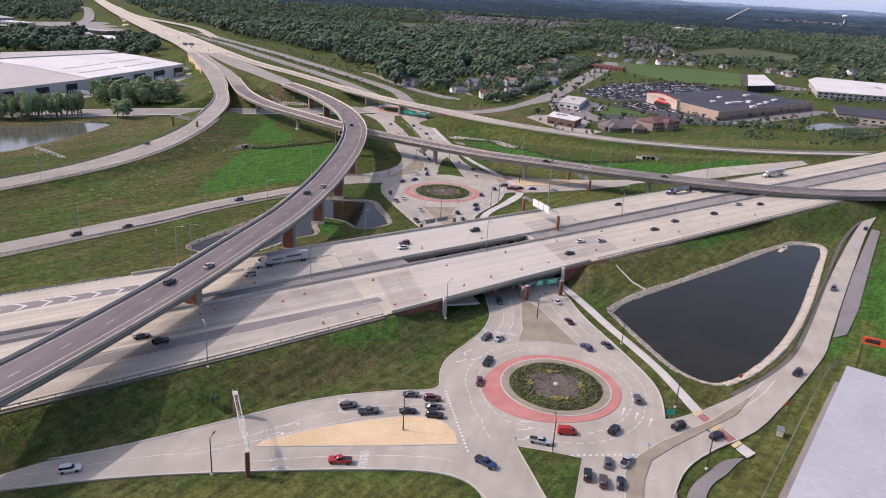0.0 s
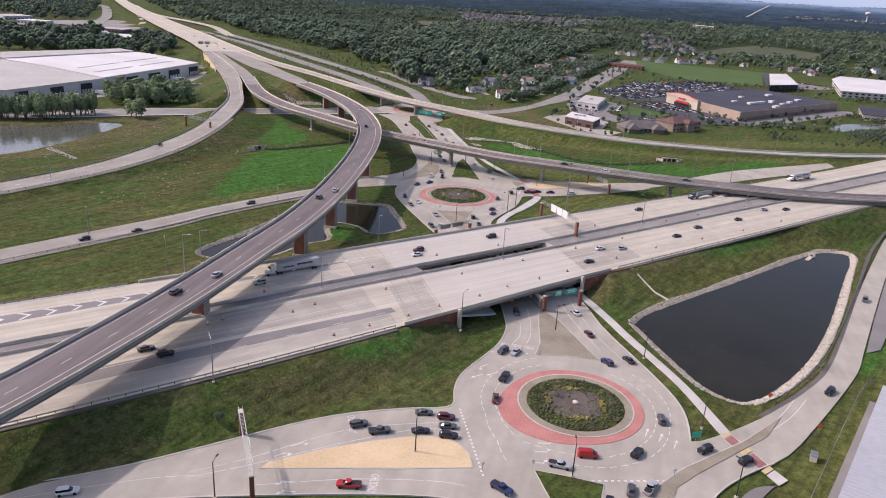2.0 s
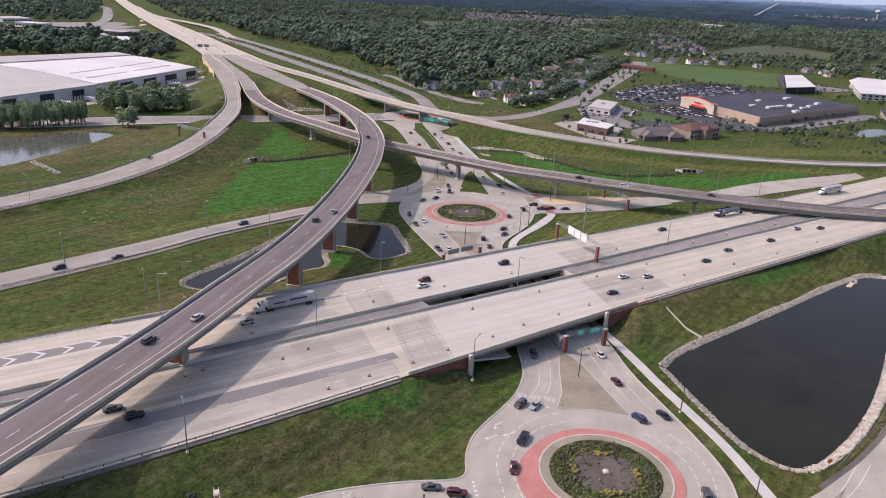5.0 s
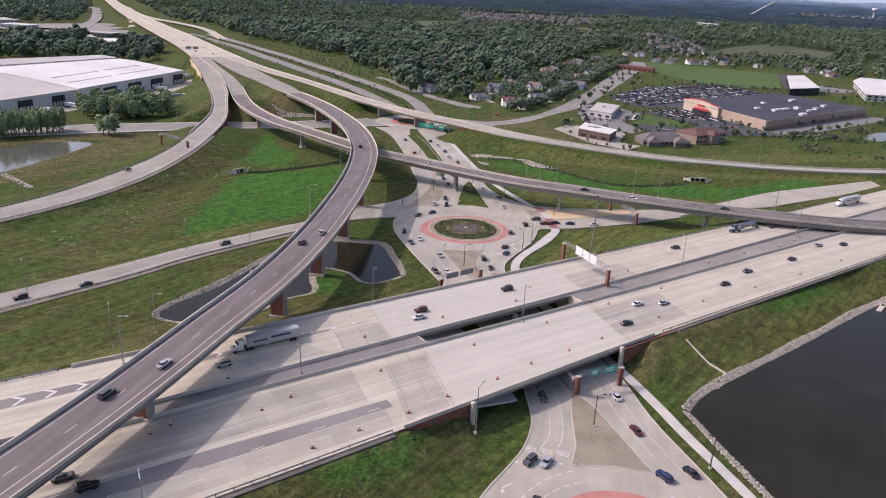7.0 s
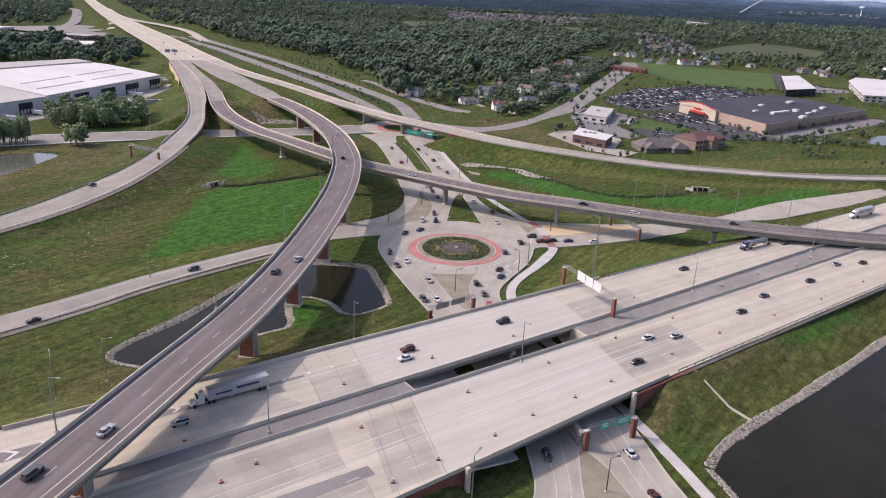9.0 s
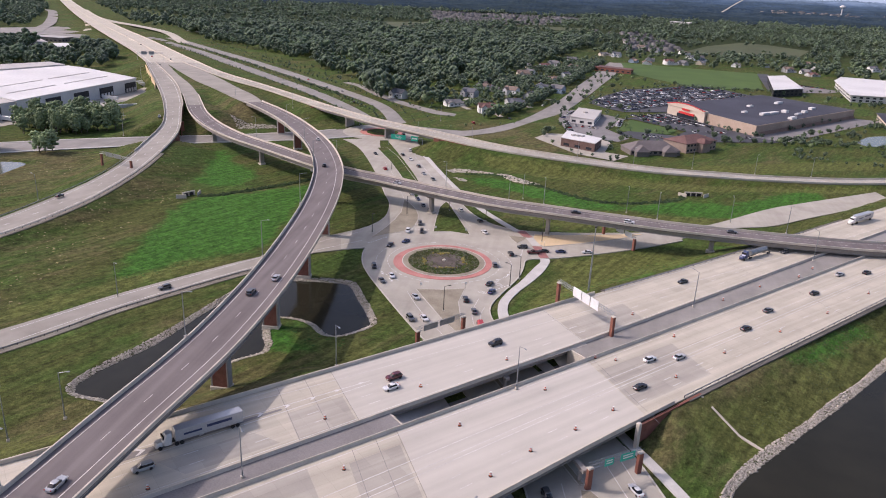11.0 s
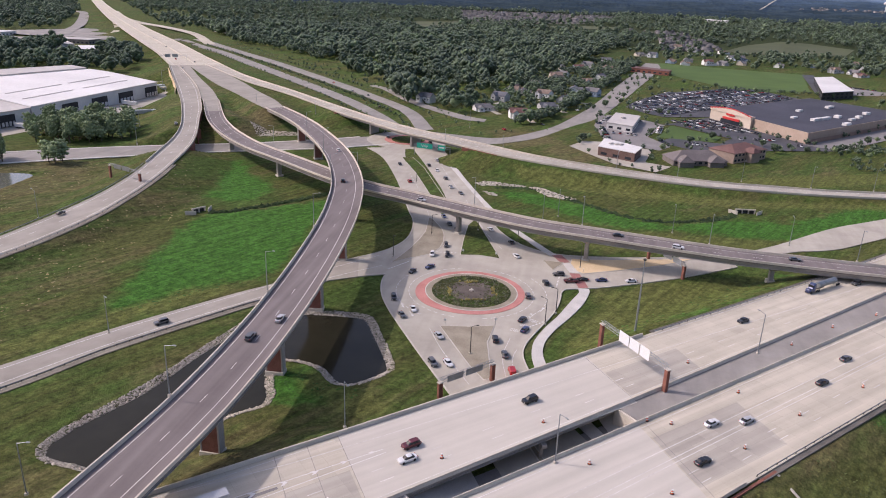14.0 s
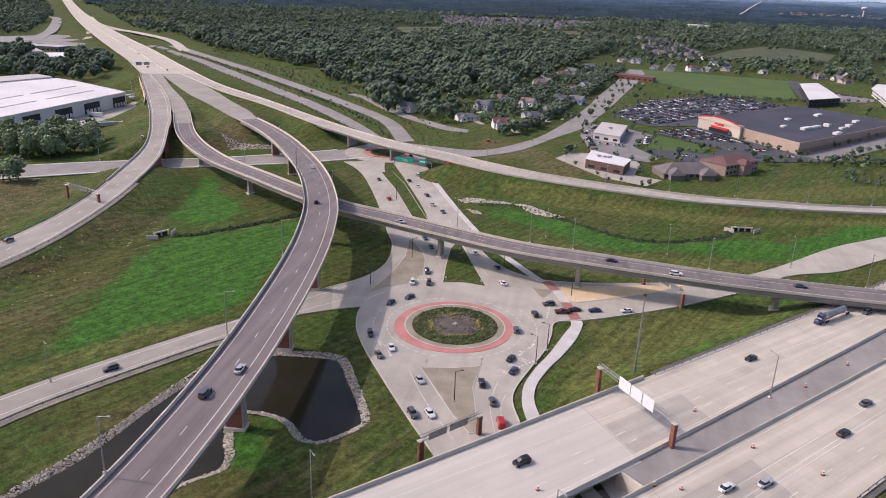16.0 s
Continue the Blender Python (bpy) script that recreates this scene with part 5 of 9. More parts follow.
# second ramp bridge over the northern roundabout
ramp_bridge = empty("ramp_bridge")
tagged(ramp_bridge, "concrete ramp bridge over a roundabout with brick abutments", "bridge")
r6l, r6r = resampled(with_z(R6_L, R6_Z), 240), resampled(with_z(R6_R, R6_Z), 240)
sel = (r6l[:, 1] < 700) & (r6l[:, 0] < 2)
a, b = r6l[sel], r6r[sel]
for q in (0.1, 0.5, 0.9):
    sweep("girder", a + (b - a) * q, GIRD, M_GIRDER, ramp_bridge)
sweep("parapet", r6l + (0, 0, 0), PARAPET, M_BARRIER, ramp_bridge)
sweep("parapet", r6r + (0, 0, 0), PARAPET, M_BARRIER, ramp_bridge)
for i in (0, -1):
    m = (a[i] + b[i]) / 2
    d = b[i] - a[i]
    part("abutment", box_bm([(m[0], m[1], m[2] - 4.6, np.linalg.norm(d[:2]) + 3, 2.5, 8.4, math.degrees(math.atan2(d[1], d[0])))], 0.05), M_BRICK, ramp_bridge, "brown brick-faced abutment")
p = r6r[(r6r[:, 0] > -12) & (r6r[:, 0] < 14)]
sweep("wing_wall", p, [(-0.3, -8.5), (-0.3, -0.1), (0.2, -0.1), (0.2, -8.5)], M_BRICK, ramp_bridge, "brown brick-faced wing wall")
for q in (0.35, 0.68):
    i = int(q * (len(a) - 1))
    m = (a[i] + b[i]) / 2
    d = b[i] - a[i]
    part("pier", box_bm([(m[0], m[1], m[2] - 5.4, np.linalg.norm(d[:2]) - 2, 1.2, 7.2, math.degrees(math.atan2(d[1], d[0])))], 0.1), M_GIRDER, ramp_bridge)
for l, z in ((R4_L, R4_Z), (R4_R, R4_Z)):
    p = curve_pts(with_z(l, z), 5.0)
    p = p[p[:, 1] > 505]
    tagged(sweep("bridge_parapet", p, PARAPET, M_BARRIER), "concrete parapet along the ramp edge", "barrier")
ramp_b2 = empty("ramp_overpass")
tagged(ramp_b2, "ramp overpass carried on brown brick abutment walls", "bridge")
r4l, r4r = resampled(with_z(R4_L, R4_Z), 300), resampled(with_z(R4_R, R4_Z), 300)
sel = (r4l[:, 1] > 556) & (r4l[:, 1] < 610)
a, b = r4l[sel], r4r[sel]
for q in (0.06, 0.5, 0.94):
    sweep("girder", a + (b - a) * q, GIRD, M_GIRDER, ramp_b2)
for i in (0, -1):
    m = (a[i] + b[i]) / 2
    d = b[i] - a[i]
    part("abutment", box_bm([(m[0], m[1], m[2] - 4.6, np.linalg.norm(d[:2]) + 2, 3, 8.6, math.degrees(math.atan2(d[1], d[0])))], 0.05), M_BRICK, ramp_b2, "brown brick-faced abutment")
for lo_y, hi_y in ((532, 566), (588, 735)):
    p = r4r[(r4r[:, 1] > lo_y) & (r4r[:, 1] < hi_y)]
    sweep("retaining_wall", p, [(-0.25, -9), (-0.25, -0.05), (0.15, -0.05), (0.15, -9)], M_BRICK, ramp_b2, "brown brick-faced retaining wall")
for l, z in ((R5_L, 10.2), (R5_R, 10.2), ([((p[0] + q[0]) / 2, (p[1] + q[1]) / 2) for p, q in zip(R5_L, R5_R)], 10.2)):
    tagged(sweep("concrete_barrier", curve_pts(with_z(l, z), 12.0), JERSEY, M_BARRIER), "long concrete barrier along the freeway", "barrier")


# ---------------- guard rails ----------------
def guard_rail(path, label="galvanised steel guard rail on posts"):
    g = empty("guard_rail")
    tagged(g, label, "guard rail", group="guard rails")
    sweep("rail", path, [(-0.05, 0.5), (-0.02, 0.58), (-0.05, 0.66), (-0.02, 0.74), (-0.05, 0.82), (0.03, 0.82), (0.03, 0.5)], M_STEEL, g)
    bm = box_bm([(0, 0, 0.1, 0.16, 0.2, 1.3)])
    me = bpy.data.meshes.new("post")
    bm.to_mesh(me)
    bm.free()
    me.materials.append(M_DARKSTEEL)
    for x, y, z in curve_pts(path, 4.0):
        o = new("post", me)
        o.parent = g
        o.location = (x, y, z)
    return g


def span(ctrl, z, lo, hi, off=0.0):
    p = shifted(curve_pts(with_z(ctrl, z), 2.0), off)
    s = np.array([along(q) for q in p])
    return p[(s >= lo) & (s <= hi)]


M_GRAVEL = surface("grey_brown_gravel", (0.075, 0.069, 0.06), (0.165, 0.152, 0.132), 2.5, 0.12)
for k, (line, lo, hi, off) in enumerate(((NEAR_S, -70, 104, 1.0), (NEAR_S, 206, 420, 1.0), (FAR_N, -60, 38, -1.0), (FAR_N, 242, 420, -1.0))):
    p = span(line, MAIN_Z - 0.12, lo, hi)
    tagged(between("shoulder_%d" % (k + 1), *((p, shifted(p, 1.6)) if off < 0 else (shifted(p, -1.6), p)), 0.5, M_GRAVEL), "grey gravel shoulder under the guard rail", "shoulder", kind="structure")
M_DIRT = surface("tan_gravel_verge", (0.15, 0.132, 0.1), (0.29, 0.26, 0.205), 1.5, 0.1)
p = curve_pts(with_z([(-190, 205.5), (-129.5, 279.5), (-109.5, 308.5), (-81.5, 341.5), (-73.5, 349.5)], 0.04), 3.0)
tagged(between("shoulder_6", p, shifted(p, -2.4), 0.4, M_DIRT), "tan gravel verge under the guard rail", "shoulder", kind="structure")
p = curve_pts(with_z(R4_R, [k - 0.12 for k in R4_Z]), 3.0)
p = p[(p[:, 1] > 250) & (p[:, 1] < 505)]
tagged(between("shoulder_7", p, shifted(p, -2.2), 0.5, M_DIRT), "tan gravel verge along the curving ramp", "shoulder", kind="structure")
guard_rail(span(NEAR_S, MAIN_Z - 0.1, -60, 104, 0.3))
guard_rail(span(NEAR_S, MAIN_Z - 0.1, 206, 400, 0.3))
guard_rail(span(FAR_N, MAIN_Z - 0.1, -40, 38, -0.4))
guard_rail(span(FAR_N, MAIN_Z - 0.1, 242, 380, -0.4))
guard_rail(curve_pts(with_z([(-190, 206), (-129, 279.5), (-109, 308.5), (-81, 341.5), (-73, 349.5)], 0.0), 2.0))
p = curve_pts(with_z(R4_R, R4_Z), 2.0)
guard_rail(shifted(p[(p[:, 1] > 240) & (p[:, 1] < 505)], -0.5))
p = curve_pts(with_z(R4_L, R4_Z), 2.0)
guard_rail(shifted(p[(p[:, 1] > 240) & (p[:, 1] < 505)], 0.5))
guard_rail(curve_pts(with_z([(98, 172.5), (121.5, 198.5), (141, 228), (177, 287), (219, 352)], 0.0), 2.0))

# ---------------- small geometry kits ----------------
rng = np.random.default_rng(7)


def ico(sub=1):
    bm = bmesh.new()
    bmesh.ops.create_icosphere(bm, subdivisions=sub, radius=1.0)
    v = np.array([p.co[:] for p in bm.verts])
    f = np.array([[p.index for p in q.verts] for q in bm.faces])
    bm.free()
    return v, f


ICO1, ICO2 = ico(1), ico(2)
RING5 = [(math.cos(a * 1.2566), math.sin(a * 1.2566)) for a in range(5)]
BIP = (np.array([(0, 0, 1)] + [(x, y, 0.15 * (-1) ** i) for i, (x, y) in enumerate(RING5)] + [(0, 0, -1)], float), np.array([(0, 1 + i, 1 + (i + 1) % 5) for i in range(5)] + [(6, 1 + (i + 1) % 5, 1 + i) for i in range(5)]))
PYR = (BIP[0][:6], BIP[1][:5])


def blobs(centres, radii, base=ICO1, rough=0.25, squash=(1, 1, 1)):
    """Many uneven lumps in one array."""
    bv, bf = base
    n, k = len(centres), len(bv)
    j = 1 + rng.uniform(-rough, rough, (n, k, 1))
    a = rng.uniform(0, 2 * np.pi, n)
    c, s = np.cos(a), np.sin(a)
    x = bv[None, :, 0] * c[:, None] - bv[None, :, 1] * s[:, None]
    y = bv[None, :, 0] * s[:, None] + bv[None, :, 1] * c[:, None]
    p = np.stack([x, y, np.broadcast_to(bv[None, :, 2], x.shape)], -1) * j
    r = np.asarray(radii, float)
    r = r[:, None, None] if r.ndim == 1 else r[:, None, :]
    v = p * r * np.array(squash) + np.asarray(centres)[:, None, :]
    f = bf[None] + (np.arange(n) * k)[:, None, None]
    return v.reshape(-1, 3), f.reshape(-1, 3)


def array_mesh(name, v, f, mat, parent=None, smooth=False):
    me = bpy.data.meshes.new(name)
    v, f = np.asarray(v, np.float32), np.asarray(f, np.int32)
    m = f.shape[1]
    me.vertices.add(len(v))
    me.vertices.foreach_set("co", v.ravel())
    me.loops.add(f.size)
    me.loops.foreach_set("vertex_index", f.ravel())
    me.polygons.add(len(f))
    me.polygons.foreach_set("loop_start", np.arange(0, f.size, m, dtype=np.int32))
    if smooth:
        me.polygons.foreach_set("use_smooth", np.ones(len(f), bool))
    me.materials.append(mat)
    me.update()
    me.validate()
    ob = new(name, me)
    if parent is not None:
        ob.parent = parent
    return ob


def leaf_material(name, dark, light):
    m, nt, p = nodes_of(name)
    pos = place_coords(nt)
    g = nt.nodes.new("ShaderNodeNewGeometry").outputs["Random Per Island"]
    big = span_map(nt, noise_fac(nt, 0.016, 5, 0.6, pos), 0.3, 0.7)
    fine = noise_fac(nt, 0.8, 6, 0.78, pos)
    crowns = span_map(nt, noise_fac(nt, 0.08, 2, 0.5, pos), 0.35, 0.65)
    f = math_node(nt, "ADD", math_node(nt, "MULTIPLY", g, 0.24), math_node(nt, "ADD", math_node(nt, "MULTIPLY", math_node(nt, "ADD", big, crowns), 0.24), math_node(nt, "MULTIPLY", fine, 0.38)))
    nt.links.new(ramp(nt, f, [(0.28, dark), (0.6, tuple(0.45 * a + 0.55 * b for a, b in zip(dark, light))), (0.78, tuple(min(1, 1.3 * b) for b in light))]), p.inputs["Base Color"])
    p.inputs["Roughness"].default_value = 0.9
    p.inputs["Specular IOR Level"].default_value = 0.12
    p.inputs["Sheen Weight"].default_value, p.inputs["Sheen Roughness"].default_value = 0.3, 0.6
    p.inputs["Sheen Tint"].default_value = (0.62, 0.72, 0.66, 1)
    bn = node(nt, "ShaderNodeBump", Strength=0.5, Distance=1.6)
    nt.links.new(noise_fac(nt, 0.5, 7, 0.8, pos), bn.inputs["Height"])
    nt.links.new(bn.outputs[0], p.inputs["Normal"])
    return m


M_LEAF = leaf_material("tree_leaves", (0.027, 0.044, 0.028), (0.088, 0.128, 0.06))
M_LEAF2 = leaf_material("poplar_leaves", (0.095, 0.135, 0.06), (0.25, 0.315, 0.145))
M_SHRUB = leaf_material("shrub_leaves", (0.035, 0.045, 0.017), (0.105, 0.115, 0.04))
M_GOLD = leaf_material("yellow_flowers", (0.12, 0.1, 0.025), (0.33, 0.26, 0.05))
M_WEED = leaf_material("weeds", (0.05, 0.062, 0.019), (0.098, 0.116, 0.037))
M_WEED2 = leaf_material("lush_weeds", (0.02, 0.062, 0.012), (0.06, 0.15, 0.024))
M_DITCH = leaf_material("ditch_growth", (0.01, 0.022, 0.007), (0.032, 0.058, 0.017))
for mat in (M_WEED, M_WEED2, M_DITCH):
    mat.node_tree.nodes["Principled BSDF"].inputs["Sheen Weight"].default_value = 0.05
M_DRYWEED = leaf_material("dry_weeds", (0.12, 0.085, 0.03), (0.27, 0.2, 0.08))
M_DRYISH = leaf_material("olive_perennials", (0.05, 0.048, 0.025), (0.15, 0.14, 0.065))
M_BARK = surface("bark", (0.06, 0.045, 0.035), (0.13, 0.1, 0.08), 5.0, 0.5)
M_MULCH = surface("dark_mulch", (0.06, 0.048, 0.04), (0.15, 0.125, 0.105), 2.0, 0.2, bump=0.4)


def on_ground(xy, lift=0.0):
    xy = np.asarray(xy, float)
    return np.c_[xy, ground_height(xy) + lift]


def scatter(poly, n):
    poly = np.array(poly, float)
    lo, hi = poly.min(0), poly.max(0)
    out = np.zeros((0, 2))
    while len(out) < n:
        p = rng.uniform(lo, hi, (n * 2, 2))
        out = np.vstack([out, p[inside(p, poly)]])
    return out[:n]


# ---------------- riprap ----------------
def riprap(ctrl, w_in, w_out, per_m, label):
    o = pond_outline(ctrl)
    if np.sum(o[:-1, 0] * o[1:, 1] - o[1:, 0] * o[:-1, 1]) < 0:
        o = o[::-1]
    o3 = np.c_[o, np.zeros(len(o))]
    n = normals(o3)
    s = np.linalg.norm(np.diff(o, axis=0), axis=1)
    cnt = int(s.sum() * per_m)
    i = rng.choice(len(s), cnt, p=s / s.sum())
    t = rng.uniform(0, 1, (cnt, 1))
    base = o[i] * (1 - t) + o[i + 1] * t
    off = rng.uniform(-w_out, w_in, cnt) * (0.85 + 0.12 * np.sin(base[:, 0] * 0.13 + base[:, 1] * 0.09))
    p = base + n[i] * off[:, None]
    z = np.maximum(ground_height(p), WATER_Z - 0.25)
    r = rng.gamma(5, 0.038, cnt)[:, None] * rng.uniform(0.65, 1.35, (cnt, 3))
    v, f = blobs(np.c_[p, z + 0.08], r, BIP, 0.35, (1, 1, 0.75))
    ob = array_mesh("riprap", v, f, M_RIPRAP)
    return tagged(ob, label, "stones", kind="stuff")


riprap(POND_S, 0.4, 2.6, 50, "pale riprap stones along the pond shore")
riprap(POND_N, 0.5, 2.4, 46, "pale riprap stones along the pond shore")

M_PALESTONE = surface("pale_riprap_stone", (0.33, 0.3, 0.25), (0.6, 0.555, 0.475), 2.0, 0.3, bump=0.5, island=0.25)
shore = curve_pts(with_z([(176, 316), (182.8, 311), (163, 272), (138, 228), (118, 198.5), (100, 179), (91, 174)], 0), 2.0)
m_ = 4000
i_ = rng.integers(0, len(shore) - 1, m_)
base = shore[i_, :2] + (shore[i_ + 1, :2] - shore[i_, :2]) * rng.uniform(0, 1, (m_, 1)) + normals(shore)[i_] * rng.uniform(-0.3, 1.9, (m_, 1))
size = rng.gamma(6, 0.04, m_)[:, None] * rng.uniform(0.7, 1.3, (m_, 3))
v, f = blobs(np.c_[base, np.maximum(ground_height(base), WATER_Z - 0.2) + 0.12], size, BIP, 0.35, (1, 1, 0.75))
tagged(array_mesh("riprap", v, f, M_PALESTONE), "bright pale riprap on the shore beside the road", "stones", kind="stuff")

# ---------------- vehicles ----------------
M_GLASS = paint("car_glass", (0.012, 0.014, 0.018), 0.08)
M_TYRE = paint("tyre_rubber", (0.018, 0.018, 0.018), 0.85)
M_LAMP_W = paint("headlamp", (0.7, 0.7, 0.68), 0.15)
M_LAMP_R = paint("tail_lamp", (0.35, 0.02, 0.02), 0.2)
M_BLACKTRIM = paint("black_trim", (0.02, 0.02, 0.02), 0.6)
PAINTS = {k: paint("car_paint_" + k, c, 0.28, 0.15, 0.6) for k, c in dict(black=(0.012, 0.012, 0.014), grey=(0.08, 0.085, 0.09), blue=(0.02, 0.035, 0.11), white=(0.72, 0.72, 0.71), silver=(0.42, 0.43, 0.44), red=(0.45, 0.012, 0.012), maroon=(0.11, 0.015, 0.018), brown=(0.09, 0.06, 0.045)).items()}
KIND_WORDS = dict(sedan="sedan", suv="sport utility car", pickup="pickup truck", van="delivery van")
COLOUR_WORDS = dict(black="black", grey="dark grey", blue="dark blue", white="white", silver="silver", red="bright red", maroon="dark red", brown="brown")


def loft(rows, bevel=0.06):
    """rows: (z, x back, x front, half width): a body of stacked outlines."""
    bm = bmesh.new()
    rings = []
    for z, x0, x1, w in rows:
        c = min(0.35, w * 0.4)
        rings.append([bm.verts.new(p) for p in ((x0, -w + c, z), (x0 + c, -w, z), (x1 - c, -w, z), (x1, -w + c, z), (x1, w - c, z), (x1 - c, w, z), (x0 + c, w, z), (x0, w - c, z))])
    bm.faces.new(rings[0][::-1])
    bm.faces.new(rings[-1])
    for a, b in zip(rings[:-1], rings[1:]):
        for i in range(8):
            bm.faces.new((a[i], a[(i + 1) % 8], b[(i + 1) % 8], b[i]))
    return bm


def wheel_bm(r=0.34, w=0.24):
    bm = bmesh.new()
    bmesh.ops.create_cone(bm, cap_ends=True, segments=14, radius1=r, radius2=r, depth=w, matrix=pose(0, 0, 0, 90, 0, 0))
    return bm


WHEEL = {}


def wheel_mesh(r):
    if r not in WHEEL:
        bm = wheel_bm(r)
        me = bpy.data.meshes.new("wheel")
        bm.to_mesh(me)
        bm.free()
        me.materials.append(M_TYRE)
        WHEEL[r] = me
    return WHEEL[r]


CARS = {}


def car_template(kind, colour):
    body = PAINTS[colour]
    car = empty(kind)
    tagged(car, f"{COLOUR_WORDS[colour]} {KIND_WORDS[kind]} on the road", "car" if kind in ("sedan", "suv") else kind)
    if kind == "sedan":
        L, W, wr = 4.75, 0.91, 0.33
        part("body", loft([(0.25, -L / 2 + .1, L / 2 - .1, W - .06), (0.5, -L / 2, L / 2, W), (0.78, -L / 2 + .03, L / 2 - .06, W), (0.92, -L / 2 + .15, L / 2 - .5, W - .06)]), body, car)
        part("cabin_glass", loft([(0.9, -1.75, 1.05, W - .1), (1.36, -1.1, 0.35, W - .26)]), M_GLASS, car, "dark tinted car windows")
        part("roof", loft([(1.34, -1.12, 0.38, W - .25), (1.43, -0.95, 0.2, W - .32)]), body, car)
    elif kind == "suv":
        L, W, wr = 4.85, 0.95, 0.37
        part("body", loft([(0.32, -L / 2 + .1, L / 2 - .12, W - .06), (0.6, -L / 2, L / 2, W), (0.95, -L / 2 + .02, L / 2 - .05, W), (1.08, -L / 2 + .06, L / 2 - .35, W - .05)]), body, car)
        part("cabin_glass", loft([(1.06, -2.3, 1.15, W - .09), (1.62, -2.0, 0.45, W - .22)]), M_GLASS, car, "dark tinted car windows")
        part("roof", loft([(1.6, -2.05, 0.5, W - .2), (1.72, -1.9, 0.3, W - .28)]), body, car)
    elif kind == "van":
        L, W, wr = 5.3, 0.98, 0.36
        part("body", loft([(0.3, -L / 2, L / 2 - .1, W - .05), (0.7, -L / 2, L / 2, W), (1.1, -L / 2, L / 2 - .25, W), (1.3, -L / 2 + .02, 1.7, W - .03), (1.95, -L / 2 + .08, 1.0, W - .12), (2.05, -L / 2 + .2, .85, W - .2)]), body, car)
        part("cabin_glass", loft([(1.2, 0.9, 2.02, W - .04), (1.8, 0.8, 1.3, W - .1)]), M_GLASS, car, "dark tinted windscreen")
    else:
        L, W, wr = 5.75, 1.0, 0.4
        part("body", loft([(0.4, -L / 2 + .05, L / 2 - .1, W - .06), (0.7, -L / 2, L / 2, W), (1.05, -L / 2, L / 2 - .06, W), (1.14, -L / 2 + .03, L / 2 - .3, W - .04)]), body, car)
        part("load_bed", loft([(1.13, -L / 2 + .12, -0.75, W - .16), (1.16, -L / 2 + .12, -0.75, W - .16)]), M_BLACKTRIM, car, "dark open load bed")
        part("cabin_glass", loft([(1.12, -0.7, 1.35, W - .1), (1.68, -0.6, 0.7, W - .22)]), M_GLASS, car, "dark tinted windows")
        part("roof", loft([(1.66, -0.62, 0.74, W - .21), (1.78, -0.5, 0.55, W - .3)]), body, car)
    for x in (-L / 2 + 0.95, L / 2 - 0.95):
        for y in (-W + 0.1, W - 0.1):
            o = new("wheel", wheel_mesh(wr))
            o.parent = car
            o.location = (x, y, wr)
    for y in (-W + 0.25, W - 0.25):
        part("headlight", box_bm([(L / 2 - 0.05, y, 0.72, 0.14, 0.3, 0.14)]), M_LAMP_W, car)
        part("tail_light", box_bm([(-L / 2 + 0.04, y, 0.85, 0.12, 0.26, 0.16)]), M_LAMP_R, car)
    return car


def put_car(x, y, ang, kind, colour, z=0.05, group="vehicles in traffic"):
    key = (kind, colour)
    m = pose(x, y, z, 0, 0, ang)
    if key not in CARS:
        CARS[key] = car_template(kind, colour)
        CARS[key].matrix_basis = m
        tagged(CARS[key], group=group)
        return CARS[key]
    return copy_thing(CARS[key], m)


SOUTH_CARS = [(-74.4, 111.7, 22, "suv", "white"), (-15.4, 121.5, 183, "pickup", "red"), (-17.1, 145.3, 25, "suv", "grey"), (-11.5, 143.2, 17, "pickup", "grey"), (-1.2, 144.6, 8, "sedan", "black"), (-1, 153, 5, "sedan", "grey"), (4.9, 151.6, 0, "suv", "maroon"), (5.5, 147.6, 0, "sedan", "grey"), (5.9, 143.4, 0, "suv", "black"), (18.9, 124.5, 322, "pickup", "blue"), (20.6, 191.2, 235, "suv", "grey"), (24.6, 191, 240, "sedan", "silver")]
SOUTH_CARS += [(20.6, 174.8, 250, "pickup", "black"), (17.9, 162.6, 265, "sedan", "maroon"), (40.3, 139.9, 2, "van", "red"), (33, 134.9, 348, "pickup", "silver"), (52.7, 142.2, 55, "suv", "black"), (62.4, 158.4, 85, "suv", "grey"), (59.6, 191.2, 120, "sedan", "black"), (52.6, 188.6, 125, "suv", "blue"), (49.5, 207.6, 110, "sedan", "maroon"), (47, 224.1, 110, "sedan", "white"), (26, 220.7, 280, "suv", "grey"), (70.5, 146, 215, "suv", "black"), (79.5, 142.6, 37, "suv", "black")]
SOUTH_CARS += [(42.9, 122.3, 80, "suv", "black"), (46.2, 120.2, 80, "suv", "brown"), (48.6, 127.6, 75, "sedan", "grey"), (53.2, 128.9, 62, "pickup", "silver"), (50.2, 120.2, 78, "sedan", "black"), (116.5, 180.7, 227, "suv", "black"), (162.6, 255.6, 238, "suv", "grey"), (221.3, 345.8, 237, "sedan", "black")]
for c in SOUTH_CARS:
    put_car(*c)
dark_cycle = ("black", "grey", "black", "blue", "grey")
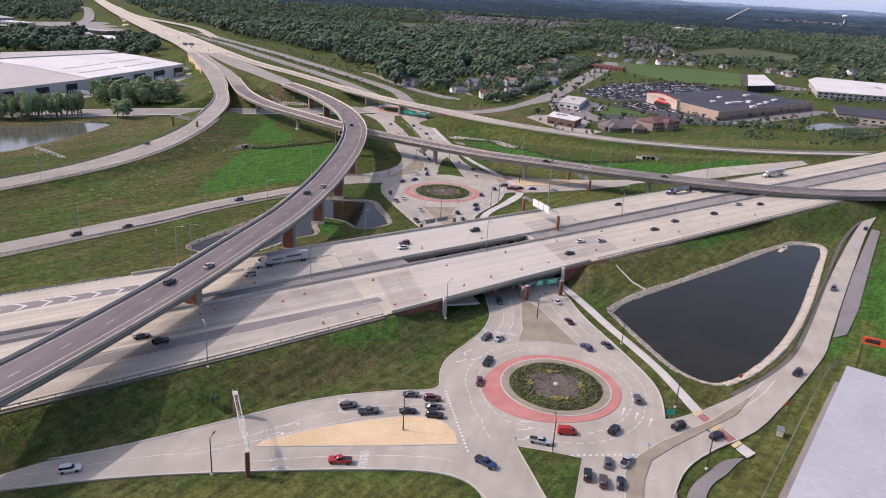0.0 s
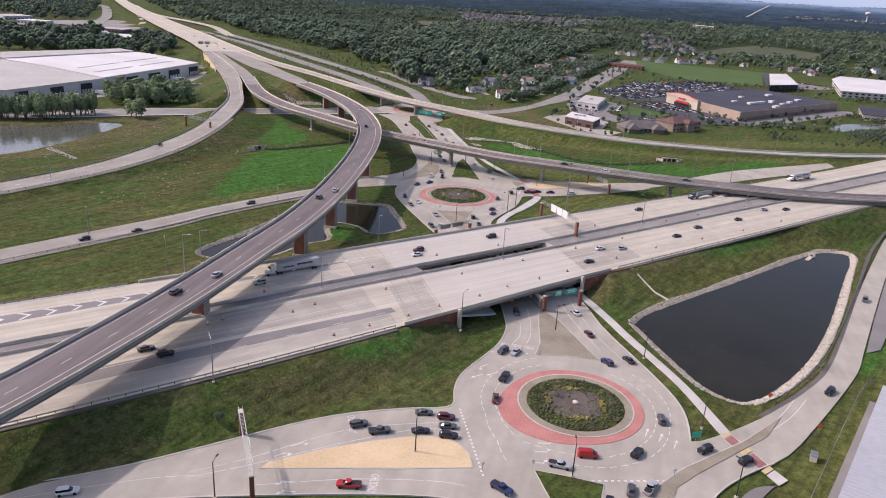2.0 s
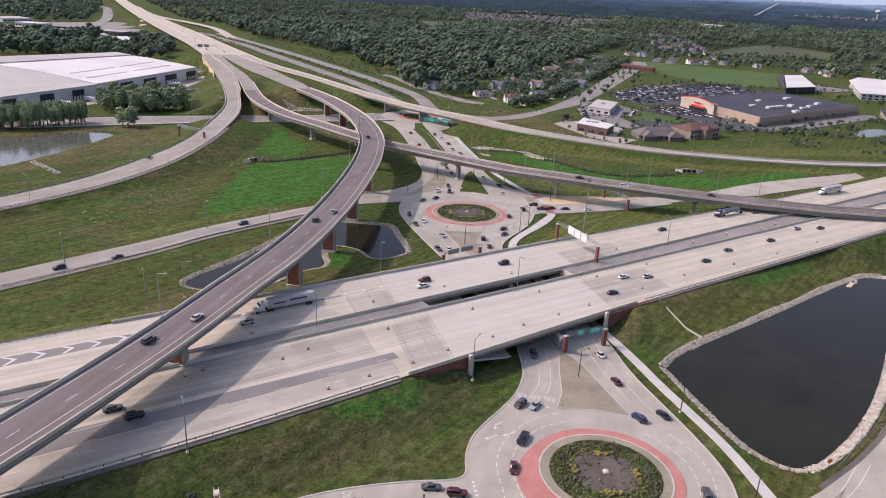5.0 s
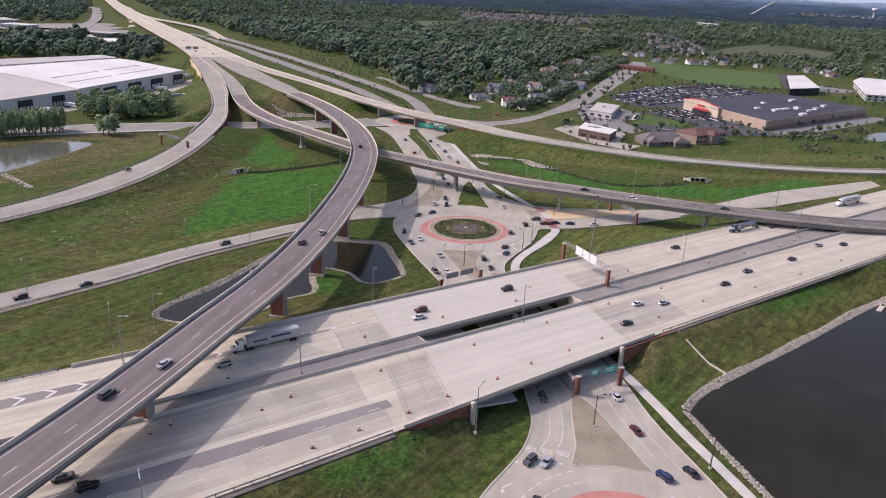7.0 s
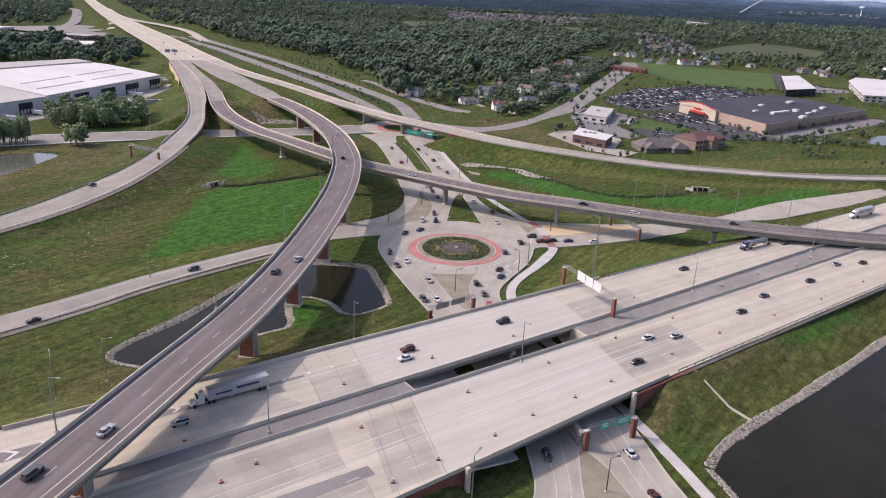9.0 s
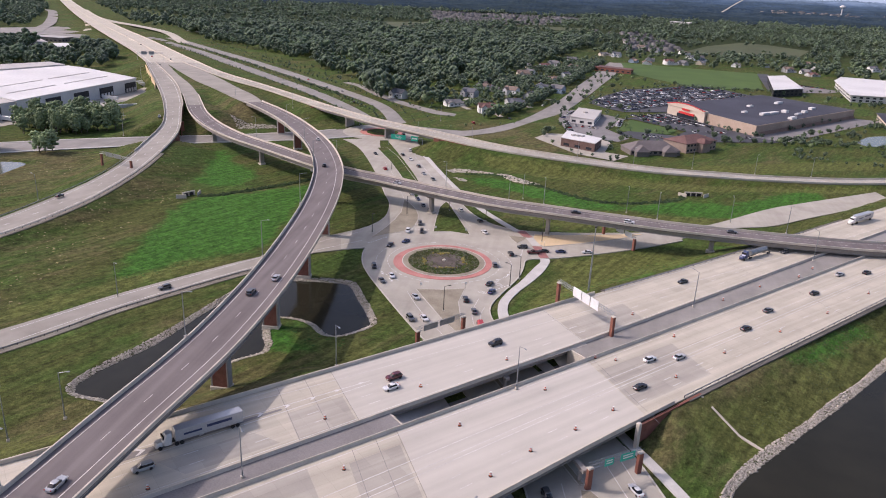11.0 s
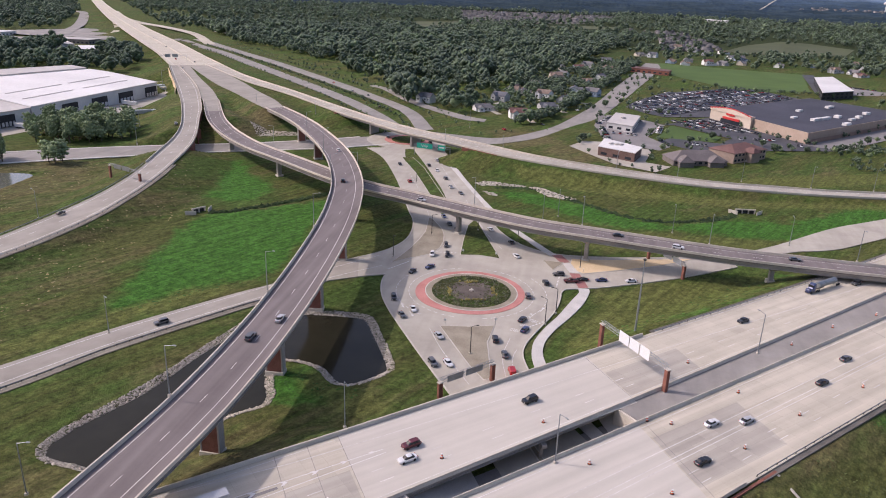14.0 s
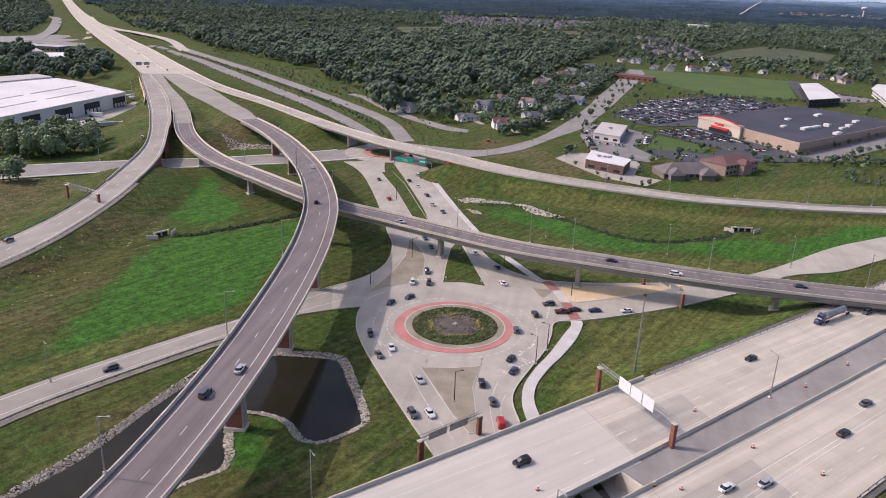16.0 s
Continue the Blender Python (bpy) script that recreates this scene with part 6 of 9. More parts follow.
for i, (x, y, a) in enumerate(((-27.7, 357.2, 280), (-23.2, 343.1, 295), (-23.5, 383.5, 250), (-17, 389.3, 235), (-11.8, 415.6, 275), (-10.5, 403.7, 270), (-7.8, 438.4, 285), (-11.5, 445.5, 285), (-14.9, 457.1, 285), (-10.3, 310.7, 295), (8.9, 328.5, 95), (11.7, 318.7, 95), (18.3, 344.7, 65), (18.7, 337, 65), (21.4, 365.1, 90), (29, 378.8, 100), (17.2, 424.1, 112), (43.8, 384.4, 187), (51.2, 384.7, 190), (34.8, 388.4, 190))):
    put_car(x, y, a, ("suv", "sedan", "suv", "sedan", "sedan")[(i * 3) % 5], dark_cycle[i % 5])
for x, y, a, k, c in ((-19.8, 348.4, 285, "sedan", "white"), (-16.9, 403.6, 270, "suv", "white"), (-18.8, 467.1, 285, "sedan", "silver"), (-9.5, 328.9, 295, "sedan", "silver"), (-5.6, 311.2, 295, "sedan", "white"), (18.7, 407, 112, "sedan", "white"), (7.9, 440.8, 108, "sedan", "white"), (63, 385.6, 195, "sedan", "white"), (39, 382, 187, "pickup", "maroon"), (13.6, 308, 97, "van", "red")):
    put_car(x, y, a, k, c)
for x, y, a, k, c in ((-63.5, 216.2, 216, "suv", "silver"), (17, 282.9, 216, "suv", "black"), (-12.1, 260, 216, "suv", "maroon"), (-12.4, 254.6, 216, "sedan", "white"), (55.8, 260.8, 36, "sedan", "black"), (62.5, 277.2, 36, "sedan", "white"), (72, 279.5, 36, "sedan", "silver"), (100.3, 301.7, 36, "sedan", "black"), (113.8, 317.2, 36, "sedan", "grey"), (90.9, 340.6, 216, "sedan", "black"), (146.3, 380.3, 216, "suv", "grey"), (138.2, 335.1, 36, "sedan", "black"), (157.9, 356, 36, "sedan", "silver"), (-80.4, 164.9, 36, "sedan", "brown"), (-73.9, 162.5, 36, "suv", "black"), (170.6, 359.6, 36, "sedan", "black"), (-104, 150, 36, "sedan", "grey")):
    put_car(x, y, a, k, c, MAIN_Z)


def on_path(path, y, off, ang_flip, kind, colour):
    i = int(np.argmin(np.abs(path[:, 1] - y)))
    n = normals(path)[i]
    p = path[i, :2] - n * off
    ang = math.degrees(math.atan2(-n[0], n[1])) + (180 if ang_flip else 0)
    put_car(p[0], p[1], ang, kind, colour, path[i, 2])


for y, off, k, c in ((303, 9.2, "sedan", "silver"), (290, 5.3, "suv", "grey"), (507, 9, "sedan", "white"), (443, 5.2, "suv", "black"), (199, 8.5, "sedan", "silver"), (184, 4.8, "suv", "grey")):
    on_path(F1, y, off, False, k, c)
for x, y, a, k, c, z in ((-100.8, 326.9, 226, "suv", "grey", 0.06), (-134.7, 276.5, 232, "sedan", "black", 0.06), (-150, 262, 232, "suv", "black", 0.06), (-184.7, 417.6, 78, "sedan", "black", 5.0)):
    put_car(x, y, a, k, c, z)
for x, a, k, c in ((60, 4.5, "sedan", "black"), (84, 8.5, "suv", "white"), (128, 4.2, "sedan", "grey"), (-20, 8.4, "sedan", "silver")):
    i = int(np.argmin(np.abs(F2[:, 0] - x)))
    n = normals(F2)[i]
    p = F2[i, :2] - n * a
    put_car(p[0], p[1], math.degrees(math.atan2(-n[0], n[1])), k, c, F2[i, 2])
for i, (x, y) in enumerate(((-30, 560), (-24, 548), (-18, 530), (-14, 512), (-38, 520), (-48, 560), (-26, 575), (-8, 500), (-66, 640), (-40, 655), (-34, 628), (-70, 660), (-100, 605), (-140, 590), (20, 690), (52, 720), (90, 800), (-110, 835), (-130, 860), (-160, 915), (-90, 770), (-240, 1010), (-300, 1090), (-320, 900), (-360, 980), (-430, 1120), (-500, 1240), (-330, 960), (-210, 610))):
    zz = 0.07
    if i >= 23 and i < 28:
        zz = 10.2
    if i == 28:
        zz = 8.7
    put_car(x, y, (108, 290)[i % 2], ("suv", "sedan")[i % 2], ("black", "white", "grey", "silver", "red")[i % 5], zz)


def semi(x, y, ang, z, tank=False):
    t = empty("tanker_truck" if tank else "semi_truck")
    t.matrix_basis = pose(x, y, z, 0, 0, ang)
    tagged(t, "blue tractor with a polished tank trailer on the freeway" if tank else "white tractor with a long pale box trailer", "truck")
    cab = PAINTS["blue"] if tank else PAINTS["white"]
    part("cab", loft([(0.8, 5.6, 7.6, 1.15), (1.9, 5.5, 7.7, 1.2), (2.2, 5.4, 7.5, 1.2), (3.4, 5.4, 7.0, 1.1), (3.6, 5.5, 6.7, 1.0)]), cab, t)
    part("hood", loft([(0.6, 7.6, 9.3, 1.0), (1.5, 7.6, 9.3, 1.0), (1.85, 7.6, 9.1, 0.85)]), cab, t)
    part("windscreen", box_bm([(7.42, 0, 2.75, 0.35, 1.9, 0.75)]), M_GLASS, t)
    part("chassis", box_bm([(3.5, 0, 0.95, 8.5, 0.9, 0.3)]), M_BLACKTRIM, t)
    if tank:
        bm = bmesh.new()
        bmesh.ops.create_cone(bm, cap_ends=True, segments=24, radius1=1.15, radius2=1.15, depth=11.5, matrix=pose(-2.2, 0, 2.25, 0, 90, 0))
        part("tank", bm, M_STEEL, t, "polished steel tank")
    else:
        tr = part("trailer", box_bm([(-3.2, 0, 2.65, 16.0, 2.55, 2.9)], 0.06), PAINTS["silver"], t, "pale box trailer")
        for sgn in (-1, 1):
            part("lettering_band", box_bm([(-5.5, sgn * 1.285, 3.0, 6.0, 0.012, 0.7), (0.8, sgn * 1.285, 2.6, 4.2, 0.012, 0.5)]), PAINTS["blue"], tr, "dark blue bars of lettering")
    for xx in (8.3, 4.6, 3.4, -8.6, -9.8):
        for yy in (-1.05, 1.05):
            o = new("wheel", wheel_mesh(0.5))
            o.parent = t
            o.location = (xx, yy, 0.5)
    return t


semi(-56.3, 229.0, 216, MAIN_Z)
semi(130.5, 373.7, 216, MAIN_Z, True)
semi(205, 432, 216, MAIN_Z)

# ---------------- traffic barrels ----------------
M_ORANGE = paint("orange_plastic", (0.62, 0.1, 0.015), 0.5)
M_WHITEP = paint("white_plastic", (0.72, 0.72, 0.7), 0.5)


def barrel(x, y, z):
    b = empty("traffic_barrel")
    tagged(b, "orange and white traffic barrel on a black base", "traffic barrel", "traffic barrels on the freeway")
    bm = bmesh.new()
    bmesh.ops.create_cone(bm, cap_ends=True, segments=12, radius1=0.5, radius2=0.45, depth=0.12, matrix=pose(0, 0, 0.06))
    part("base", bm, M_BLACKTRIM, b)
    for i in range(4):
        bm = bmesh.new()
        r = 0.31 - 0.03 * i
        bmesh.ops.create_cone(bm, cap_ends=True, segments=12, radius1=r, radius2=r - 0.03, depth=0.26, matrix=pose(0, 0, 0.25 + 0.26 * i))
        part("band", bm, M_ORANGE if i % 2 == 0 else M_WHITEP, b)
    b.matrix_basis = pose(x, y, z)
    return b


first = None
for x, y in ((-20, 219.5), (-0.7, 208.5), (-27.5, 239), (-4.6, 256.4), (19.9, 273.6), (5.9, 238.7), (12.7, 219.5), (29.3, 257.7), (46, 249), (34.7, 239.3), (-10.2, 199.5), (-21.3, 190.3), (-30.8, 182), (-66.3, 187), (-41.2, 203), (22.6, 229.5), (52.3, 276.4), (64.9, 309.5), (67.8, 267.8), (87.3, 284.3), (74.6, 294), (101, 325.3), (111.4, 301.1), (46.4, 277.2), (-46.8, 196), (-69.5, 183), (-84.5, 166.4), (120, 340), (140, 352), (135, 318), (160, 338), (150, 362), (175, 382), (-95, 176), (-60, 210)):
    if first is None:
        first = barrel(x, y, MAIN_Z)
    else:
        copy_thing(first, pose(x, y, MAIN_Z, 0, 0, x * 7))

# ---------------- lamps ----------------
def tube(p0, p1, r0, r1, seg=8):
    bm = bmesh.new()
    d = Vector(p1) - Vector(p0)
    m = Matrix.Translation((Vector(p0) + Vector(p1)) / 2) @ d.to_track_quat("Z", "Y").to_matrix().to_4x4()
    bmesh.ops.create_cone(bm, cap_ends=True, segments=seg, radius1=r0, radius2=r1, depth=d.length, matrix=m)
    return bm


def lamp_template(h, arm, dark, label, group):
    l = empty("street_lamp")
    tagged(l, label, "street lamp", group)
    mat = M_DARKSTEEL if dark else M_STEEL
    part("base", box_bm([(0, 0, 0.15, 0.7, 0.7, 0.7)], 0.06), M_BARRIER, l)
    part("pole", tube((0, 0, 0.2), (0, 0, h), 0.17, 0.1), mat, l)
    part("arm", tube((0, 0, h - 0.1), (arm, 0, h + 0.35), 0.07, 0.06, 6), mat, l)
    part("luminaire", box_bm([(arm + 0.3, 0, h + 0.36, 0.9, 0.42, 0.2)], 0.05), mat, l)
    return l


tall_lamp = lamp_template(13.0, 2.2, False, "tall galvanised steel street lamp with one arm", "highway lamps")
tall_lamp.matrix_basis = pose(-150.9, 267.4, 0, 0, 0, -60)
LAMPS = [(-101.7, 230, 120, 2.0), (-92.4, 238.8, 0, 3.0), (-114.3, 318.6, -50, 0), (-205.6, 335.4, 150, 1.0), (-195.2, 417.5, 150, 2.5), (-29.3, 268.5, -60, 4.5), (-56.6, 151.6, 120, 5.5), (88.2, 318.4, 120, MAIN_Z), (154.9, 372, 120, MAIN_Z), (-41.5, 215.2, -60, MAIN_Z), (21.4, 257.4, -60, MAIN_Z), (41.9, 468.4, 80, 0), (94.7, 451.2, 80, 0), (144.5, 438.4, 80, 1.0), (159.8, 553, -90, 1.6), (198.2, 546, -90, 1.4), (234.6, 546, -90, 1.2), (33.5, 459.3, 90, 0), (16.3, 588, -90, 3), (-7.3, 695.1, -90, 0), (-22, 600, -90, 3), (7, 196, 60, 4), (85, 556, -90, 3), (120, 548, -90, 2), (-236, 610, 0, 6), (-180, 700, 0, 6), (-215, 560, 0, 5), (-130, 690, 0, 6), (-300, 800, 0, 7)]
for x, y, a, z in LAMPS:
    copy_thing(tall_lamp, pose(x, y, z, 0, 0, a))
n1 = normals(F1)
for y in (196, 256, 318, 378, 436, 500, 560):
    i = int(np.argmin(np.abs(F1[:, 1] - y)))
    p = F1[i, :2] + n1[i] * 0.1
    copy_thing(tall_lamp, pose(p[0], p[1], F1[i, 2] + 0.95, 0, 0, math.degrees(math.atan2(n1[i, 1], n1[i, 0])) + 180))
n2 = normals(F2)
for x in (-120, -60, 0, 45, 95, 150):
    i = int(np.argmin(np.abs(F2[:, 0] - x)))
    p = F2[i, :2] + n2[i] * 0.1
    copy_thing(tall_lamp, pose(p[0], p[1], F2[i, 2] + 0.95, 0, 0, math.degrees(math.atan2(n2[i, 1], n2[i, 0])) + 180))
small_lamp = lamp_template(9.5, 1.6, True, "dark bronze street lamp beside the roundabout", "roundabout lamps")
small_lamp.matrix_basis = pose(-43.2, 114, 0, 0, 0, 80)
for x, y, a in ((-1.8, 136.3, 90), (35.6, 131.4, 90), (38.5, 208.7, 10), (65, 194.1, 200), (72.6, 156.6, 150), (72.8, 128.7, 120), (30.5, 352.3, 180), (0.9, 318.7, 10), (-33, 399.6, -60), (-19, 430, 0), (2, 440, 180), (-34, 520, 0), (44.5, 398, 90), (20, 425, 200), (-30, 640, 0), (26, 343, 160)):
    copy_thing(small_lamp, pose(x, y, 0, 0, 0, a))
mast = empty("high_mast_lamp")
tagged(mast, "very tall tapered steel mast lamp on the embankment", "high mast lamp")
mast.matrix_basis = pose(54, 332.3, ground_at(54, 332.3))
part("pole", tube((0, 0, -0.3), (0, 0, 25.0), 0.38, 0.16, 12), M_STEEL, mast)
part("lamp_ring", tube((0, 0, 24.6), (0, 0, 25.1), 0.5, 0.5, 12), M_DARKSTEEL, mast)

# ---------------- sign gantries ----------------
M_SIGN_G = paint("green_sign", (0.01, 0.4, 0.28), 0.4)
M_SIGN_BACK = paint("sign_back", (0.7, 0.71, 0.72), 0.5, 0.0)


def gantry(a, b, za, zb, h, posts, sign_spans, sign_mat, label, sign_h=2.2, side=-1):
    """A box truss between two posts; sign_spans in metres along it."""
    g = empty("sign_gantry")
    tagged(g, label, "sign gantry")
    a, b = np.array(a, float), np.array(b, float)
    L = np.linalg.norm(b - a)
    d = (b - a) / L
    ang = math.degrees(math.atan2(d[1], d[0]))
    m = pose(a[0], a[1], 0, 0, 0, ang)
    zt = max(za, zb) + h

    def wp(x, y, z):
        return tuple(m @ Vector((x, y, z)))

    for x, z0 in ((0, za), (L, zb)):
        if posts == "brick":
            part("column", frustum(*wp(x, 0, 0)[:2], z0 - 0.8, zt - 0.6, 1.35, 1.0, 1.35, 1.0, ang), M_BRICK, g, "brick-faced sign column")
            part("column_cap", box_bm([(*wp(x, 0, 0)[:2], zt - 0.45, 1.6, 1.25, 0.3, ang)], 0.04), M_BARRIER, g)
        else:
            part("column", tube(wp(x, 0, z0 - 0.5), wp(x, 0, zt), 0.22, 0.2, 10), M_STEEL, g)
    n = max(3, int(L / 1.6))
    for y in (-0.5, 0.5):
        for z in (zt - 0.3, zt + 0.7):
            part("chord", tube(wp(-0.3, y, z), wp(L + 0.3, y, z), 0.07, 0.07, 6), M_STEEL, g)
    for i in range(n):
        x0, x1 = L * i / n, L * (i + 1) / n
        for y in (-0.5, 0.5):
            part("brace", tube(wp(x0, y, zt - 0.3), wp(x1, y, zt + 0.7), 0.04, 0.04, 5), M_STEEL, g)
        part("cross_brace", tube(wp(x0, -0.5, zt + 0.7), wp(x1, 0.5, zt + 0.7), 0.04, 0.04, 5), M_STEEL, g)
    for x0, x1 in sign_spans:
        c = wp((x0 + x1) / 2, side * 0.65, 0)
        s = part("sign_panel", box_bm([(c[0], c[1], zt + 0.2, x1 - x0, 0.08, sign_h, ang)], 0.01), sign_mat, g)
    return g, m, zt


gantry((54.2, 292.5), (40.6, 318.5), MAIN_Z, 4.0, 7.2, "brick", ((7, 11), (11.5, 15.6), (16, 20.4)), M_SIGN_BACK, "steel truss sign gantry with brick columns over the freeway", 3.4, 1)
gantry((-35.2, 114.6), (-45.0, 138.0), 0, 0, 7.0, "brick", ((2.5, 5.5), (8, 12)), M_SIGN_BACK, "steel truss sign gantry with brick columns over the ramp", 1.6)
g, m, zt = gantry((35.9, 224.6), (49.2, 231.6), 0, 0, 6.3, "brick", ((3.6, 6.2), (8.2, 12.6)), M_SIGN_G, "sign gantry with green road signs by the bridge", 2.0)
gantry((-7.0, 291), (7.6, 303.2), 0, 0, 6.0, "brick", ((2, 7.5), (8.5, 14.5)), M_STEEL, "sign gantry seen from behind beside the bridge", 2.0)
gantry((84.8, 392.1), (75.5, 413.5), 0, 0, 6.2, "brick", ((1.5, 6.5), (7.5, 13)), M_SIGN_BACK, "sign gantry over the slip ramp", 2.4, 1)
gantry((-194, 483), (-172, 470), 2, 6.3, 5.2, "brick", ((5, 11), (12, 18)), M_STEEL, "sign gantry over the curving ramp", 2.4)
gantry((-364, 948), (-338, 958), 10, 10, 7.5, "steel", ((4.5, 10.5), (12.5, 18.5)), M_STEEL, "wide sign gantry across the freeway", 3.5)
g2, m2, zt2 = gantry((-42, 592), (-18, 584), 0, 0, 6.2, "steel", ((2, 13), (17, 22)), M_SIGN_G, "sign gantry with green guide signs before the roundabout", 3.4)
t = lettering("Velp", 0, 0, 0, 2.6, 0, M_WHITEP, "sign_lettering")
t.parent = g2
t.matrix_basis = m2 @ pose(7.5, -0.72, zt2 + 0.2, 90, 0, 0)
for x0, x1 in ((17.6, 21.4),):
    c = m2 @ Vector(((x0 + x1) / 2, -0.71, 0))
    part("lettering_bar", box_bm([(c[0], c[1], zt2 + 0.3, x1 - x0, 0.02, 0.9, -18.4)]), M_WHITEP, g2)
for x0, x1 in ((3.8, 6.0), (8.5, 12.3)):
    for dz in (0.45, -0.2):
        c = m @ Vector(((x0 + x1) / 2, -0.71, 0))
        part("lettering_bar", box_bm([(c[0], c[1], zt + 0.2 + dz, (x1 - x0) * 0.8, 0.02, 0.3, 27.8)]), M_WHITEP, g)

# ---------------- planted roundabout islands ----------------
for k, (c, r) in enumerate(((RING_S, 13.2), (RING_N, 14.6))):
    tagged(ring_mesh("mulch_bed", c, 0.01, r * 0.62, -0.05, 0.38, M_MULCH, seg=48), "dark mulched centre of the planted island", "mulch bed", kind="structure")
    for n, lo, rad, mat, nm, lab, cat in ((420, 0.5, (0.2, 0.48), M_SHRUB, "island_shrubs", "low green shrubs planted round the island", "shrubs"), (900, 0.2, (0.12, 0.4), M_DRYISH, "island_plants", "mixed low olive and brown perennials on the island", "perennials"), (520, 0.42, (0.14, 0.42), M_WEED, "island_grasses", "tufts of light green grasses on the island", "grasses")):
        a, q = rng.uniform(0, 2 * np.pi, n * 2), np.sqrt(rng.uniform(0.05, 1.0, n * 2)) * r
        wob = 0.5 + 0.5 * np.sin(a * 4 + k) * np.cos(a * 7 + 2 * k + lo * 9)
        p = np.c_[c[0] + q * np.cos(a), c[1] + q * np.sin(a)]
        p = p[(q > r * (lo + 0.3 * wob)) & (np.sin(p[:, 0] * 1.7 + lo * 20) + np.sin(p[:, 1] * 1.4 + lo * 7) + rng.normal(0, 0.6, n * 2) > -0.2)][:n]
        s_ = rng.uniform(*rad, len(p))
        v, f = blobs(np.c_[p, np.full(len(p), 0.42)], np.c_[s_, s_, s_ * rng.uniform(0.5, 1.3, len(p))], BIP, 0.45)
        tagged(array_mesh(nm, v, f, mat), lab, cat, kind="stuff")
    for j in range(4):
        m_ = 34
        aa = j * math.pi / 2 + 0.12 * k + rng.normal(0, 0.2, m_)
        qq = r * (0.56 + 0.5 * (aa - j * math.pi / 2 - 0.12 * k) ** 2) + rng.normal(0, 0.35, m_)
        p = np.c_[c[0] + qq * np.cos(aa), c[1] + qq * np.sin(aa)]
        v, f = blobs(np.c_[p, np.full(m_, 0.55)], rng.uniform(0.22, 0.48, m_), ICO1, 0.3)
        tagged(array_mesh("flower_clump", v, f, M_GOLD), "clump of yellow-flowering perennials", "flowers", "yellow flower clumps", kind="stuff")
    v, f = blobs(np.array([(c[0], c[1], 0.6), (c[0] + 0.7, c[1] - 0.4, 0.5)]), np.array([0.8, 0.5]), ICO2, 0.25, (1, 1, 0.7))
    tagged(array_mesh("boulder", v, f, M_RIPRAP), "pale boulder at the centre of the island", "boulder")

# ---------------- buildings ----------------
M_ROOF_DARK = surface("dark_membrane_roof", (0.036, 0.037, 0.048), (0.068, 0.069, 0.088), 0.6, 0.03)
M_ROOF_WHITE = surface("white_metal_roof", (0.52, 0.512, 0.495), (0.665, 0.655, 0.635), 0.4, 0.02)
M_ROOF_GREY = surface("grey_roof", (0.36, 0.34, 0.32), (0.48, 0.46, 0.43), 0.4, 0.02)
M_STUCCO = surface("tan_stucco", (0.3, 0.228, 0.178), (0.41, 0.325, 0.262), 0.8, 0.05)
M_CREAM = surface("cream_stucco", (0.44, 0.375, 0.305), (0.55, 0.48, 0.4), 0.8, 0.05)
M_PANEL = surface("pale_wall_panels", (0.46, 0.45, 0.44), (0.6, 0.59, 0.57), 0.8, 0.05)
M_DOCK = surface("near_black_surface", (0.02, 0.02, 0.022), (0.05, 0.05, 0.055), 1.0, 0.2)
M_REDTRIM = paint("red_trim", (0.5, 0.03, 0.03), 0.5)
M_SHINGLE = [surface("shingles_" + k, d, l, 3.0, 0.2) for k, d, l in (("grey", (0.1, 0.1, 0.105), (0.18, 0.176, 0.172)), ("brown", (0.13, 0.095, 0.075), (0.22, 0.17, 0.14)), ("slate", (0.07, 0.075, 0.085), (0.14, 0.145, 0.16)), ("red_brown", (0.11, 0.06, 0.053), (0.18, 0.1, 0.088)))]
M_SIDING = [surface("siding_" + k, d, l, 2.0, 0.3) for k, d, l in (("white", (0.58, 0.58, 0.56), (0.74, 0.74, 0.72)), ("beige", (0.42, 0.37, 0.3), (0.55, 0.49, 0.4)), ("blue", (0.2, 0.26, 0.33), (0.3, 0.36, 0.44)), ("grey", (0.33, 0.33, 0.33), (0.45, 0.45, 0.44)))]
M_PANE = paint("window_pane", (0.03, 0.035, 0.045), 0.1)


def prism(name, pts, z0, z1, mat, parent, label=""):
    return poly_slab(name, pts, z0, z1, mat, parent, label, False)


def wall_box(a, b, z0, z1, thick, mat, name, parent, label="", shift=0.0):
    """A box standing along the line from a to b, moved to its right by shift."""
    a, b = np.array(a, float), np.array(b, float)
    d = b - a
    L = np.linalg.norm(d)
    n = np.array((d[1], -d[0])) / L
    m = (a + b) / 2 + n * shift
    return part(name, box_bm([(m[0], m[1], (z0 + z1) / 2, L, thick, z1 - z0, math.degrees(math.atan2(d[1], d[0])))]), mat, parent, label)


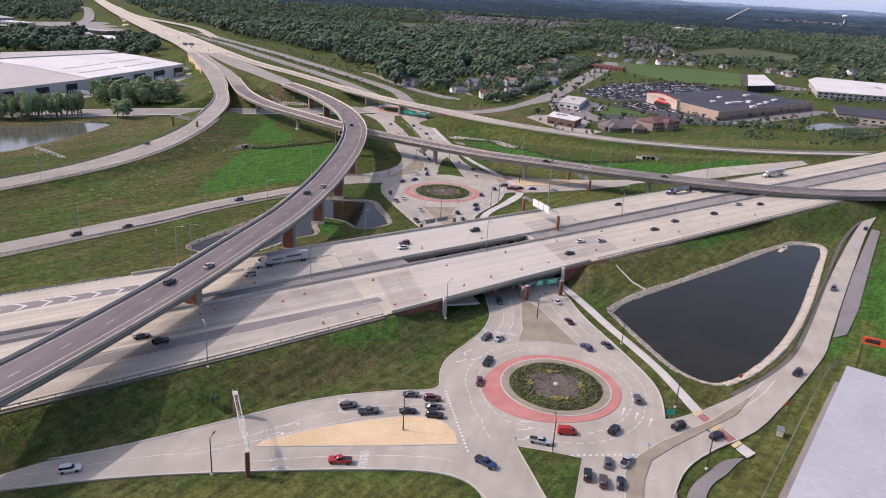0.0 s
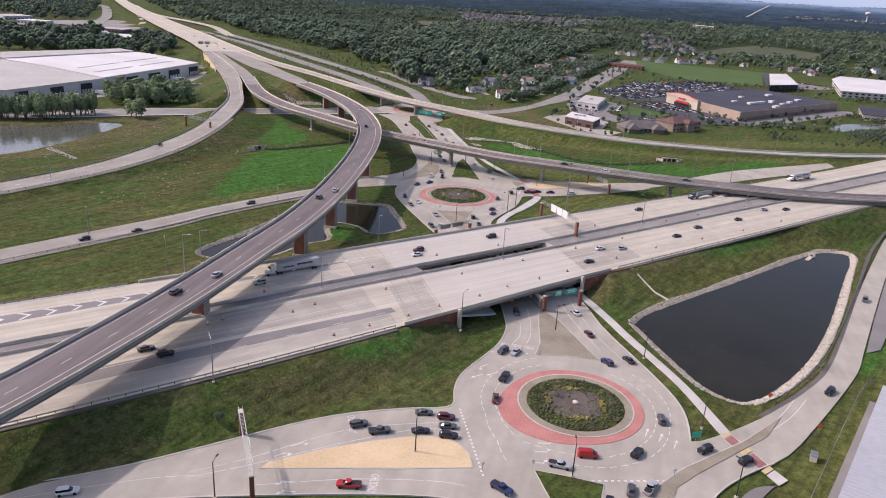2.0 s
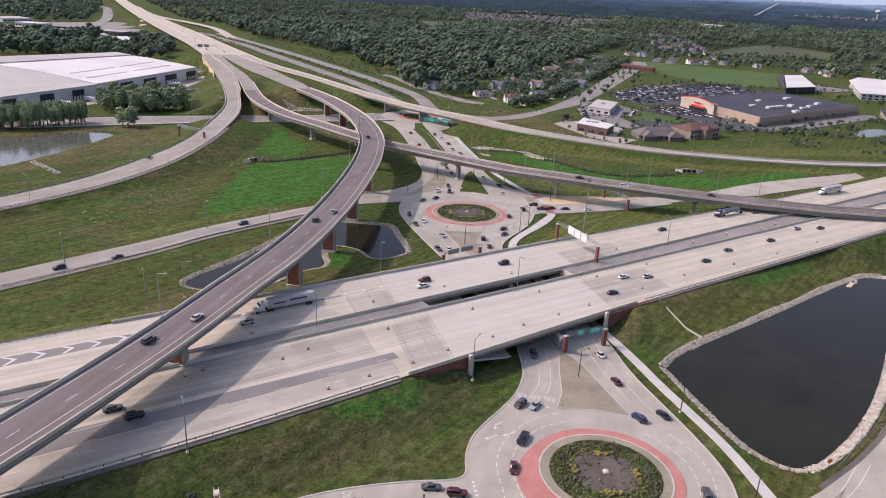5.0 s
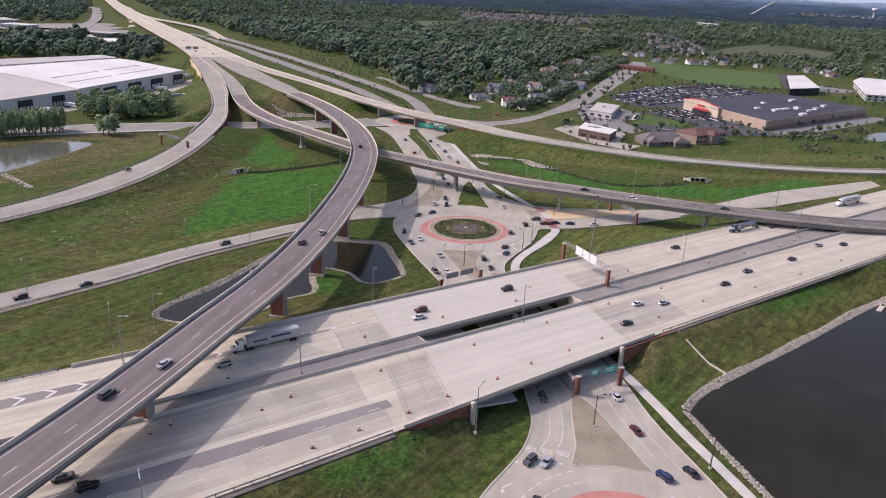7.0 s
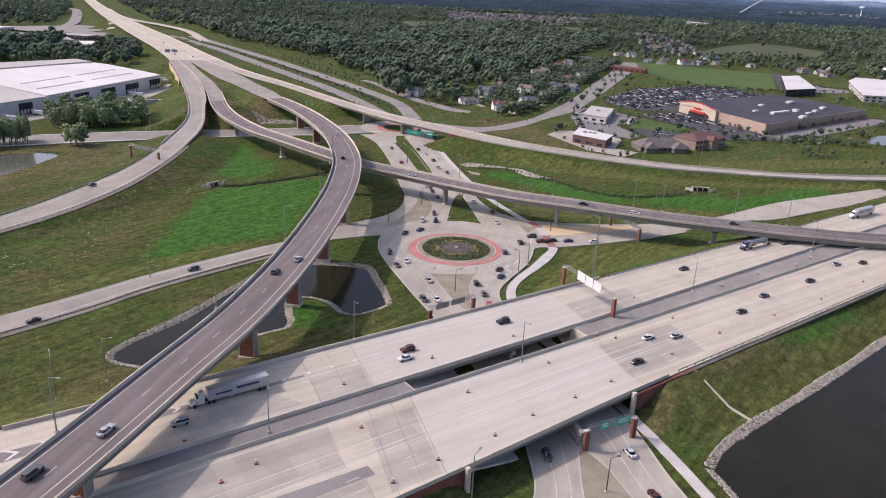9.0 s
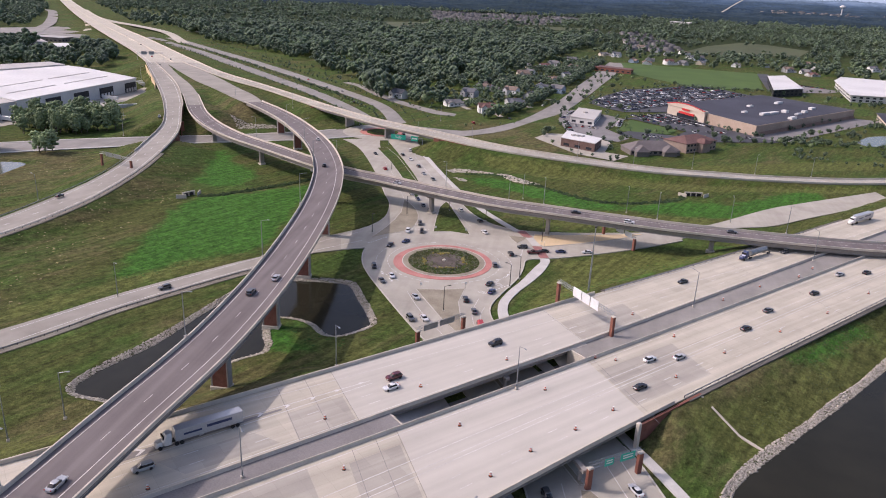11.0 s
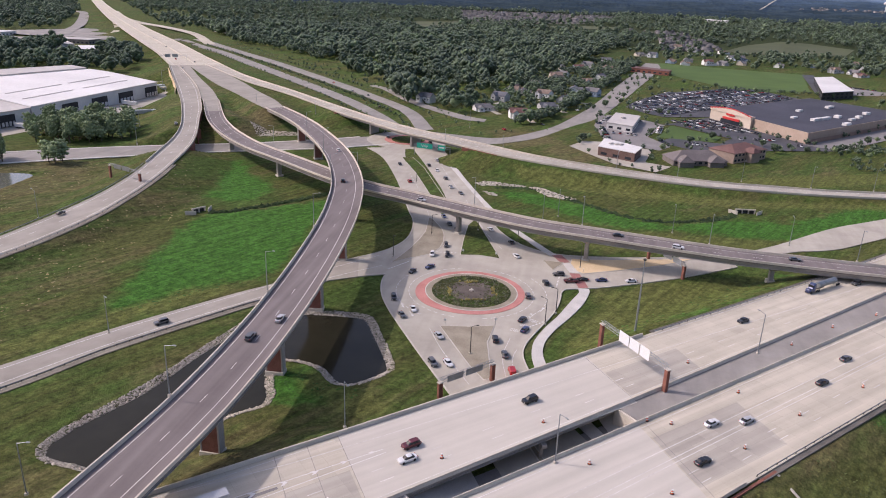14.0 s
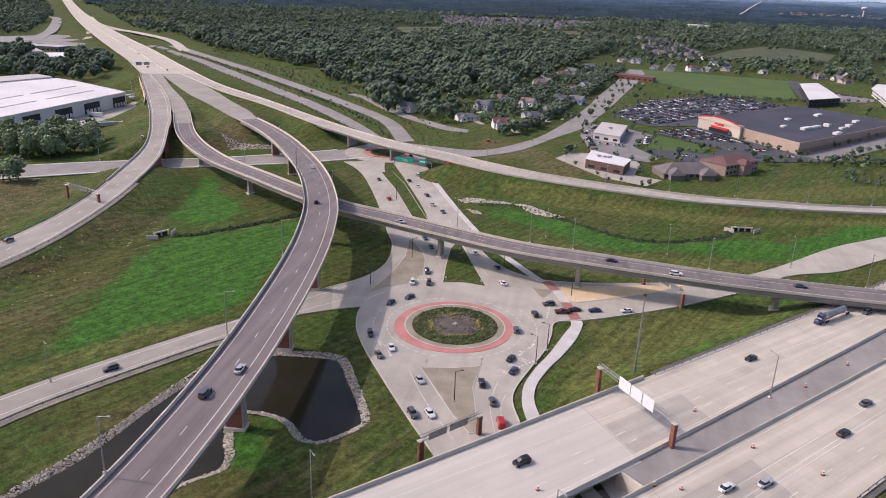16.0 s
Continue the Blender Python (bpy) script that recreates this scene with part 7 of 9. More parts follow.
# big store
store = empty("store_building")
tagged(store, "large tan supermarket with dark flat roof and curved red trim", "store")
S = [(212, 795), (254, 690), (398, 812), (339, 896)]
SC = np.mean(S, axis=0)
prism("wall", S, -0.5, 8.6, M_STUCCO, store)
prism("roof", [tuple(SC + (np.array(p) - SC) * 0.985) for p in S], 8.4, 8.75, M_ROOF_DARK, store, "dark flat membrane roof")
prism("facade", [(209, 793), (229, 745), (233, 748), (216, 798)], -0.5, 10.0, M_CREAM, store, "cream entrance facade")
a, b = np.array((208.6, 793.2)), np.array((228.8, 744.6))
for i in range(14):
    t0, t1 = i / 14, (i + 1) / 14
    h0 = 9.6 + 3.0 * math.sin(math.pi * min(1, max(0, (t0 + t1) / 2)))
    p, q = a + (b - a) * t0, a + (b - a) * t1
    wall_box(p, q, 8.5, h0, 0.8, M_CREAM, "gable_segment", store)
    wall_box(p, q, h0, h0 + 0.7, 1.1, M_REDTRIM, "red_trim_segment", store)
wall_box(a + (b - a) * 0.35, a + (b - a) * 0.75, 3.6, 5.4, 1.2, M_REDTRIM, "entrance_canopy", store, "dark red entrance canopy", 0.5)
wall_box(a + (b - a) * 0.3, a + (b - a) * 0.8, 0, 3.4, 0.5, M_PANE, "entrance_glazing", store, "dark entrance glazing", 0.3)
wall_box(a + (b - a) * 0.42, a + (b - a) * 0.62, 7.0, 8.6, 0.3, M_REDTRIM, "logo_shape", store, "red logo shape on the facade", 0.5)
wall_box((254.5, 689.4), (398.4, 811.2), 0, 3.2, 0.3, surface("brown_block", (0.2, 0.13, 0.1), (0.3, 0.21, 0.165), 1, 0.1), "block_base", store, "brown block base course", 0.1)
for x, y, w, d, h in ((285, 752, 12, 4, 2), (296, 760, 14, 4, 2), (312, 772, 5, 5, 2.4), (320, 762, 8, 3, 1.6), (332, 776, 6, 4, 2), (303, 735, 9, 4, 2), (270, 760, 7, 3, 1.5), (350, 800, 8, 4, 2), (290, 800, 6, 4, 1.6), (330, 830, 10, 4, 2)):
    part("roof_unit", box_bm([(x, y, 8.7 + h / 2, w, d, h, 40)], 0.1), M_ROOF_WHITE, store, "pale rooftop air unit")

# big warehouse
whs = empty("warehouse_building")
tagged(whs, "huge pale distribution warehouse with white roof and dark docks", "warehouse")
A = [(-327, 634), (-298, 783), (-371, 838), (-396, 851), (-470, 715), (-412, 688)]
B = [(-358, 540), (-327.5, 633), (-412, 687.5), (-471, 714), (-520, 640), (-450, 500)]
for q, h0, roof_m, lab in ((A, 11.5, M_ROOF_WHITE, "bright white metal roof"), (B, 10.8, M_ROOF_GREY, "pale grey flat roof"), ([(-472, 717), (-400, 851.5), (-424, 868), (-522, 740)], 12.5, M_ROOF_GREY, "grey roof of the rear hall")):
    c = np.mean(q, axis=0)
    prism("wall", q, -0.5, h0, M_PANEL, whs)
    prism("roof", [tuple(c + (np.array(p) - c) * 1.006) for p in q], h0, h0 + 0.5, roof_m, whs, lab)
for (a, b), spans in ((((-327, 634), (-298, 783)), ((0.2, 0.31), (0.42, 0.54), (0.64, 0.76), (0.88, 0.985))), (((-358, 540), (-327.5, 633)), ((0.08, 0.2), (0.42, 0.55), (0.74, 0.86)))):
    a, b = np.array(a, float), np.array(b, float)
    for t0, t1 in spans:
        # A dark box on the wall stands for each recessed dock opening.
        bay = wall_box(a + (b - a) * t0, a + (b - a) * t1, 0.5, 8.8, 0.8, M_DOCK, "dock_shelter", whs, "dark loading dock bay", 0.4)
        for k in range(4):
            q0, q1 = t0 + (t1 - t0) * (k + 0.2) / 4, t0 + (t1 - t0) * (k + 0.8) / 4
            wall_box(a + (b - a) * q0, a + (b - a) * q1, 0.9, 4.0, 0.3, M_PANEL, "dock_door", bay, "pale dock door", 0.95)
a, b, d = np.array((-327.0, 634.0)), np.array((-298.0, 783.0)), np.array((-85.0, 54.0))
for q, w0, w1 in ((0.3, 0.08, 0.44), (0.3, 0.52, 0.9), (0.62, 0.1, 0.5), (0.62, 0.56, 0.92)):
    wall_box(a + d * q + (b - a) * w0, a + d * q + (b - a) * w1, 11.9, 12.35, 1.6, M_ROOF_GREY, "ridge_vent", whs, "long grey ridge vent")
flat_quad("pavement_6", [(-350, 520), (-318, 590), (-292, 665), (-288, 695), (-268.5, 750), (-279, 774), (-305, 830), (-331.5, 886), (-345, 880), (-298.5, 784), (-327.5, 634), (-359, 540)], 0.05, M_CONC2, "pale concrete yard of the warehouse", "yard")
wall = curve_pts(with_z([(-262, 738), (-276.5, 774), (-302.5, 830), (-333, 895)], 9.9), 6.0)
tagged(sweep("retaining_wall", shifted(wall, 0.6), [(-0.3, -10.3), (-0.3, 1.0), (0.3, 1.0), (0.3, -10.3)], M_TAN), "tan concrete retaining wall beside the freeway ramp", "retaining wall", kind="structure")
for x, y, a_, col in ((-331, 588, -14, "white"), (-321, 612, -14, "white"), (-316, 624, -14, "red"), (-311, 652, -14, "white"), (-302, 690, -14, "silver"), (-296, 722, -14, "white"), (-306, 806, 62, "white"), (-313, 819, 62, "white"), (-258, 690, 30, "white"), (-268, 684, 30, "silver")):
    t = empty("parked_trailer")
    t.matrix_basis = pose(x, y, 0.05, 0, 0, a_)
    tagged(t, "pale box trailer parked at the warehouse", "trailer", "parked trailers")
    part("box", box_bm([(0, 0, 2.5, 14, 2.5, 2.8)], 0.05), PAINTS["white" if col == "red" else col], t)
    part("undercarriage", box_bm([(-4.5, 0, 0.6, 3, 2.2, 1.0)]), M_BLACKTRIM, t)
    if col == "red":
        part("tractor", loft([(0.5, 7.6, 10.5, 1.1), (2.4, 7.6, 10.4, 1.15), (3.1, 7.7, 9.6, 1.0)]), PAINTS["red"], t, "red truck cab")


def simple_building(name, pts, h, wall_m, roof_m, label, cat="building", units=0, over=1.02):
    b = empty(name)
    tagged(b, label, cat)
    c = np.mean(pts, axis=0)
    prism("wall", pts, -0.5, h, wall_m, b)
    prism("roof", [tuple(c + (np.array(p) - c) * over) for p in pts], h, h + 0.5, roof_m, b)
    P_ = np.array(pts, float)
    for i in range(len(P_)):
        a, q = P_[i], P_[(i + 1) % len(P_)]
        L = np.linalg.norm(q - a)
        n = int(L / 7)
        for k in range(n):
            t0, t1 = (k + 0.25) / n, (k + 0.75) / n
            d = (q - a) / L
            nn = np.array((d[1], -d[0]))
            if (c - a) @ nn > 0:
                nn = -nn
            for z in (1.0,) if h < 7 else (1.0, h - 3.2):
                m_ = (a + (q - a) * (t0 + t1) / 2) + nn * 0.04
                part("window", box_bm([(m_[0], m_[1], z + 0.9, L / n * 0.5, 0.12, 1.8, math.degrees(math.atan2(d[1], d[0])))]), M_PANE, b)
    for k in range(units):
        p = c + rng.uniform(-6, 6, 2)
        part("roof_unit", box_bm([(p[0], p[1], h + 1.0, 3, 2, 1.2, 30)], 0.05), M_ROOF_GREY, b)
    return b


simple_building("bank_building", [(82.5, 615.5), (104, 598), (112.5, 617.5), (91, 643)], 6.0, surface("dark_brick", (0.1, 0.062, 0.052), (0.165, 0.105, 0.09), 1.5, 0.3), M_ROOF_WHITE, "small dark brick bank with bright white flat roof", units=3)
simple_building("shop_building", [(104, 717), (122.5, 704), (138.5, 755), (119.5, 767)], 5.0, M_PANEL, M_ROOF_GREY, "low pale shop building with grey roof", units=3)
simple_building("hall_building", [(375, 950), (421, 977), (460, 1120), (430, 1104)], 8.0, M_DOCK, M_ROOF_WHITE, "dark-walled hall with bright white roof")
simple_building("factory_building", [(460, 939), (610, 918), (760, 1040), (549, 1140), (514, 1087)], 7.5, M_PANEL, M_ROOF_WHITE, "long low factory with bright white roof", units=4)
simple_building("depot_building", [(397, 750), (500, 692), (548, 770), (424, 817)], 5.5, M_CREAM, M_ROOF_DARK, "low depot with dark roof and cream walls")
simple_building("far_factory", [(775, 2850), (835, 2800), (850, 2830), (790, 2885)], 12, M_ROOF_WHITE, M_ROOF_WHITE, "distant long white factory")
simple_building("school_building", [(205, 1160), (250, 1130), (258, 1150), (215, 1182)], 5, M_BRICK, M_SHINGLE[3], "low building with red-brown roof")


def roof_part(name, cx, cy, w, d, h, rise, mat, parent, turn=0, hip=0.0):
    """A pitched roof of two or four slopes, 0.25 m thick, over w by d."""
    bm = bmesh.new()
    e = 0.5
    rx = w / 2 + e - hip
    ridge = [(-rx, 0, h + rise), (rx, 0, h + rise)]
    eave = [(-w / 2 - e, -d / 2 - e, h - 0.2), (w / 2 + e, -d / 2 - e, h - 0.2), (w / 2 + e, d / 2 + e, h - 0.2), (-w / 2 - e, d / 2 + e, h - 0.2)]
    up = [bm.verts.new(p) for p in eave + ridge]
    lo = [bm.verts.new((p[0], p[1], p[2] - 0.25)) for p in eave + ridge]
    faces = [(0, 1, 5, 4), (2, 3, 4, 5)] + ([(1, 2, 5), (3, 0, 4)] if hip else [])
    for q in faces:
        bm.faces.new([up[i] for i in q])
        bm.faces.new([lo[i] for i in q][::-1])
    rim = [(0, 1), (1, 2), (2, 3), (3, 0)] if hip else [(0, 1), (1, 5), (5, 2), (2, 3), (3, 4), (4, 0)]
    for i, j in rim:
        bm.faces.new((up[i], lo[i], lo[j], up[j]))
    bmesh.ops.transform(bm, matrix=pose(cx, cy, 0, 0, 0, turn), verts=bm.verts[:])
    return part(name, bm, mat, parent)


def gable_walls(name, cx, cy, w, d, h, rise, mat, parent, turn=0):
    """A box with gable ends."""
    bm = bmesh.new()
    end = [(-d / 2, -0.6), (d / 2, -0.6), (d / 2, h), (0, h + rise), (-d / 2, h)]
    a = [bm.verts.new((-w / 2, y, z)) for y, z in end]
    b = [bm.verts.new((w / 2, y, z)) for y, z in end]
    bm.faces.new(a[::-1])
    bm.faces.new(b)
    for i in range(5):
        bm.faces.new((a[i], a[(i + 1) % 5], b[(i + 1) % 5], b[i]))
    bmesh.ops.transform(bm, matrix=pose(cx, cy, 0, 0, 0, turn), verts=bm.verts[:])
    bmesh.ops.recalc_face_normals(bm, faces=bm.faces[:])
    return part(name, bm, mat, parent)


def house(x, y, ang, w, d, h, rise, wall_m, roof_m, label, garage):
    """A suburban house: gabled block, cross wing, garage, windows and chimney."""
    H_ = empty("house")
    H_.matrix_basis = pose(x, y, 0, 0, 0, ang)
    tagged(H_, label, "house")
    gable_walls("wall", 0, 0, w, d, h, rise, wall_m, H_)
    roof_part("roof", 0, 0, w, d, h, rise, roof_m, H_)
    wing = gable_walls("wing", -w * 0.22, -d * 0.5, d * 0.8, w * 0.36, h, rise * 0.75, wall_m, H_, 90)
    roof_part("wing_roof", -w * 0.22, -d * 0.5, d * 0.8, w * 0.36, h, rise * 0.75, roof_m, wing, 90)
    for wx, wy, ww in ((w * 0.12, -d / 2, 1.6), (w * 0.36, -d / 2, 1.3), (-w * 0.22, -d * 0.9, 1.8), (-w * 0.25, d / 2, 1.5), (w * 0.2, d / 2, 1.8)):
        part("window", box_bm([(wx, wy, h * 0.55, ww, 0.12, 1.2)]), M_PANE, H_)
    part("door", box_bm([(w * 0.02, -d / 2 - 0.03, 1.0, 1.0, 0.12, 2.0)]), M_SHINGLE[1], H_)
    part("chimney", box_bm([(w * 0.2, d * 0.12, h + rise * 0.85, 0.8, 0.8, 1.6)], 0.03), M_BRICK, H_)
    if garage:
        g = gable_walls("garage", w / 2 + 2.8, -1.5, d * 0.8, 6.4, 2.6, 1.5, wall_m, H_, 90)
        part("garage_door", box_bm([(w / 2 + 2.8, -1.5 - d * 0.4 - 0.03, 1.2, 4.6, 0.1, 2.2)]), M_SIDING[0], g)
        roof_part("garage_roof", w / 2 + 2.8, -1.5, d * 0.8, 6.4, 2.6, 1.5, roof_m, g, 90)
    return H_


def hipped_hall(name, x, y, ang, w, d, h, rise, wall_m, roof_m, label, cat, bays):
    """A larger hipped building with front pavilions and rows of windows."""
    H_ = empty(name)
    H_.matrix_basis = pose(x, y, 0, 0, 0, ang)
    tagged(H_, label, cat)
    part("wall", box_bm([(0, 0, h / 2 - 0.3, w, d, h + 0.6)], 0.03), wall_m, H_)
    roof_part("roof", 0, 0, w, d, h, rise, roof_m, H_, 0, d * 0.5)
    for q in bays:
        b = part("pavilion", box_bm([(q * w, -d / 2 - 2.0, h / 2 - 0.3, w * 0.26, 5.0, h + 0.6)], 0.03), wall_m, H_)
        roof_part("pavilion_roof", q * w, -d / 2 - 0.5, 9.0, w * 0.26, h, rise * 0.72, roof_m, b, 90, 3.0)
    for z in np.arange(1.7, h, 3.6):
        for k in range(-4, 5):
            part("window", box_bm([(k * w * 0.11, -d / 2 - 0.03, z, w * 0.06, 0.12, 1.5)]), M_PANE, H_, "dark window")
        for k in range(-2, 3):
            part("window", box_bm([(w / 2 + 0.03, k * d * 0.2, z, 0.12, d * 0.12, 1.5)]), M_PANE, H_, "dark window")
    return H_


M_TAUPE = surface("taupe_shingles", (0.115, 0.1, 0.098), (0.18, 0.16, 0.155), 1.5, 0.1)
M_CLINIC = surface("grey_brown_cladding", (0.13, 0.115, 0.105), (0.2, 0.18, 0.165), 1.0, 0.2)
hipped_hall("office_building", 180.5, 627.5, 36, 35, 21, 7.0, 3.6, surface("brown_stucco", (0.24, 0.18, 0.145), (0.33, 0.26, 0.215), 0.8, 0.05), M_SHINGLE[3], "two-storey tan office with red-brown hipped roof", "office", (0.0,))
hipped_hall("clinic_building", 146, 607, 9, 37, 19, 3.4, 5.2, M_CLINIC, M_TAUPE, "low dark clinic with taupe hipped roofs", "clinic", (-0.3, 0.26))
HOUSES = [(2, 781), (20, 845), (35, 915), (44, 894), (33, 750), (61, 955), (62, 806), (65, 874), (83, 852), (102, 934), (91, 1038), (104, 1070), (134, 1168), (150, 1188), (148, 1056), (173, 1172), (186, 1262), (107, 1148), (126, 1010), (118, 905), (115, 1595), (121, 1515), (153, 1541), (201, 1552), (266, 1414), (286, 1400), (294, 1311), (329, 1346), (350, 1304), (376, 1309), (425, 1430), (377, 1602), (462, 1313), (519, 1334), (525, 1262), (549, 1250), (541, 1216), (-51, 815), (410, 1330), (310, 1290)]
HOUSES += [(430, 1400), (400, 1480), (440, 1530), (390, 1545), (600, 1330), (660, 1300), (700, 1340), (620, 1390), (-690, 1200)]
TURNS = (20, -35, 55, 80, 10, -60)
for i, (x, y) in enumerate(HOUSES):
    wi, ri = (0, 3, 0, 1, 0, 2, 3)[i % 7], (0, 2, 1, 0, 3, 0, 2, 1)[i % 8]
    words = ("white", "beige", "blue-grey", "pale grey")[wi], ("grey", "brown", "slate", "red-brown")[ri]
    house(x, y, TURNS[i % 6], 15 + (i * 5) % 5, 10 + (i * 3) % 3, 3.2 + 2.2 * (i % 3 == 1), 2.8 + (i % 3) * 0.5, M_SIDING[wi], M_SHINGLE[ri], f"{words[0]} suburban house with {words[1]} shingle roof", i % 2 == 0)

for i, (x, y) in enumerate(HOUSES[:17]):
    a = radians(TURNS[i % 6])
    d, n = np.array((math.cos(a), math.sin(a))), np.array((math.sin(a), -math.cos(a)))
    c = np.array((x, y)) + d * 8 + n * 7
    flat_quad("driveway_%d" % (i + 1), [tuple(c - d * 2.6), tuple(c + d * 2.6), tuple(c + d * 3 + n * 16), tuple(c - d * 2.2 + n * 16)], 0.045, M_CONC2, "pale concrete driveway of a house", "driveway")

# far suburbs
def far_houses(n, poly):
    p = scatter(poly, n)
    V, F = [], []
    base = np.array([(-1, -1, 0), (1, -1, 0), (1, 1, 0), (-1, 1, 0), (-1, -1, .6), (1, -1, .6), (1, 1, .6), (-1, 1, .6), (-1, 0, 1), (1, 0, 1)], float)
    bf = [(0, 1, 5), (0, 5, 4), (1, 2, 6), (1, 6, 5), (2, 3, 7), (2, 7, 6), (3, 0, 4), (3, 4, 7), (4, 5, 9), (4, 9, 8), (6, 7, 8), (6, 8, 9), (5, 6, 9), (7, 4, 8)]
    z = ground_height(p)
    for i, (x, y) in enumerate(p):
        a = rng.uniform(0, 3.1)
        c, s = math.cos(a), math.sin(a)
        q = base * (rng.uniform(4.5, 8), rng.uniform(3.5, 5.5), rng.uniform(5, 7.5)) * (1.2 if y > 3300 else 0.9)
        V.append(np.c_[q[:, 0] * c - q[:, 1] * s + x, q[:, 0] * s + q[:, 1] * c + y, q[:, 2] + z[i]])
        F.extend([(a_ + 10 * i, b_ + 10 * i, c_ + 10 * i) for a_, b_, c_ in bf])
    return np.vstack(V), np.array(F)


def far_house_material():
    """Pale walls under darker pitched roofs, tone by house."""
    m, nt, p = nodes_of("far_houses")
    g = nt.nodes.new("ShaderNodeNewGeometry")
    xyz = nt.nodes.new("ShaderNodeSeparateXYZ")
    nt.links.new(g.outputs["True Normal"], xyz.inputs[0])
    up = span_map(nt, xyz.outputs["Z"], 0.2, 0.3)
    walls = ramp(nt, g.outputs["Random Per Island"], [(0, (0.12, 0.115, 0.11)), (0.85, (0.13, 0.127, 0.125)), (1, (0.32, 0.315, 0.31))])
    roofs = ramp(nt, g.outputs["Random Per Island"], [(0, (0.05, 0.05, 0.056)), (0.6, (0.095, 0.092, 0.094)), (1, (0.155, 0.148, 0.144))])
    nt.links.new(mix(nt, up, walls, roofs), p.inputs["Base Color"])
    p.inputs["Roughness"].default_value = 0.9
    return m


M_FARHOUSE = far_house_material()
SUBURB = [(-95, 3080), (-62, 2230), (120, 2330), (300, 2450), (430, 2750), (500, 3060), (200, 3100)]


def ring_place(r, az):
    return (r * math.sin(radians(az)), r * math.cos(radians(az)) + 40)


TOWN = [ring_place(r, az) for r, az in ((3820, 21.0), (3990, 22.5), (3960, 25.5), (4040, 30), (3900, 34), (3830, 27), (3860, 23.5))]
M_LAWNS = surface("suburb_lawns", (0.06, 0.066, 0.042), (0.15, 0.14, 0.115), 0.06, 0.015)
flat_quad("field_suburb", [(-95, 2950), (-62, 2230), (120, 2330), (300, 2450), (430, 2750), (470, 2990), (200, 3060)], 0.3, M_LAWNS, "pale lawns and drives of a distant suburb", "suburb ground")
for n, poly, lab in ((700, SUBURB, "distant suburb of small taupe-roofed houses"), (150, [(330, 1560), (450, 1520), (500, 1900), (520, 2180), (370, 2180), (440, 2040)], "distant houses among the woods"), (60, [(700, 1230), (1100, 1400), (1000, 1560), (720, 1360)], "distant houses among the woods"), (70, [(-62, 2215), (120, 2280), (150, 2210), (30, 2120)], "distant low pale buildings"), (110, TOWN, "distant pale buildings of a town")):
    v, f = far_houses(n, poly)
    tagged(array_mesh("distant_houses", v, f, M_FARHOUSE), lab, "houses", kind="stuff")
for k, q in enumerate(([(-930, 1400), (-880, 1360), (-850, 1400), (-900, 1440)], [(-820, 1300), (-770, 1290), (-765, 1320), (-815, 1330)], [(-640, 1180), (-600, 1130), (-575, 1150), (-615, 1200)], [(-520, 1560), (-490, 1530), (-470, 1550), (-500, 1580)], [(-430, 1480), (-400, 1450), (-385, 1470), (-415, 1500)])):
    simple_building("low_store", q, 5.5, M_PANEL, (M_ROOF_GREY, M_ROOF_WHITE)[k % 2], "low pale commercial building by the freeway")
for q, roof_m in (([(-672, 1258), (-584, 1242), (-588, 1214), (-668, 1230)], M_ROOF_GREY), ([(-562, 1130), (-532, 1085), (-512, 1096), (-543, 1142)], M_ROOF_WHITE)):
    simple_building("low_store", q, 6.0, M_CLINIC, roof_m, "low dark-walled store among trees")
water_tower = empty("water_tower")
tagged(water_tower, "distant pale water tower on a column", "water tower")
wx, wy = ring_place(3930, 26.3)
wz = float(far_rise(np.array([(wx, wy)]))[0])
part("column", tube((wx, wy, wz), (wx, wy, wz + 34), 3.2, 2.2, 12), M_ROOF_WHITE, water_tower)
v, f = blobs(np.array([(wx, wy, wz + 38.0)]), np.array([[13.0, 13.0, 7.0]]), ICO2, 0.0)
array_mesh("tank", v, f, M_ROOF_WHITE, water_tower, True)

line = np.array([ring_place(r, az) for r, az in ((3640, 18.9), (3800, 19.2), (4000, 19.5), (4250, 19.9), (4430, 20.2))])
line = curve_pts(np.c_[line, far_rise(line) + 14], 40.0)
tagged(between("road_27", shifted(line, 4), shifted(line, -4), 1.0, M_CONC2), "distant pale road climbing over the woods", "road", kind="structure")

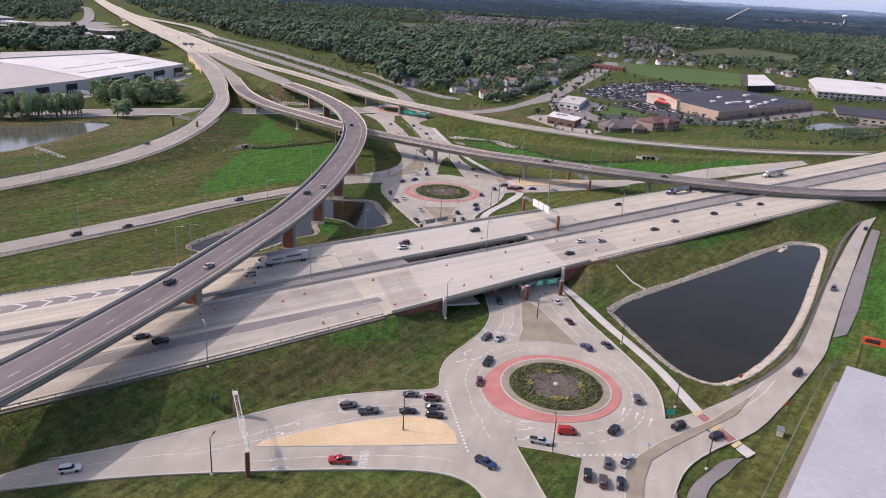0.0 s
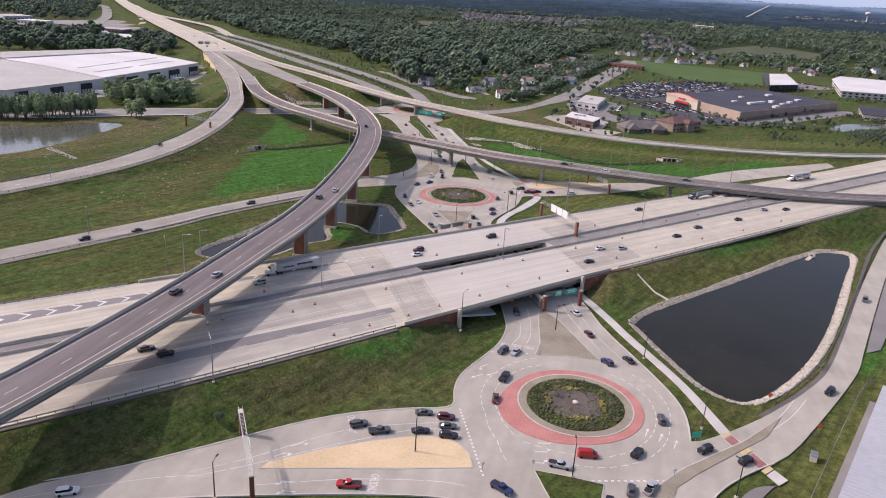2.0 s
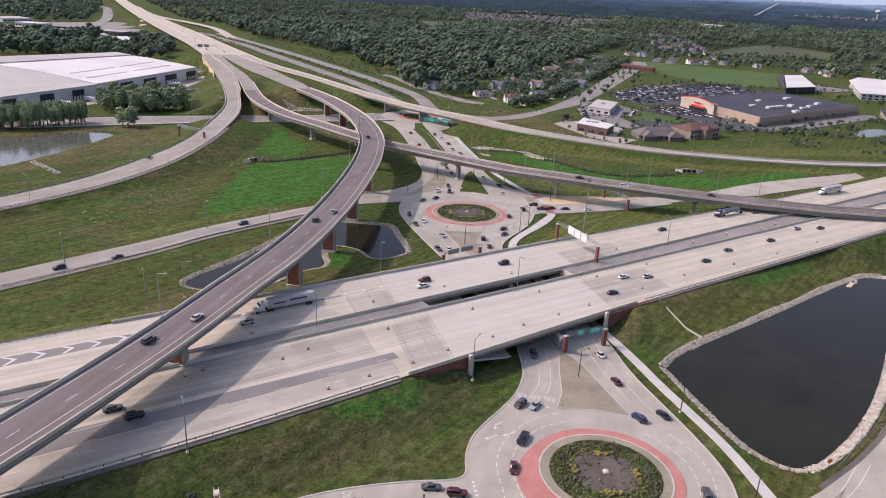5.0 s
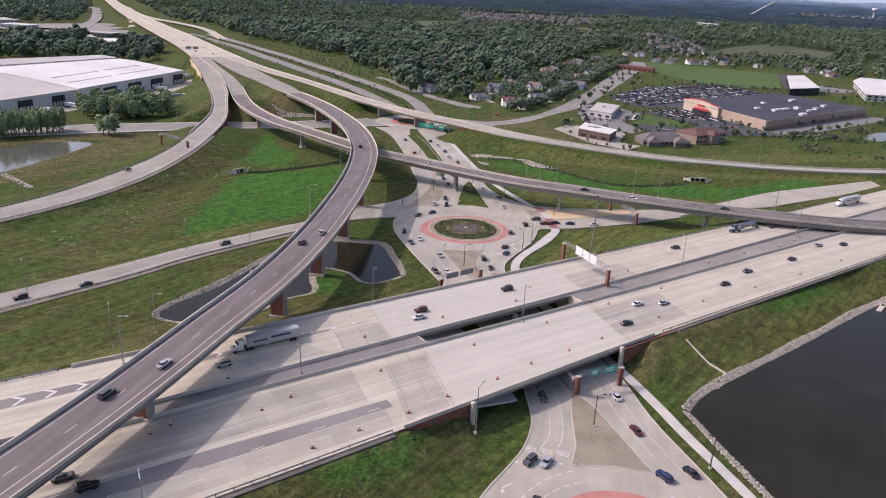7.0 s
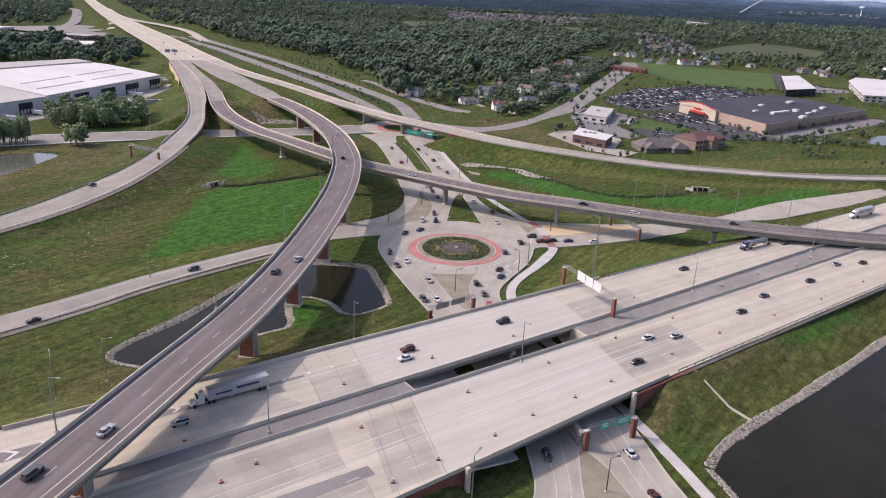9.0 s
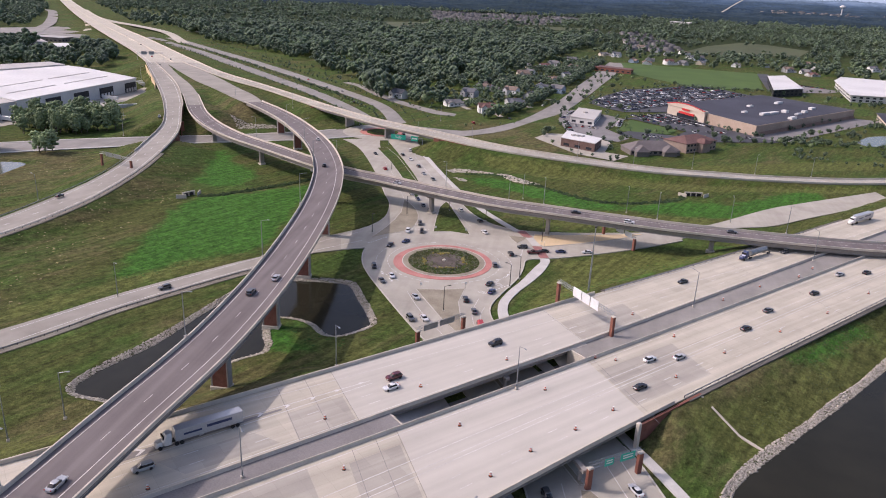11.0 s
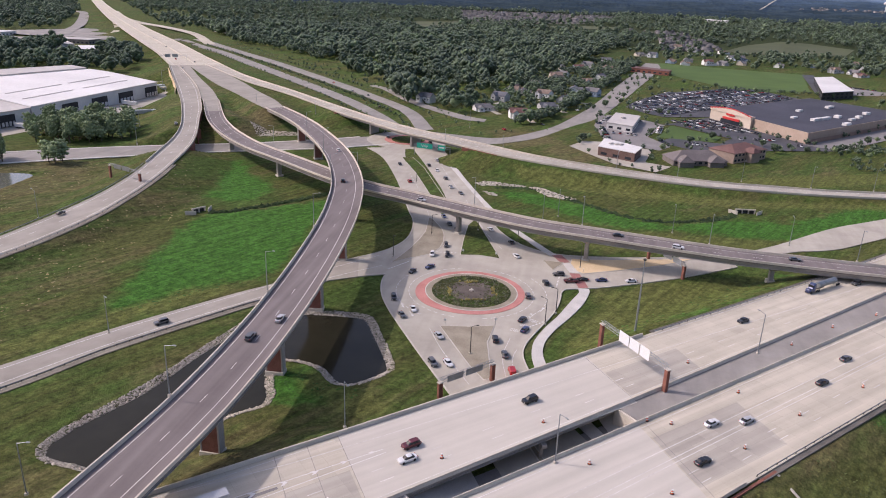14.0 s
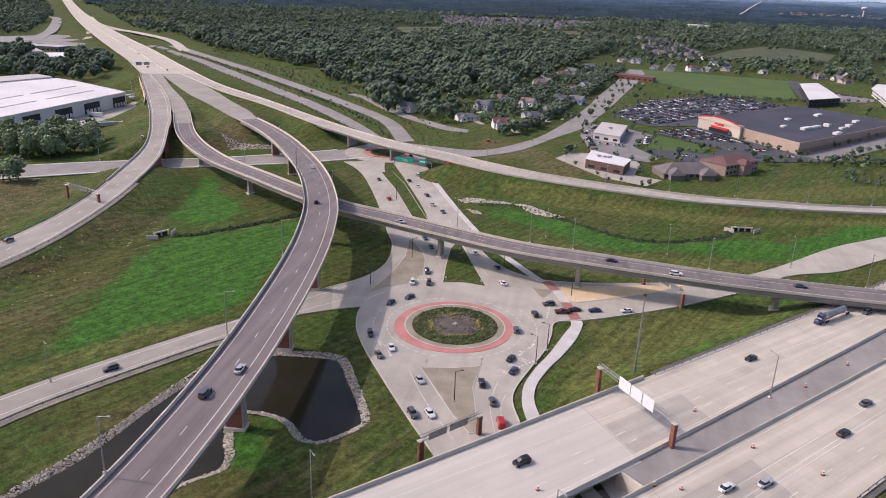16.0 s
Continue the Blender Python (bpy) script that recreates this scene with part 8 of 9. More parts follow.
# ---------------- lots, fields, pavement patches ----------------
LOT_A = [(141, 838), (157, 876), (204, 954), (267, 998), (322, 1031), (352, 953), (340, 904), (289, 878), (224, 830), (210, 798), (167, 788), (153, 806)]
LOT_B = [(150, 741), (205, 792), (212, 795), (229, 745), (254, 690), (232, 702), (198, 700), (166, 750)]
LOT_C = [(136, 672), (150, 690), (184, 676), (200, 700), (236, 706), (252, 690), (270, 668), (230, 660), (178, 650), (160, 640), (148, 656)]
LOT_D = [(95, 660), (130, 640), (142, 655), (132, 690), (158, 745), (146, 765), (110, 790), (96, 730)]
for i, (poly, mat, lab) in enumerate(((LOT_A, M_ASPH, "dark asphalt parking lot full of cars"), (LOT_B, M_ASPH, "dark asphalt parking lot in front of the store"), (LOT_C, M_ASPH, "dark asphalt service drive"), (LOT_D, M_SHOULDER, "grey asphalt lot round small shops"), ([(250, 688), (270, 668), (420, 800), (400, 812)], M_SHOULDER, "grey delivery lane behind the store"), ([(66, 641), (78, 662), (95, 662), (125, 640), (112, 600), (127, 590), (113, 573), (90, 590)], M_CONC2, "pale concrete forecourt of the bank"), ([(470, 1010), (500, 1036), (440, 1100), (420, 1000)], M_SHOULDER, "grey yard between the halls"), ([(-830, 1362), (-760, 1440), (-724, 1500), (-673, 1422), (-640, 1385), (-660, 1313), (-738, 1305), (-840, 1330)], M_STREET, "distant pale paved lots"), ([(395, 1015), (460, 1217), (475, 1212), (412, 1008)], M_ASPH, "dark asphalt lane beside the field"))):
    flat_quad("lot_%d" % (i + 1), poly, 1.9 if poly[0][0] < -800 else 0.03 + 0.006 * i, mat, lab, "parking lot")
M_FIELD = surface("sports_field_grass", (0.046, 0.086, 0.014), (0.08, 0.134, 0.026), 0.5, 0.02)
M_MEADOW = surface("far_meadow_grass", (0.05, 0.06, 0.024), (0.088, 0.1, 0.04), 0.2, 0.01)
for i, (poly, mat, lab) in enumerate((([(250, 1140), (268, 1300), (395, 1240), (460, 1215), (392, 1020), (345, 1008), (310, 980)], M_FIELD, "bright green mown field"), ([(60, 2140), (290, 2330), (440, 2330), (330, 2180)], M_MEADOW, "distant pale green meadow"), ([(-190, 2200), (-77, 2292), (-53, 2030), (-157, 1909)], M_MEADOW, "distant pale green meadow"), ([(465, 1600), (569, 1786), (711, 1968), (760, 1925), (795, 1778), (690, 1590), (505, 1550)], M_MEADOW, "distant pale green meadow"), ([(163, 746), (193, 702), (180, 680), (140, 690)], M_FIELD, "mown grass patch by the car park"))):
    flat_quad("field_%d" % (i + 1), poly, 0.05, mat, lab, "field")


def parked(name, rows, label):
    """Rows of small parked cars, past counting."""
    body_v, body_f, gl_v, gl_f = [], [], [], []
    bv = np.array([(-2.3, -.9, .3), (2.3, -.9, .3), (2.3, .9, .3), (-2.3, .9, .3), (-2.3, -.9, .95), (2.25, -.85, .9), (2.25, .85, .9), (-2.3, .9, .95)], float)
    gv = np.array([(-1.8, -.8, .93), (1.0, -.8, .93), (1.0, .8, .93), (-1.8, .8, .93), (-1.4, -.65, 1.55), (.3, -.65, 1.55), (.3, .65, 1.55), (-1.4, .65, 1.55)], float)
    q = [(0, 3, 2, 1), (4, 5, 6, 7), (0, 1, 5, 4), (1, 2, 6, 5), (2, 3, 7, 6), (3, 0, 4, 7)]
    for (x0, y0), (x1, y1), fill in rows:
        L = math.hypot(x1 - x0, y1 - y0)
        a = math.atan2(y1 - y0, x1 - x0) + math.pi / 2
        c, s = math.cos(a), math.sin(a)
        for k in range(int(L / 2.9)):
            if rng.uniform() > fill:
                continue
            t = k * 2.9 / L
            x, y = x0 + (x1 - x0) * t, y0 + (y1 - y0) * t
            for src, V, F in ((bv, body_v, body_f), (gv, gl_v, gl_f)):
                n = len(V)
                V.extend((px * c - py * s + x, px * s + py * c + y, pz + 0.06) for px, py, pz in src)
                F.extend(tuple(i + n for i in f) for f in q)
    m, nt, p = nodes_of("parked_car_paint")
    g = nt.nodes.new("ShaderNodeNewGeometry").outputs["Random Per Island"]
    r = nt.nodes.new("ShaderNodeValToRGB")
    r.color_ramp.interpolation = "CONSTANT"
    el = r.color_ramp.elements
    cols = [(0, (0.02, 0.02, 0.025)), (0.2, (0.09, 0.095, 0.105)), (0.34, (0.4, 0.41, 0.42)), (0.52, (0.72, 0.72, 0.72)), (0.8, (0.28, 0.02, 0.02)), (0.88, (0.03, 0.05, 0.13)), (0.96, (0.3, 0.26, 0.2))]
    while len(el) < len(cols):
        el.new(0.5)
    for e, (po, c) in zip(el, cols):
        e.position, e.color = po, (*c, 1)
    nt.links.new(g, r.inputs[0])
    nt.links.new(r.outputs[0], p.inputs["Base Color"])
    p.inputs["Roughness"].default_value = 0.3
    ob = array_mesh(name, body_v, body_f, m)
    array_mesh("cabin_glass", gl_v, gl_f, M_GLASS, ob)
    return tagged(ob, label, "parked cars", kind="stuff")


rows = []
e1, e2 = np.array((0.755, 0.656)), np.array((-0.656, 0.755))
for d in (4, 10, 22, 28, 40, 46, 58, 64, 76, 82, 94, 100, 112, 118, 130, 136):
    run = np.array((150.0, 776.0)) + e2 * d + e1 * np.arange(-60, 330, 2.9)[:, None]
    ok = inside(run, [tuple(np.mean(LOT_A, axis=0) + (np.array(q) - np.mean(LOT_A, axis=0)) * 0.95) for q in LOT_A])
    ends = np.nonzero(np.diff(np.r_[0, ok.astype(int), 0]))[0]
    rows += [(tuple(run[i]), tuple(run[j - 1]), 0.74) for i, j in zip(ends[::2], ends[1::2]) if j - i > 2]
f1v = np.array((0.37, -0.93))
for k in range(5):
    p0 = np.array((203.0, 784.0)) + np.array((-9.0, -3.5)) * k * 0.95 + f1v * 4
    rows.append((tuple(p0), tuple(p0 + f1v * (72 - k * 9)), 0.8))
rows += [((100, 735), (118, 776), 0.7), ((142, 700), (153, 738), 0.6), ((99, 672), (101, 722), 0.6), ((205, 694), (236, 698), 0.6), ((140, 676), (175, 662), 0.4), ((104, 700), (128, 690), 0.5), ((128, 735), (140, 762), 0.5), ((240, 680), (262, 672), 0.3), ((425, 1040), (445, 1100), 0.5), ((500, 1032), (540, 965), 0.7), ((455, 1085), (490, 1045), 0.5)]
parked("parked_cars", rows, "rows of parked cars in every colour")

NE_POND = [(335, 681), (353, 704), (366, 714), (389, 722), (430, 745), (450, 755), (430, 715), (372, 688), (341, 667)]
tagged(poly_slab("water_4", NE_POND, -0.6, 0.12, M_SKYWATER, None, "", True), "still pond water behind the store, sky reflection painted in pale", "pond water", kind="structure")

# ---------------- trees ----------------
def tree_template(h, w, mat, label, slim=False, seed=0):
    r = np.random.default_rng(seed)
    t = empty("tree")
    tagged(t, label, "tree")
    tr = part("trunk", tube((0, 0, -0.3), (0, 0, h * 0.55), 0.03 * h * 0.6, 0.012 * h, 7), M_BARK, t)
    for k in range(4):
        a = k * 1.7 + seed
        part("limb", tube((0, 0, h * (0.28 + 0.05 * k)), (math.cos(a) * w * 0.3, math.sin(a) * w * 0.3, h * (0.5 + 0.06 * k)), 0.012 * h, 0.005 * h, 5), M_BARK, tr)
    n = 115
    u = r.normal(0, 1, (n, 3))
    u /= np.linalg.norm(u, axis=1)[:, None]
    rad = r.uniform(0.35, 1.0, n) ** 0.6
    c = u * rad[:, None] * (w / 2, w / 2, h * (0.42 if slim else 0.34)) * r.uniform(0.8, 1.12, (n, 1)) + (0, 0, h * (0.55 if slim else 0.62))
    global rng
    keep, rng = rng, r
    v, f = blobs(c, r.uniform(0.06, 0.15, n) * w * (0.9 if slim else 1.0), BIP, 0.3, (1, 1, 0.85))
    cv_, cf_ = blobs(np.array([(0, 0, h * 0.55)]), np.array([[w * 0.32, w * 0.32, h * 0.27]]), ICO2, 0.25)
    v, f = np.vstack([v, cv_]), np.vstack([f, cf_ + len(v)])
    rng = keep
    array_mesh("crown", v, f, mat, t, True)
    return t


TREES = [tree_template(15, 11, M_LEAF, "broad green deciduous tree in full leaf", False, 1), tree_template(17, 9, M_LEAF2, "tall green poplar-like tree in full leaf", True, 2), tree_template(13, 10, M_LEAF, "dense dark green deciduous tree", False, 3), tree_template(11, 8, M_LEAF2, "young light green deciduous tree", False, 4), tree_template(15, 5.5, M_LEAF2, "slender light green poplar in full leaf", True, 5)]
used = set()


def put_tree(k, x, y, s, group):
    m = pose(x, y, ground_at(x, y), 0, 0, (x * 37 + y * 11) % 360) @ Matrix.Diagonal((s, s, s * (0.9 + 0.2 * ((x * 7) % 1)), 1))
    if k not in used:
        used.add(k)
        TREES[k].matrix_basis = m
        tagged(TREES[k], group=group)
        return
    copy_thing(TREES[k], m @ Matrix.Diagonal((*(1 / v for v in TREES[k].scale), 1)))


for i, (x, y) in enumerate(scatter([(-304, 592), (-282, 562), (-258, 576), (-238, 600), (-258, 645), (-292, 642), (-314, 620)], 80)):
    put_tree((1, 3, 1, 3)[i % 4], x, y, 0.88 + 0.35 * ((i * 7) % 10) / 10, "trees by the warehouse")
for x, y in ((-252, 524), (-246, 528), (-247, 522)):
    put_tree(1, x, y, 1.0, "trees by the warehouse")
for i, (x, y) in enumerate(scatter([(-345, 478), (-318, 484), (-300, 492), (-277, 519), (-282, 534), (-310, 512), (-345, 496)], 84)):
    put_tree(4, x, y, 0.98 + 0.3 * ((i * 3) % 10) / 10, "row of trees by the far pond")
STREET = [(80, 668), (78, 660), (84, 672), (74, 650), (132, 640), (160, 672), (170, 684), (182, 692), (150, 705), (136, 700), (205, 668), (214, 672), (222, 660), (232, 668), (198, 655), (240, 655), (250, 660), (215, 650), (262, 660), (275, 672), (290, 690), (305, 700), (318, 712), (330, 722), (345, 735), (300, 660), (320, 680), (340, 700), (280, 645)]
STREET += [(250, 1050), (265, 1035), (280, 1020), (240, 1075), (300, 1010), (320, 1000), (345, 990), (365, 985), (390, 960), (400, 975), (412, 950), (380, 930), (430, 930), (445, 945), (460, 960), (415, 905), (150, 900), (170, 930), (190, 960), (205, 985), (165, 960), (185, 1000), (210, 1030), (225, 1080), (215, 1120), (195, 1060), (140, 860), (146, 880), (120, 830), (132, 880), (225, 840), (240, 860), (165, 800), (175, 805)]
for i, (x, y) in enumerate(STREET):
    put_tree((3, 0, 3, 2)[i % 4], x, y, 0.34 + 0.28 * ((i * 7) % 10) / 10, "trees round the store")
put_tree(2, -51.5, 140.5, 0.25, "young trees on the verge")
for a, b in (((-72, 735), (-330, 1130)), ((-20, 660), (60, 700)), ((-60, 735), (-300, 1105)), ((99, 738), (140, 852)), ((144, 862), (238, 1115))):
    n = int(math.hypot(b[0] - a[0], b[1] - a[1]) / 14)
    for k in range(n):
        x, y = lerp(a, b, (k + 0.5) / n)
        put_tree(3, x + (k * 3.7) % 5 - 2.5, y, 0.17 + 0.09 * ((k * 7) % 5) / 5, "small street trees")


def patchy(p, scale=0.05, cut=0.0):
    """Keeps places where a slow wave is high, for uneven growth."""
    w = np.sin(p[:, 0] * scale + 2 * np.sin(p[:, 1] * scale * 0.6)) + np.sin(p[:, 1] * scale * 1.3 + 1.5 * np.sin(p[:, 0] * scale * 0.7))
    return p[w + rng.normal(0, 0.7, len(p)) > cut]


for k in range(58):
    x, y = lerp((70, 765), (140, 975), (k + 0.3 * (k % 3)) / 26) if k < 26 else lerp((140, 975), (226, 1262), (k - 26 + 0.3 * (k % 3)) / 32)
    put_tree((0, 2, 3)[k % 3], x + 4 * ((k * 7) % 5 - 2) * 0.3 - 4, y, 0.3 + 0.16 * ((k * 3) % 4) / 4, "trees along the street")


def wood_mass(name, pts, size, clumps, mat, label, base=BIP):
    n = len(pts)
    z = ground_height(pts)
    grove = 0.85 + 0.25 * np.sin(pts[:, 0] * 0.031 + 1.3 * np.sin(pts[:, 1] * 0.017)) * np.cos(pts[:, 1] * 0.027)
    h = size * rng.uniform(0.65, 1.35, n) * grove
    c, r = [], []
    for k in range(clumps):
        a = rng.uniform(0, 2 * np.pi, n)
        tilt = np.arcsin(rng.uniform(-0.25, 1.0, n))
        wide = h * rng.uniform(0.26, 0.4, n)
        if k == 0:
            c.append(np.c_[pts, z + 0.46 * h])
            r.append(h * rng.uniform(0.3, 0.36, n))
        else:
            q = wide * np.cos(tilt)
            c.append(np.c_[pts[:, 0] + q * np.cos(a), pts[:, 1] + q * np.sin(a), z + 0.55 * h + 0.36 * h * np.sin(tilt)])
            r.append(h * rng.uniform(0.085, 0.18, n))
    v, f = blobs(np.vstack(c), np.concatenate(r), base, 0.3, (1, 1, 0.95))
    ob = array_mesh(name, v, f, mat, None, True)
    return tagged(ob, label, "woods", kind="stuff")


hp = np.array(HOUSES, float)
ROADS_FAR = [curve_pts(with_z([(-50, 690), (33, 705), (72, 755), (116, 870), (180, 1063), (254, 1282), (270, 1340)], 0), 20.0), curve_pts(with_z([(-60, 700), (-126, 835), (-198, 945), (-285, 1075), (-440, 1300), (-500, 1380)], 0), 20.0), curve_pts(with_z([(-330, 960), (-505, 1260), (-800, 1760), (-1480, 2960)], 0), 20.0), curve_pts(with_z([(-432, 1290), (-522, 1460), (-620, 1568), (-775, 1718)], 0), 20.0), curve_pts(with_z([(-1080, 2005), (-1010, 1990), (-925, 1843), (-755, 1465), (-700, 1345)], 0), 20.0)]


def clear_of(p, house=12.0, road=24.0, fields=True):
    k = np.ones(len(p), bool)
    for h in hp:
        k &= (np.abs(p[:, 0] - h[0]) > house) | (p[:, 1] > h[1] + house) | (p[:, 1] < h[1] - house * 1.6)
    for i, l in enumerate(ROADS_FAR):
        k &= line_distance(p, l)[0] > (road if i == 0 else road * 1.5 if i == 1 else np.where(p[:, 1] < 1240, 46, 70) if i == 2 else 26)
    for poly, left in (([(250, 1130), (268, 1310), (395, 1250), (475, 1222), (400, 1000), (310, 970)], 0.0), ([(-195, 2210), (-70, 2300), (-45, 2030), (-160, 1890)], 0.0), ([(400, 1490), (450, 1600), (560, 1790), (705, 1980), (770, 1935), (805, 1778), (690, 1540), (480, 1460)], 0.04), (SUBURB, 0.05), ([(50, 2100), (290, 2340), (450, 2340), (340, 2150)], 0.02), ([(-850, 1375), (-785, 1455), (-740, 1535), (-640, 1450), (-560, 1400), (-545, 1260), (-700, 1215), (-860, 1300)], 0.02), ([(740, 2760), (860, 2720), (900, 2840), (780, 2930)], 0.0), ([(-800, 1800), (-665, 1680), (-520, 1510), (-440, 1430), (-520, 1370), (-640, 1560), (-720, 1650)], 0.06), ([(330, 1580), (440, 1540), (490, 1900), (515, 2170), (370, 2170), (430, 2040)], 0.35)):
        k &= ~inside(p, poly) | (rng.uniform(0, 1, len(p)) < left)
    return k


W1 = [(-560, 1600), (-430, 1375), (-335, 1270), (-250, 1180), (-215, 1090), (-150, 1000), (-110, 930), (-88, 850), (-78, 790), (-38, 765), (-13, 768), (16, 822), (50, 966), (103, 1116), (150, 1230), (211, 1438), (300, 1700), (-200, 1800), (-520, 1700)]
p = scatter(W1, 3000)
p = patchy(p, 0.021, -1.25)
wood_mass("woodland", p[clear_of(p, 14)], 18, 17, M_LEAF, "dense dark green deciduous woodland")
W1b = [(-20, 780), (20, 765), (110, 880), (150, 990), (230, 1200), (250, 1330), (160, 1250), (80, 1040), (20, 900), (-10, 830)]
p = np.vstack([scatter(W1b, 620), scatter([(36, 712), (56, 738), (88, 806), (128, 916), (183, 1066), (226, 1196), (246, 1285), (232, 1285), (212, 1200), (168, 1066), (114, 918), (76, 812), (44, 745), (28, 722)], 330)])
wood_mass("garden_trees", p[clear_of(p, 10, 8)], 9.0, 11, M_LEAF, "garden trees between suburban houses")
W2 = [(-540, 880), (-478, 893), (-408, 917), (-400, 972), (-505, 1185), (-575, 1225), (-590, 1150), (-670, 1205), (-820, 1150), (-720, 900)]
p = scatter(W2, 420)
wood_mass("woodland", p[clear_of(p) & ~inside(p, [(-690, 1270), (-570, 1250), (-500, 1100), (-520, 1060), (-580, 1090), (-600, 1190), (-690, 1210)])], 18, 18, M_LEAF, "dense dark green deciduous woodland")
p = scatter([(-1400, 2280), (-1260, 2400), (-1010, 2020), (-850, 1760), (-800, 1620), (-770, 1490), (-795, 1412), (-900, 1440), (-1100, 1650)], 620)
wood_mass("woodland", p[clear_of(p)], 17, 9, M_LEAF, "woods beside the far interchange")
W3 = [(300, 1290), (470, 1225), (560, 1180), (900, 1000), (1300, 1500), (1400, 2100), (300, 2100), (230, 1500)]
p = scatter(W3, 2300)
p = patchy(p, 0.019, -1.1)
wood_mass("woodland", p[clear_of(p, 16)], 15, 9, M_LEAF, "broken woodland round fields and houses")
W4 = [(-1600, 1700), (-900, 1750), (-480, 1500), (-200, 1700), (100, 1700), (250, 1500), (300, 2100), (1400, 2100), (1500, 1700), (1900, 2450), (900, 2960), (-2000, 3000)]
p = scatter(W4, 7500)
p = patchy(p, 0.011, -1.2)
wood_mass("distant_woodland", p[clear_of(p, 10, 20)], 17, 6, M_LEAF, "distant blanket of dark green woods")
p = scatter([(-1900, 2980), (500, 2980), (900, 2950), (1900, 2450), (2200, 2600), (1500, 3000), (700, 3190), (-1800, 3150)], 2600)
wood_mass("distant_woodland", p[clear_of(p, 10, 20)], 17, 4, M_LEAF, "woods fading towards the horizon")
p = scatter([(600, 1000), (900, 1000), (1300, 1500), (2200, 2500), (2600, 2600), (1200, 1100), (800, 850), (640, 880)], 1200)
wood_mass("distant_woodland", p, 14, 7, M_LEAF, "woods beyond the factory roofs")
p = np.vstack([patchy(scatter([(246, 650), (262, 668), (330, 705), (420, 790), (520, 740), (460, 640), (330, 590), (280, 590), (250, 606)], 1500), 0.06, 0.55), patchy(scatter([(60, 775), (100, 880), (135, 990), (195, 1140), (240, 1120), (160, 930), (130, 850), (95, 790)], 110), 0.09, 0.2), scatter([(440, 900), (470, 880), (580, 930), (560, 945), (480, 920)], 60), scatter([(240, 1005), (300, 1020), (345, 1000), (400, 1010), (395, 990), (300, 990)], 50)])
p = p[~inside(p, NE_POND)]
wood_mass("bushes", p, 4.6, 10, M_LEAF, "green bushes and small trees behind the store")

def along_street(a_line, b_line, q, step, spread):
    """Planting places on a line between two road edges."""
    a, b = curve_pts(with_z(a_line, 0), step), None
    b = resampled(with_z(b_line, 0), len(a))
    p = (a + (b - a) * q)[:, :2]
    return p + rng.normal(0, spread, p.shape)


ST_A = [(-52, 668), (-84, 740), (-130, 825), (-198, 930), (-290, 1070), (-374, 1194), (-432, 1268)]
ST_B = [(-47, 672), (-70, 756), (-120, 842), (-190, 950), (-280, 1082), (-366, 1200), (-425, 1280)]
ST_C = [(-35, 680), (-59, 764), (-110, 853), (-180, 962), (-270, 1096), (-356, 1214), (-414, 1296)]
p = np.vstack([along_street(ST_A, ST_B, 0.5, 5.0, 0.9), along_street(ST_C, ST_C, 0, 13.0, 0.6) + (7, 5), along_street(ST_C, ST_C, 0, 9.0, 2.5) + (20, 14), along_street(ST_A, ST_A, 0, 13.0, 0.6) + (-17, -10), along_street(ST_C, ST_C, 0, 17.0, 5.0) + (34, 24)])
wood_mass("street_shrubs", p, 3.4, 7, M_LEAF, "young trees and shrubs lining the divided street")

edge_pts = []
for poly in (LOT_A, LOT_B, LOT_C, LOT_D, [(250, 688), (270, 668), (420, 800), (400, 812)], [(66, 641), (78, 662), (125, 640), (113, 573), (90, 590)], [(470, 1010), (500, 1036), (440, 1100), (420, 1000)]):
    o = np.array(list(poly) + [poly[0]], float)
    for a, b in zip(o[:-1], o[1:]):
        for t in np.arange(0, 1, 9.0 / max(9.0, np.linalg.norm(b - a))):
            edge_pts.append(a + (b - a) * t + rng.normal(0, 1.5, 2))
edge_pts = np.array(edge_pts)
edge_pts = edge_pts[(rng.uniform(0, 1, len(edge_pts)) < 0.6) & ~inside(edge_pts, S)]
wood_mass("lot_trees", edge_pts, 4.6, 8, M_LEAF, "small clipped trees and shrubs round the car parks")

# ---------------- weeds and tall grass ----------------
from mathutils.bvhtree import BVHTree

cv, cf = [], []
for ob in list(bpy.data.objects):
    if ob.type == "MESH" and ob.parent is None and ob.get("kind") == "structure" and ob.name != "ground":
        n = len(cv)
        cv.extend(v.co[:] for v in ob.data.vertices)
        cf.extend(tuple(i + n for i in p.vertices) for p in ob.data.polygons)
COVER = BVHTree.FromPolygons(cv, cf)


def open_ground(p, margin):
    """True where nothing is laid over the ground within the margin."""
    k = np.ones(len(p), bool)
    for dx, dy in ((0, 0), (1, 0), (-1, 0), (0, 1), (0, -1)):
        for i in np.nonzero(k)[0]:
            if COVER.ray_cast((p[i, 0] + dx * margin, p[i, 1] + dy * margin, 60.0), (0, 0, -1))[0] is not None:
                k[i] = False
    return k


